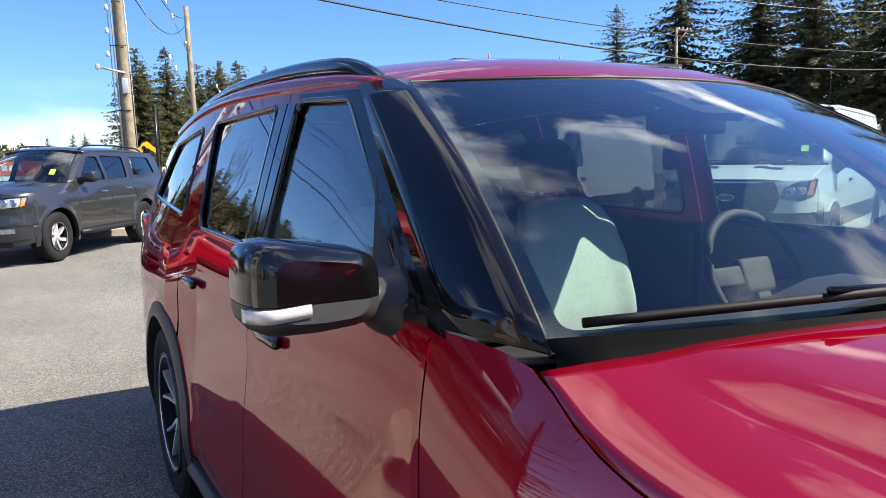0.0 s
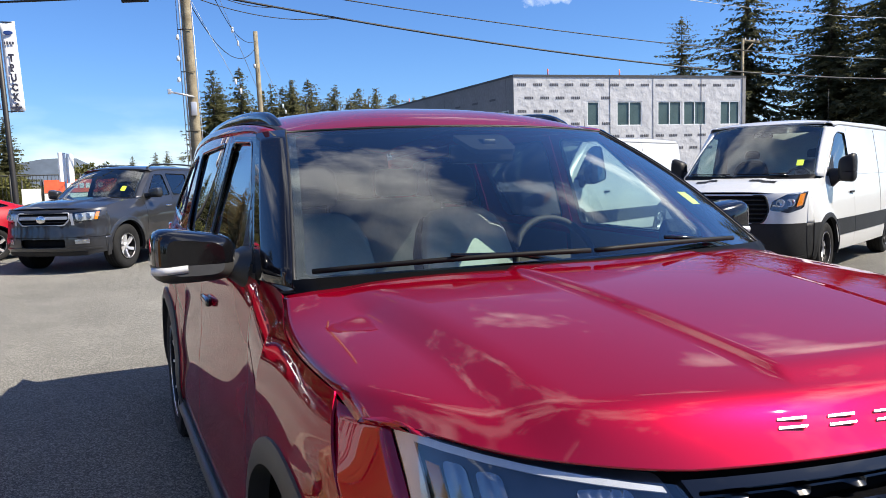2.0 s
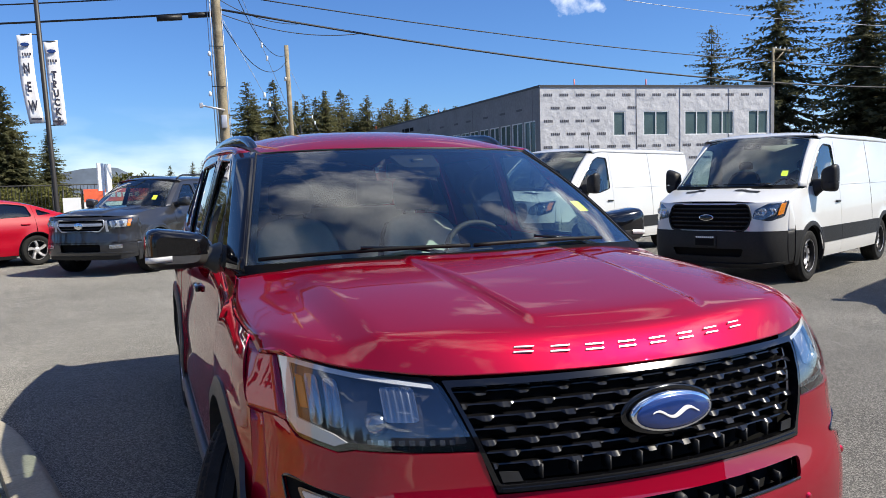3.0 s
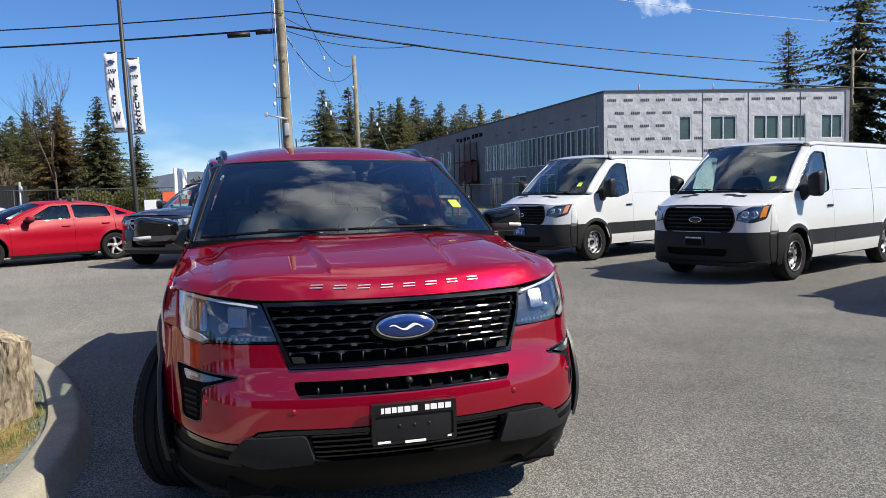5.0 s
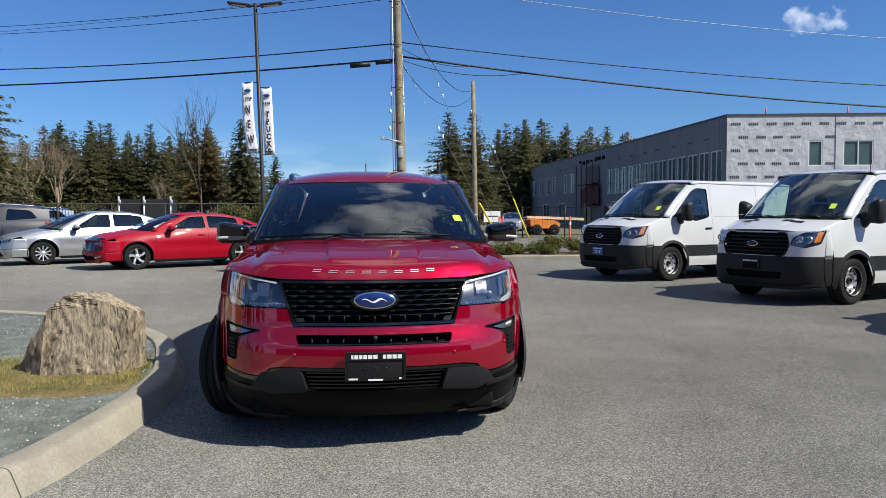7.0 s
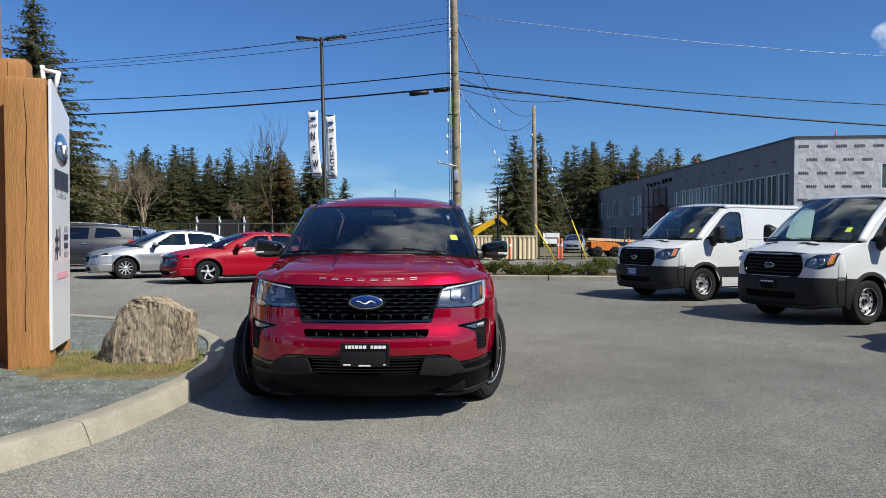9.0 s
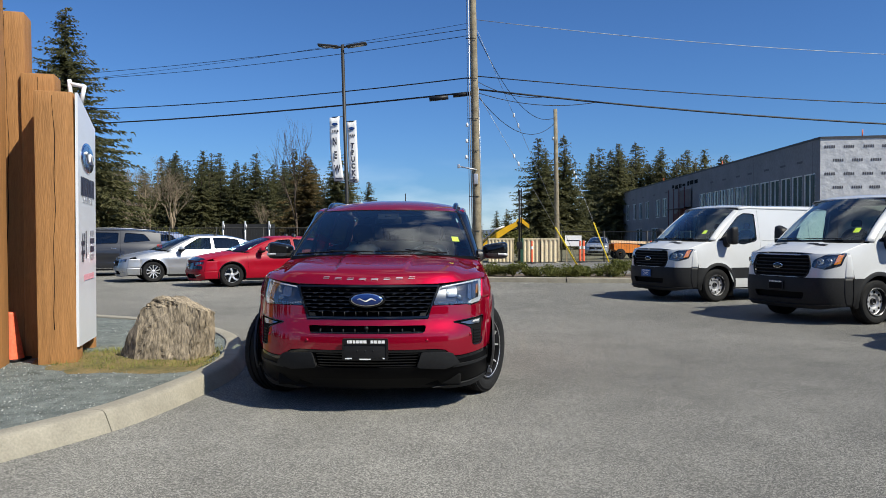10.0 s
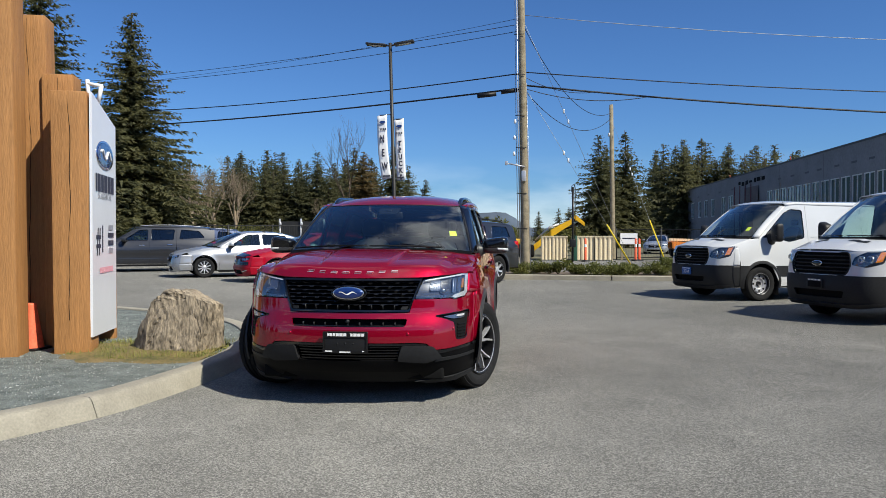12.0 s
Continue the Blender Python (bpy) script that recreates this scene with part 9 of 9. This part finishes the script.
rg = random.Random(21)
far_kinds = [conifer(11.0, 3.5 + 0.35 * k, 40 + k, "dark green conifer in the far wood", dense=1.25, spray=0.66, ragged=0.32, taper=0.78, group="far conifers") for k in range(4)]
line = [(-35, 83.5, 10.4), (-31.7, 79.4, 10.3), (-31.2, 81.7, 9.6), (-30.9, 86.1, 11.1), (-27, 81, 9.0), (-26.5, 85.4, 9.9), (-22.7, 80.2, 10.2), (-21.8, 84.6, 9.4), (-20.4, 88, 9.4), (-16.2, 71.5, 9.6), (-36.5, 76, 9.2), (-39, 80, 9.8), (-43, 78, 10), (-47, 83, 10.6), (-52, 80, 9.6), (-57, 84, 10.5), (-62, 86, 11), (-24.5, 82, 9.3), (-29, 84, 10.6), (-33.5, 86, 9.5), (-18.5, 84, 9.6), (-14.5, 84, 8.5), (-33, 80, 9.0), (-28.5, 78.5, 8.6), (-25, 79.5, 8.8), (-35, 78, 8.6), (-21, 79, 8.4), (-41, 82, 9.6), (-45, 80, 9.2), (-49, 81, 9.8), (-19.5, 80.5, 8.6)]
right = [(9.4, 75.5, 11.6), (12.5, 78.3, 12.4), (11.0, 83, 10.4), (21.6, 108, 14.3), (23.2, 102.6, 14.2), (27.3, 109.9, 15.4), (30.3, 106, 14.0), (34.6, 110, 13.6), (36.9, 107.1, 13.9), (41, 112, 13.5), (25.5, 112, 14.5), (32, 115, 14.0), (45, 108, 13), (21.0, 112, 13.6), (24.5, 106, 13), (28.5, 112, 15), (31, 109, 13.2), (38.5, 112, 13.8), (10.6, 80, 11.0), (13.2, 81, 11.0), (10.4, 77, 9.6), (3.7, 143, 6), (7.6, 143, 6.5), (10, 150, 7)]
line += [(-66 + 1.9 * k + rg.uniform(-0.6, 0.6), rg.uniform(84, 97), rg.uniform(9.0, 11.4)) for k in range(28)]
right += [(21.5 + 1.8 * k + rg.uniform(-0.6, 0.6), rg.uniform(106, 120), rg.uniform(11.5, 14.5)) for k in range(15)]
for k, tr in enumerate(far_kinds):
    spots = [(x - 0.7 if y < 90 else x - 0.5, y, z / 11.0 * (1.10 if x < 0 else 1.05), rg.uniform(0, 360)) for i, (x, y, z) in enumerate(line + right) if i % 4 == k]
    x, y, s, a = spots[0]
    placed(tr, x, y, s, a)
    copies(tr, spots[1:])
# lower, rounder trees that fill the wood between the tall ones
fill = conifer(11.0, 4.9, 47, "rounded dark green conifer in the far wood", M_FIR, dense=0.85, spray=1.05, ragged=0.6, taper=0.5, bare=0.04, group="far conifers")
placed(fill, -13.6, 88, 0.78, 30)
copies(fill, [(-64 + 2.3 * k + rg.uniform(-0.7, 0.7), rg.uniform(82, 90), rg.uniform(0.70, 0.92), rg.uniform(0, 360)) for k in range(21)])
copies(fill, [(21.5 + 2.6 * k + rg.uniform(-0.7, 0.7), rg.uniform(103, 110), rg.uniform(1.08, 1.28), rg.uniform(0, 360)) for k in range(9)])
copies(fill, [(9.8, 79.5, 0.75, 70), (11.6, 82, 0.8, 160)])
mid = conifer(8.4, 2.9, 61, "dark green spruce behind the fence", dense=1.5, spray=0.5, group="near conifers")
placed(mid, -9.2, 52.3)
cedar = conifer(8.3, 3.8, 62, "bronze-green cedar behind the fence", M_CEDAR, dense=1.6, spray=0.5, group="near conifers")
placed(cedar, -12.4, 55.8)
copies(mid, [(-7.2, 56, 0.72, 60)])
big = conifer(13.6, 5.0, 63, "tall dark spruce with layered drooping limbs", dense=1.6, spray=0.56, group="near conifers", ragged=0.38, bare=0.1)
placed(big, -20.3, 32.8)
copies(big, [(-21.5, 26.6, 1.05, 120)])
tall = conifer(22.0, 7.0, 64, "tall fir with a broken, gappy crown", M_FIR, dense=1.15, spray=0.85, taper=0.5, group="tall firs", ragged=0.85, bare=0.2)
placed(tall, 53.0, 51.5)
copies(tall, [(58.3, 47.0, 1.0, 80), (57.6, 41.0, 0.95, 150), (61, 36.5, 1.0, 210), (62.5, 50, 0.85, 300), (49.8, 56.5, 0.72, 30), (66, 42, 0.9, 10), (64, 31, 1.0, 250), (60.6, 43.6, 0.97, 190)])


def bare_tree(seed, h, label, spread=0.55, girth=0.011, mat=None):
    """A leafless tree: forking limbs, thinner at each fork."""
    rg = random.Random(seed)
    bmt, bmc = bmesh.new(), bmesh.new()

    def grow(p, d, l, r, lev):
        q = p + d * l
        midp = p.lerp(q, 0.5) + Vector((rg.uniform(-1, 1), rg.uniform(-1, 1), 0)) * l * 0.05
        tube_bm([p, midp, q], r, 5 if lev < 2 else 3, bmt if lev < 2 else bmc, r * 0.65)
        if lev >= 5:
            return
        for k in range(3):
            a = rg.uniform(0, 6.28)
            side = Vector((math.cos(a), math.sin(a), 0))
            nd = (d + side * rg.uniform(0.3, 0.85) * spread * 1.6 + Vector((0, 0, 0.18))).normalized()
            grow(p.lerp(q, rg.uniform(0.55, 1.0)), nd, l * rg.uniform(0.55, 0.8), r * 0.55, lev + 1)

    grow(Vector((0, 0, 0)), Vector((0, 0, 1)), h * 0.34, h * girth, 0)
    tr = thing("bare_tree", pose(0, 0, 0), label, "tree", "bare trees")
    part("trunk", bmt, mat or M_TWIG, tr)
    tw = part("twig_mass", bmc, mat or M_TWIG, tr)
    tw["kind"] = "stuff"
    return tr


placed(bare_tree(5, 8.2, "slender leafless tree by the fence", 0.35, 0.0075, M_BARK), -8.4, 34.2)
bt = placed(bare_tree(6, 8.4, "tan leafless tree before the wood"), -26.7, 57.5)
copies(bt, [(-28.2, 62, 1.45, 45), (-30.6, 63, 1.4, 170), (-25.3, 60, 1.15, 260), (-32.0, 60.7, 1.2, 90), (-32.0, 66.0, 1.3, 200), (-29.5, 60, 1.25, 300), (-27.3, 65, 1.35, 110), (-36, 60, 0.9, 20), (-14.5, 50, 0.7, 140)])
bush_me = leaf_cloud([(rg.uniform(-1.4, 1.4), rg.uniform(-1, 1), rg.uniform(0.4, 1.6), 0.75) for _ in range(12)], 2600, 0.11, 5)
bush_me.materials.append(M_BUSH)
for k in range(12):
    b = new("bush", bush_me)
    tagged(b, "olive spring bush by the road", "bush", "roadside bushes")
    b.matrix_world = pose(-44 + k * 4.3 + rg.uniform(-1, 1), 42 + rg.uniform(0, 8), 0, 0, 0, rg.uniform(0, 360))

bud = new("bush", bush_me)
tagged(bud, "yellow-green budding tree crown beyond the road", "bush", "roadside bushes")
bud.matrix_world = pose(-1.9, 56, -0.1, 0, 0, 40) @ Matrix.Diagonal((1.2, 1.0, 1.45, 1))

# a slim service pole with its conduit and meter box
sp = thing("service_pole", pose(3.62, 33.0, 0), "slim grey service pole with a meter box", "pole")
part("pole", tube_bm([(0, 0, 0), (0, 0, 3.85)], 0.055, 8), M_DALLOY, sp)
part("conduit", tube_bm([(0.11, 0, 0.9), (0.11, 0, 3.75), (0.09, 0, 3.92), (0.02, 0, 3.98), (-0.06, 0, 3.9), (-0.07, 0, 3.6)], 0.028, 6), M_DALLOY, sp)
part("meter_box", box_bm(-0.16, 0.16, -0.14, -0.05, 0.75, 1.15, 0.02), M_CLAD, sp)

# far hills, the blue of distance haze put into their colour
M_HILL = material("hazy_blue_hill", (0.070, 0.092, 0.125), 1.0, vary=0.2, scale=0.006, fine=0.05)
for y, h, seed in ((1900, 44, 1), (1500, 26, 4)):
    rows = []
    for k in range(160):
        x = -1900 + 3800 * k / 159
        z = h * (0.45 + 0.55 * noise.fractal((x * 0.0016, seed, 0), 0.9, 2.0, 5) + 1.05 / (1 + math.exp((x + 32) / 13)) / (1 + math.exp(-(x + 210) / 45)) * (1 if seed == 1 else 0))
        rows.append([(x, y, -5), (x, y + 60, max(3, z)), (x, y + 400, max(3, z * 0.8))])
    tagged(finish(loft_bm(rows), "hill", M_HILL), "far wooded ridge, coloured blue for haze", "hill", kind="structure")


# plain buildings and woods that close the lot behind and beside the camera: unseen, added to darken reflections
M_STUCCO = material("grey_brown_stucco", (0.11, 0.10, 0.09), 0.7, vary=0.2, scale=0.4, fine=6, bump=0.3, bump_scale=20)
unseen_block = thing("showroom", pose(0, 0, 0), "unseen plain grey-brown building added for dark reflections", "building")
wall("wall", Vector((34, -30, 0)), Vector((-30, -30, 0)), 7.5, M_STUCCO, [(6 + 7 * k, 11 + 7 * k, 0.6, 3.2) for k in range(8)], unseen_block)
wall("wall", Vector((-30, -30, 0)), Vector((-30, -50, 0)), 7.5, M_STUCCO, [], unseen_block)
wall("wall", Vector((34, -50, 0)), Vector((34, -30, 0)), 7.5, M_STUCCO, [], unseen_block)
wall("wall", Vector((-30, -50, 0)), Vector((34, -50, 0)), 7.5, M_STUCCO, [], unseen_block)
bm = bmesh.new()
bm.faces.new([bm.verts.new(p) for p in ((34, -30, 7.4), (34, -50, 7.4), (-30, -50, 7.4), (-30, -30, 7.4))])
part("roof", bm, M_PARAPET, unseen_block, smooth=False)
copies(far_kinds[0], [(-44 - 3 * math.sin(k * 2.1), -26 + 4.6 * k, 0.95 + 0.2 * math.sin(k * 1.7), 40 * k) for k in range(12)])
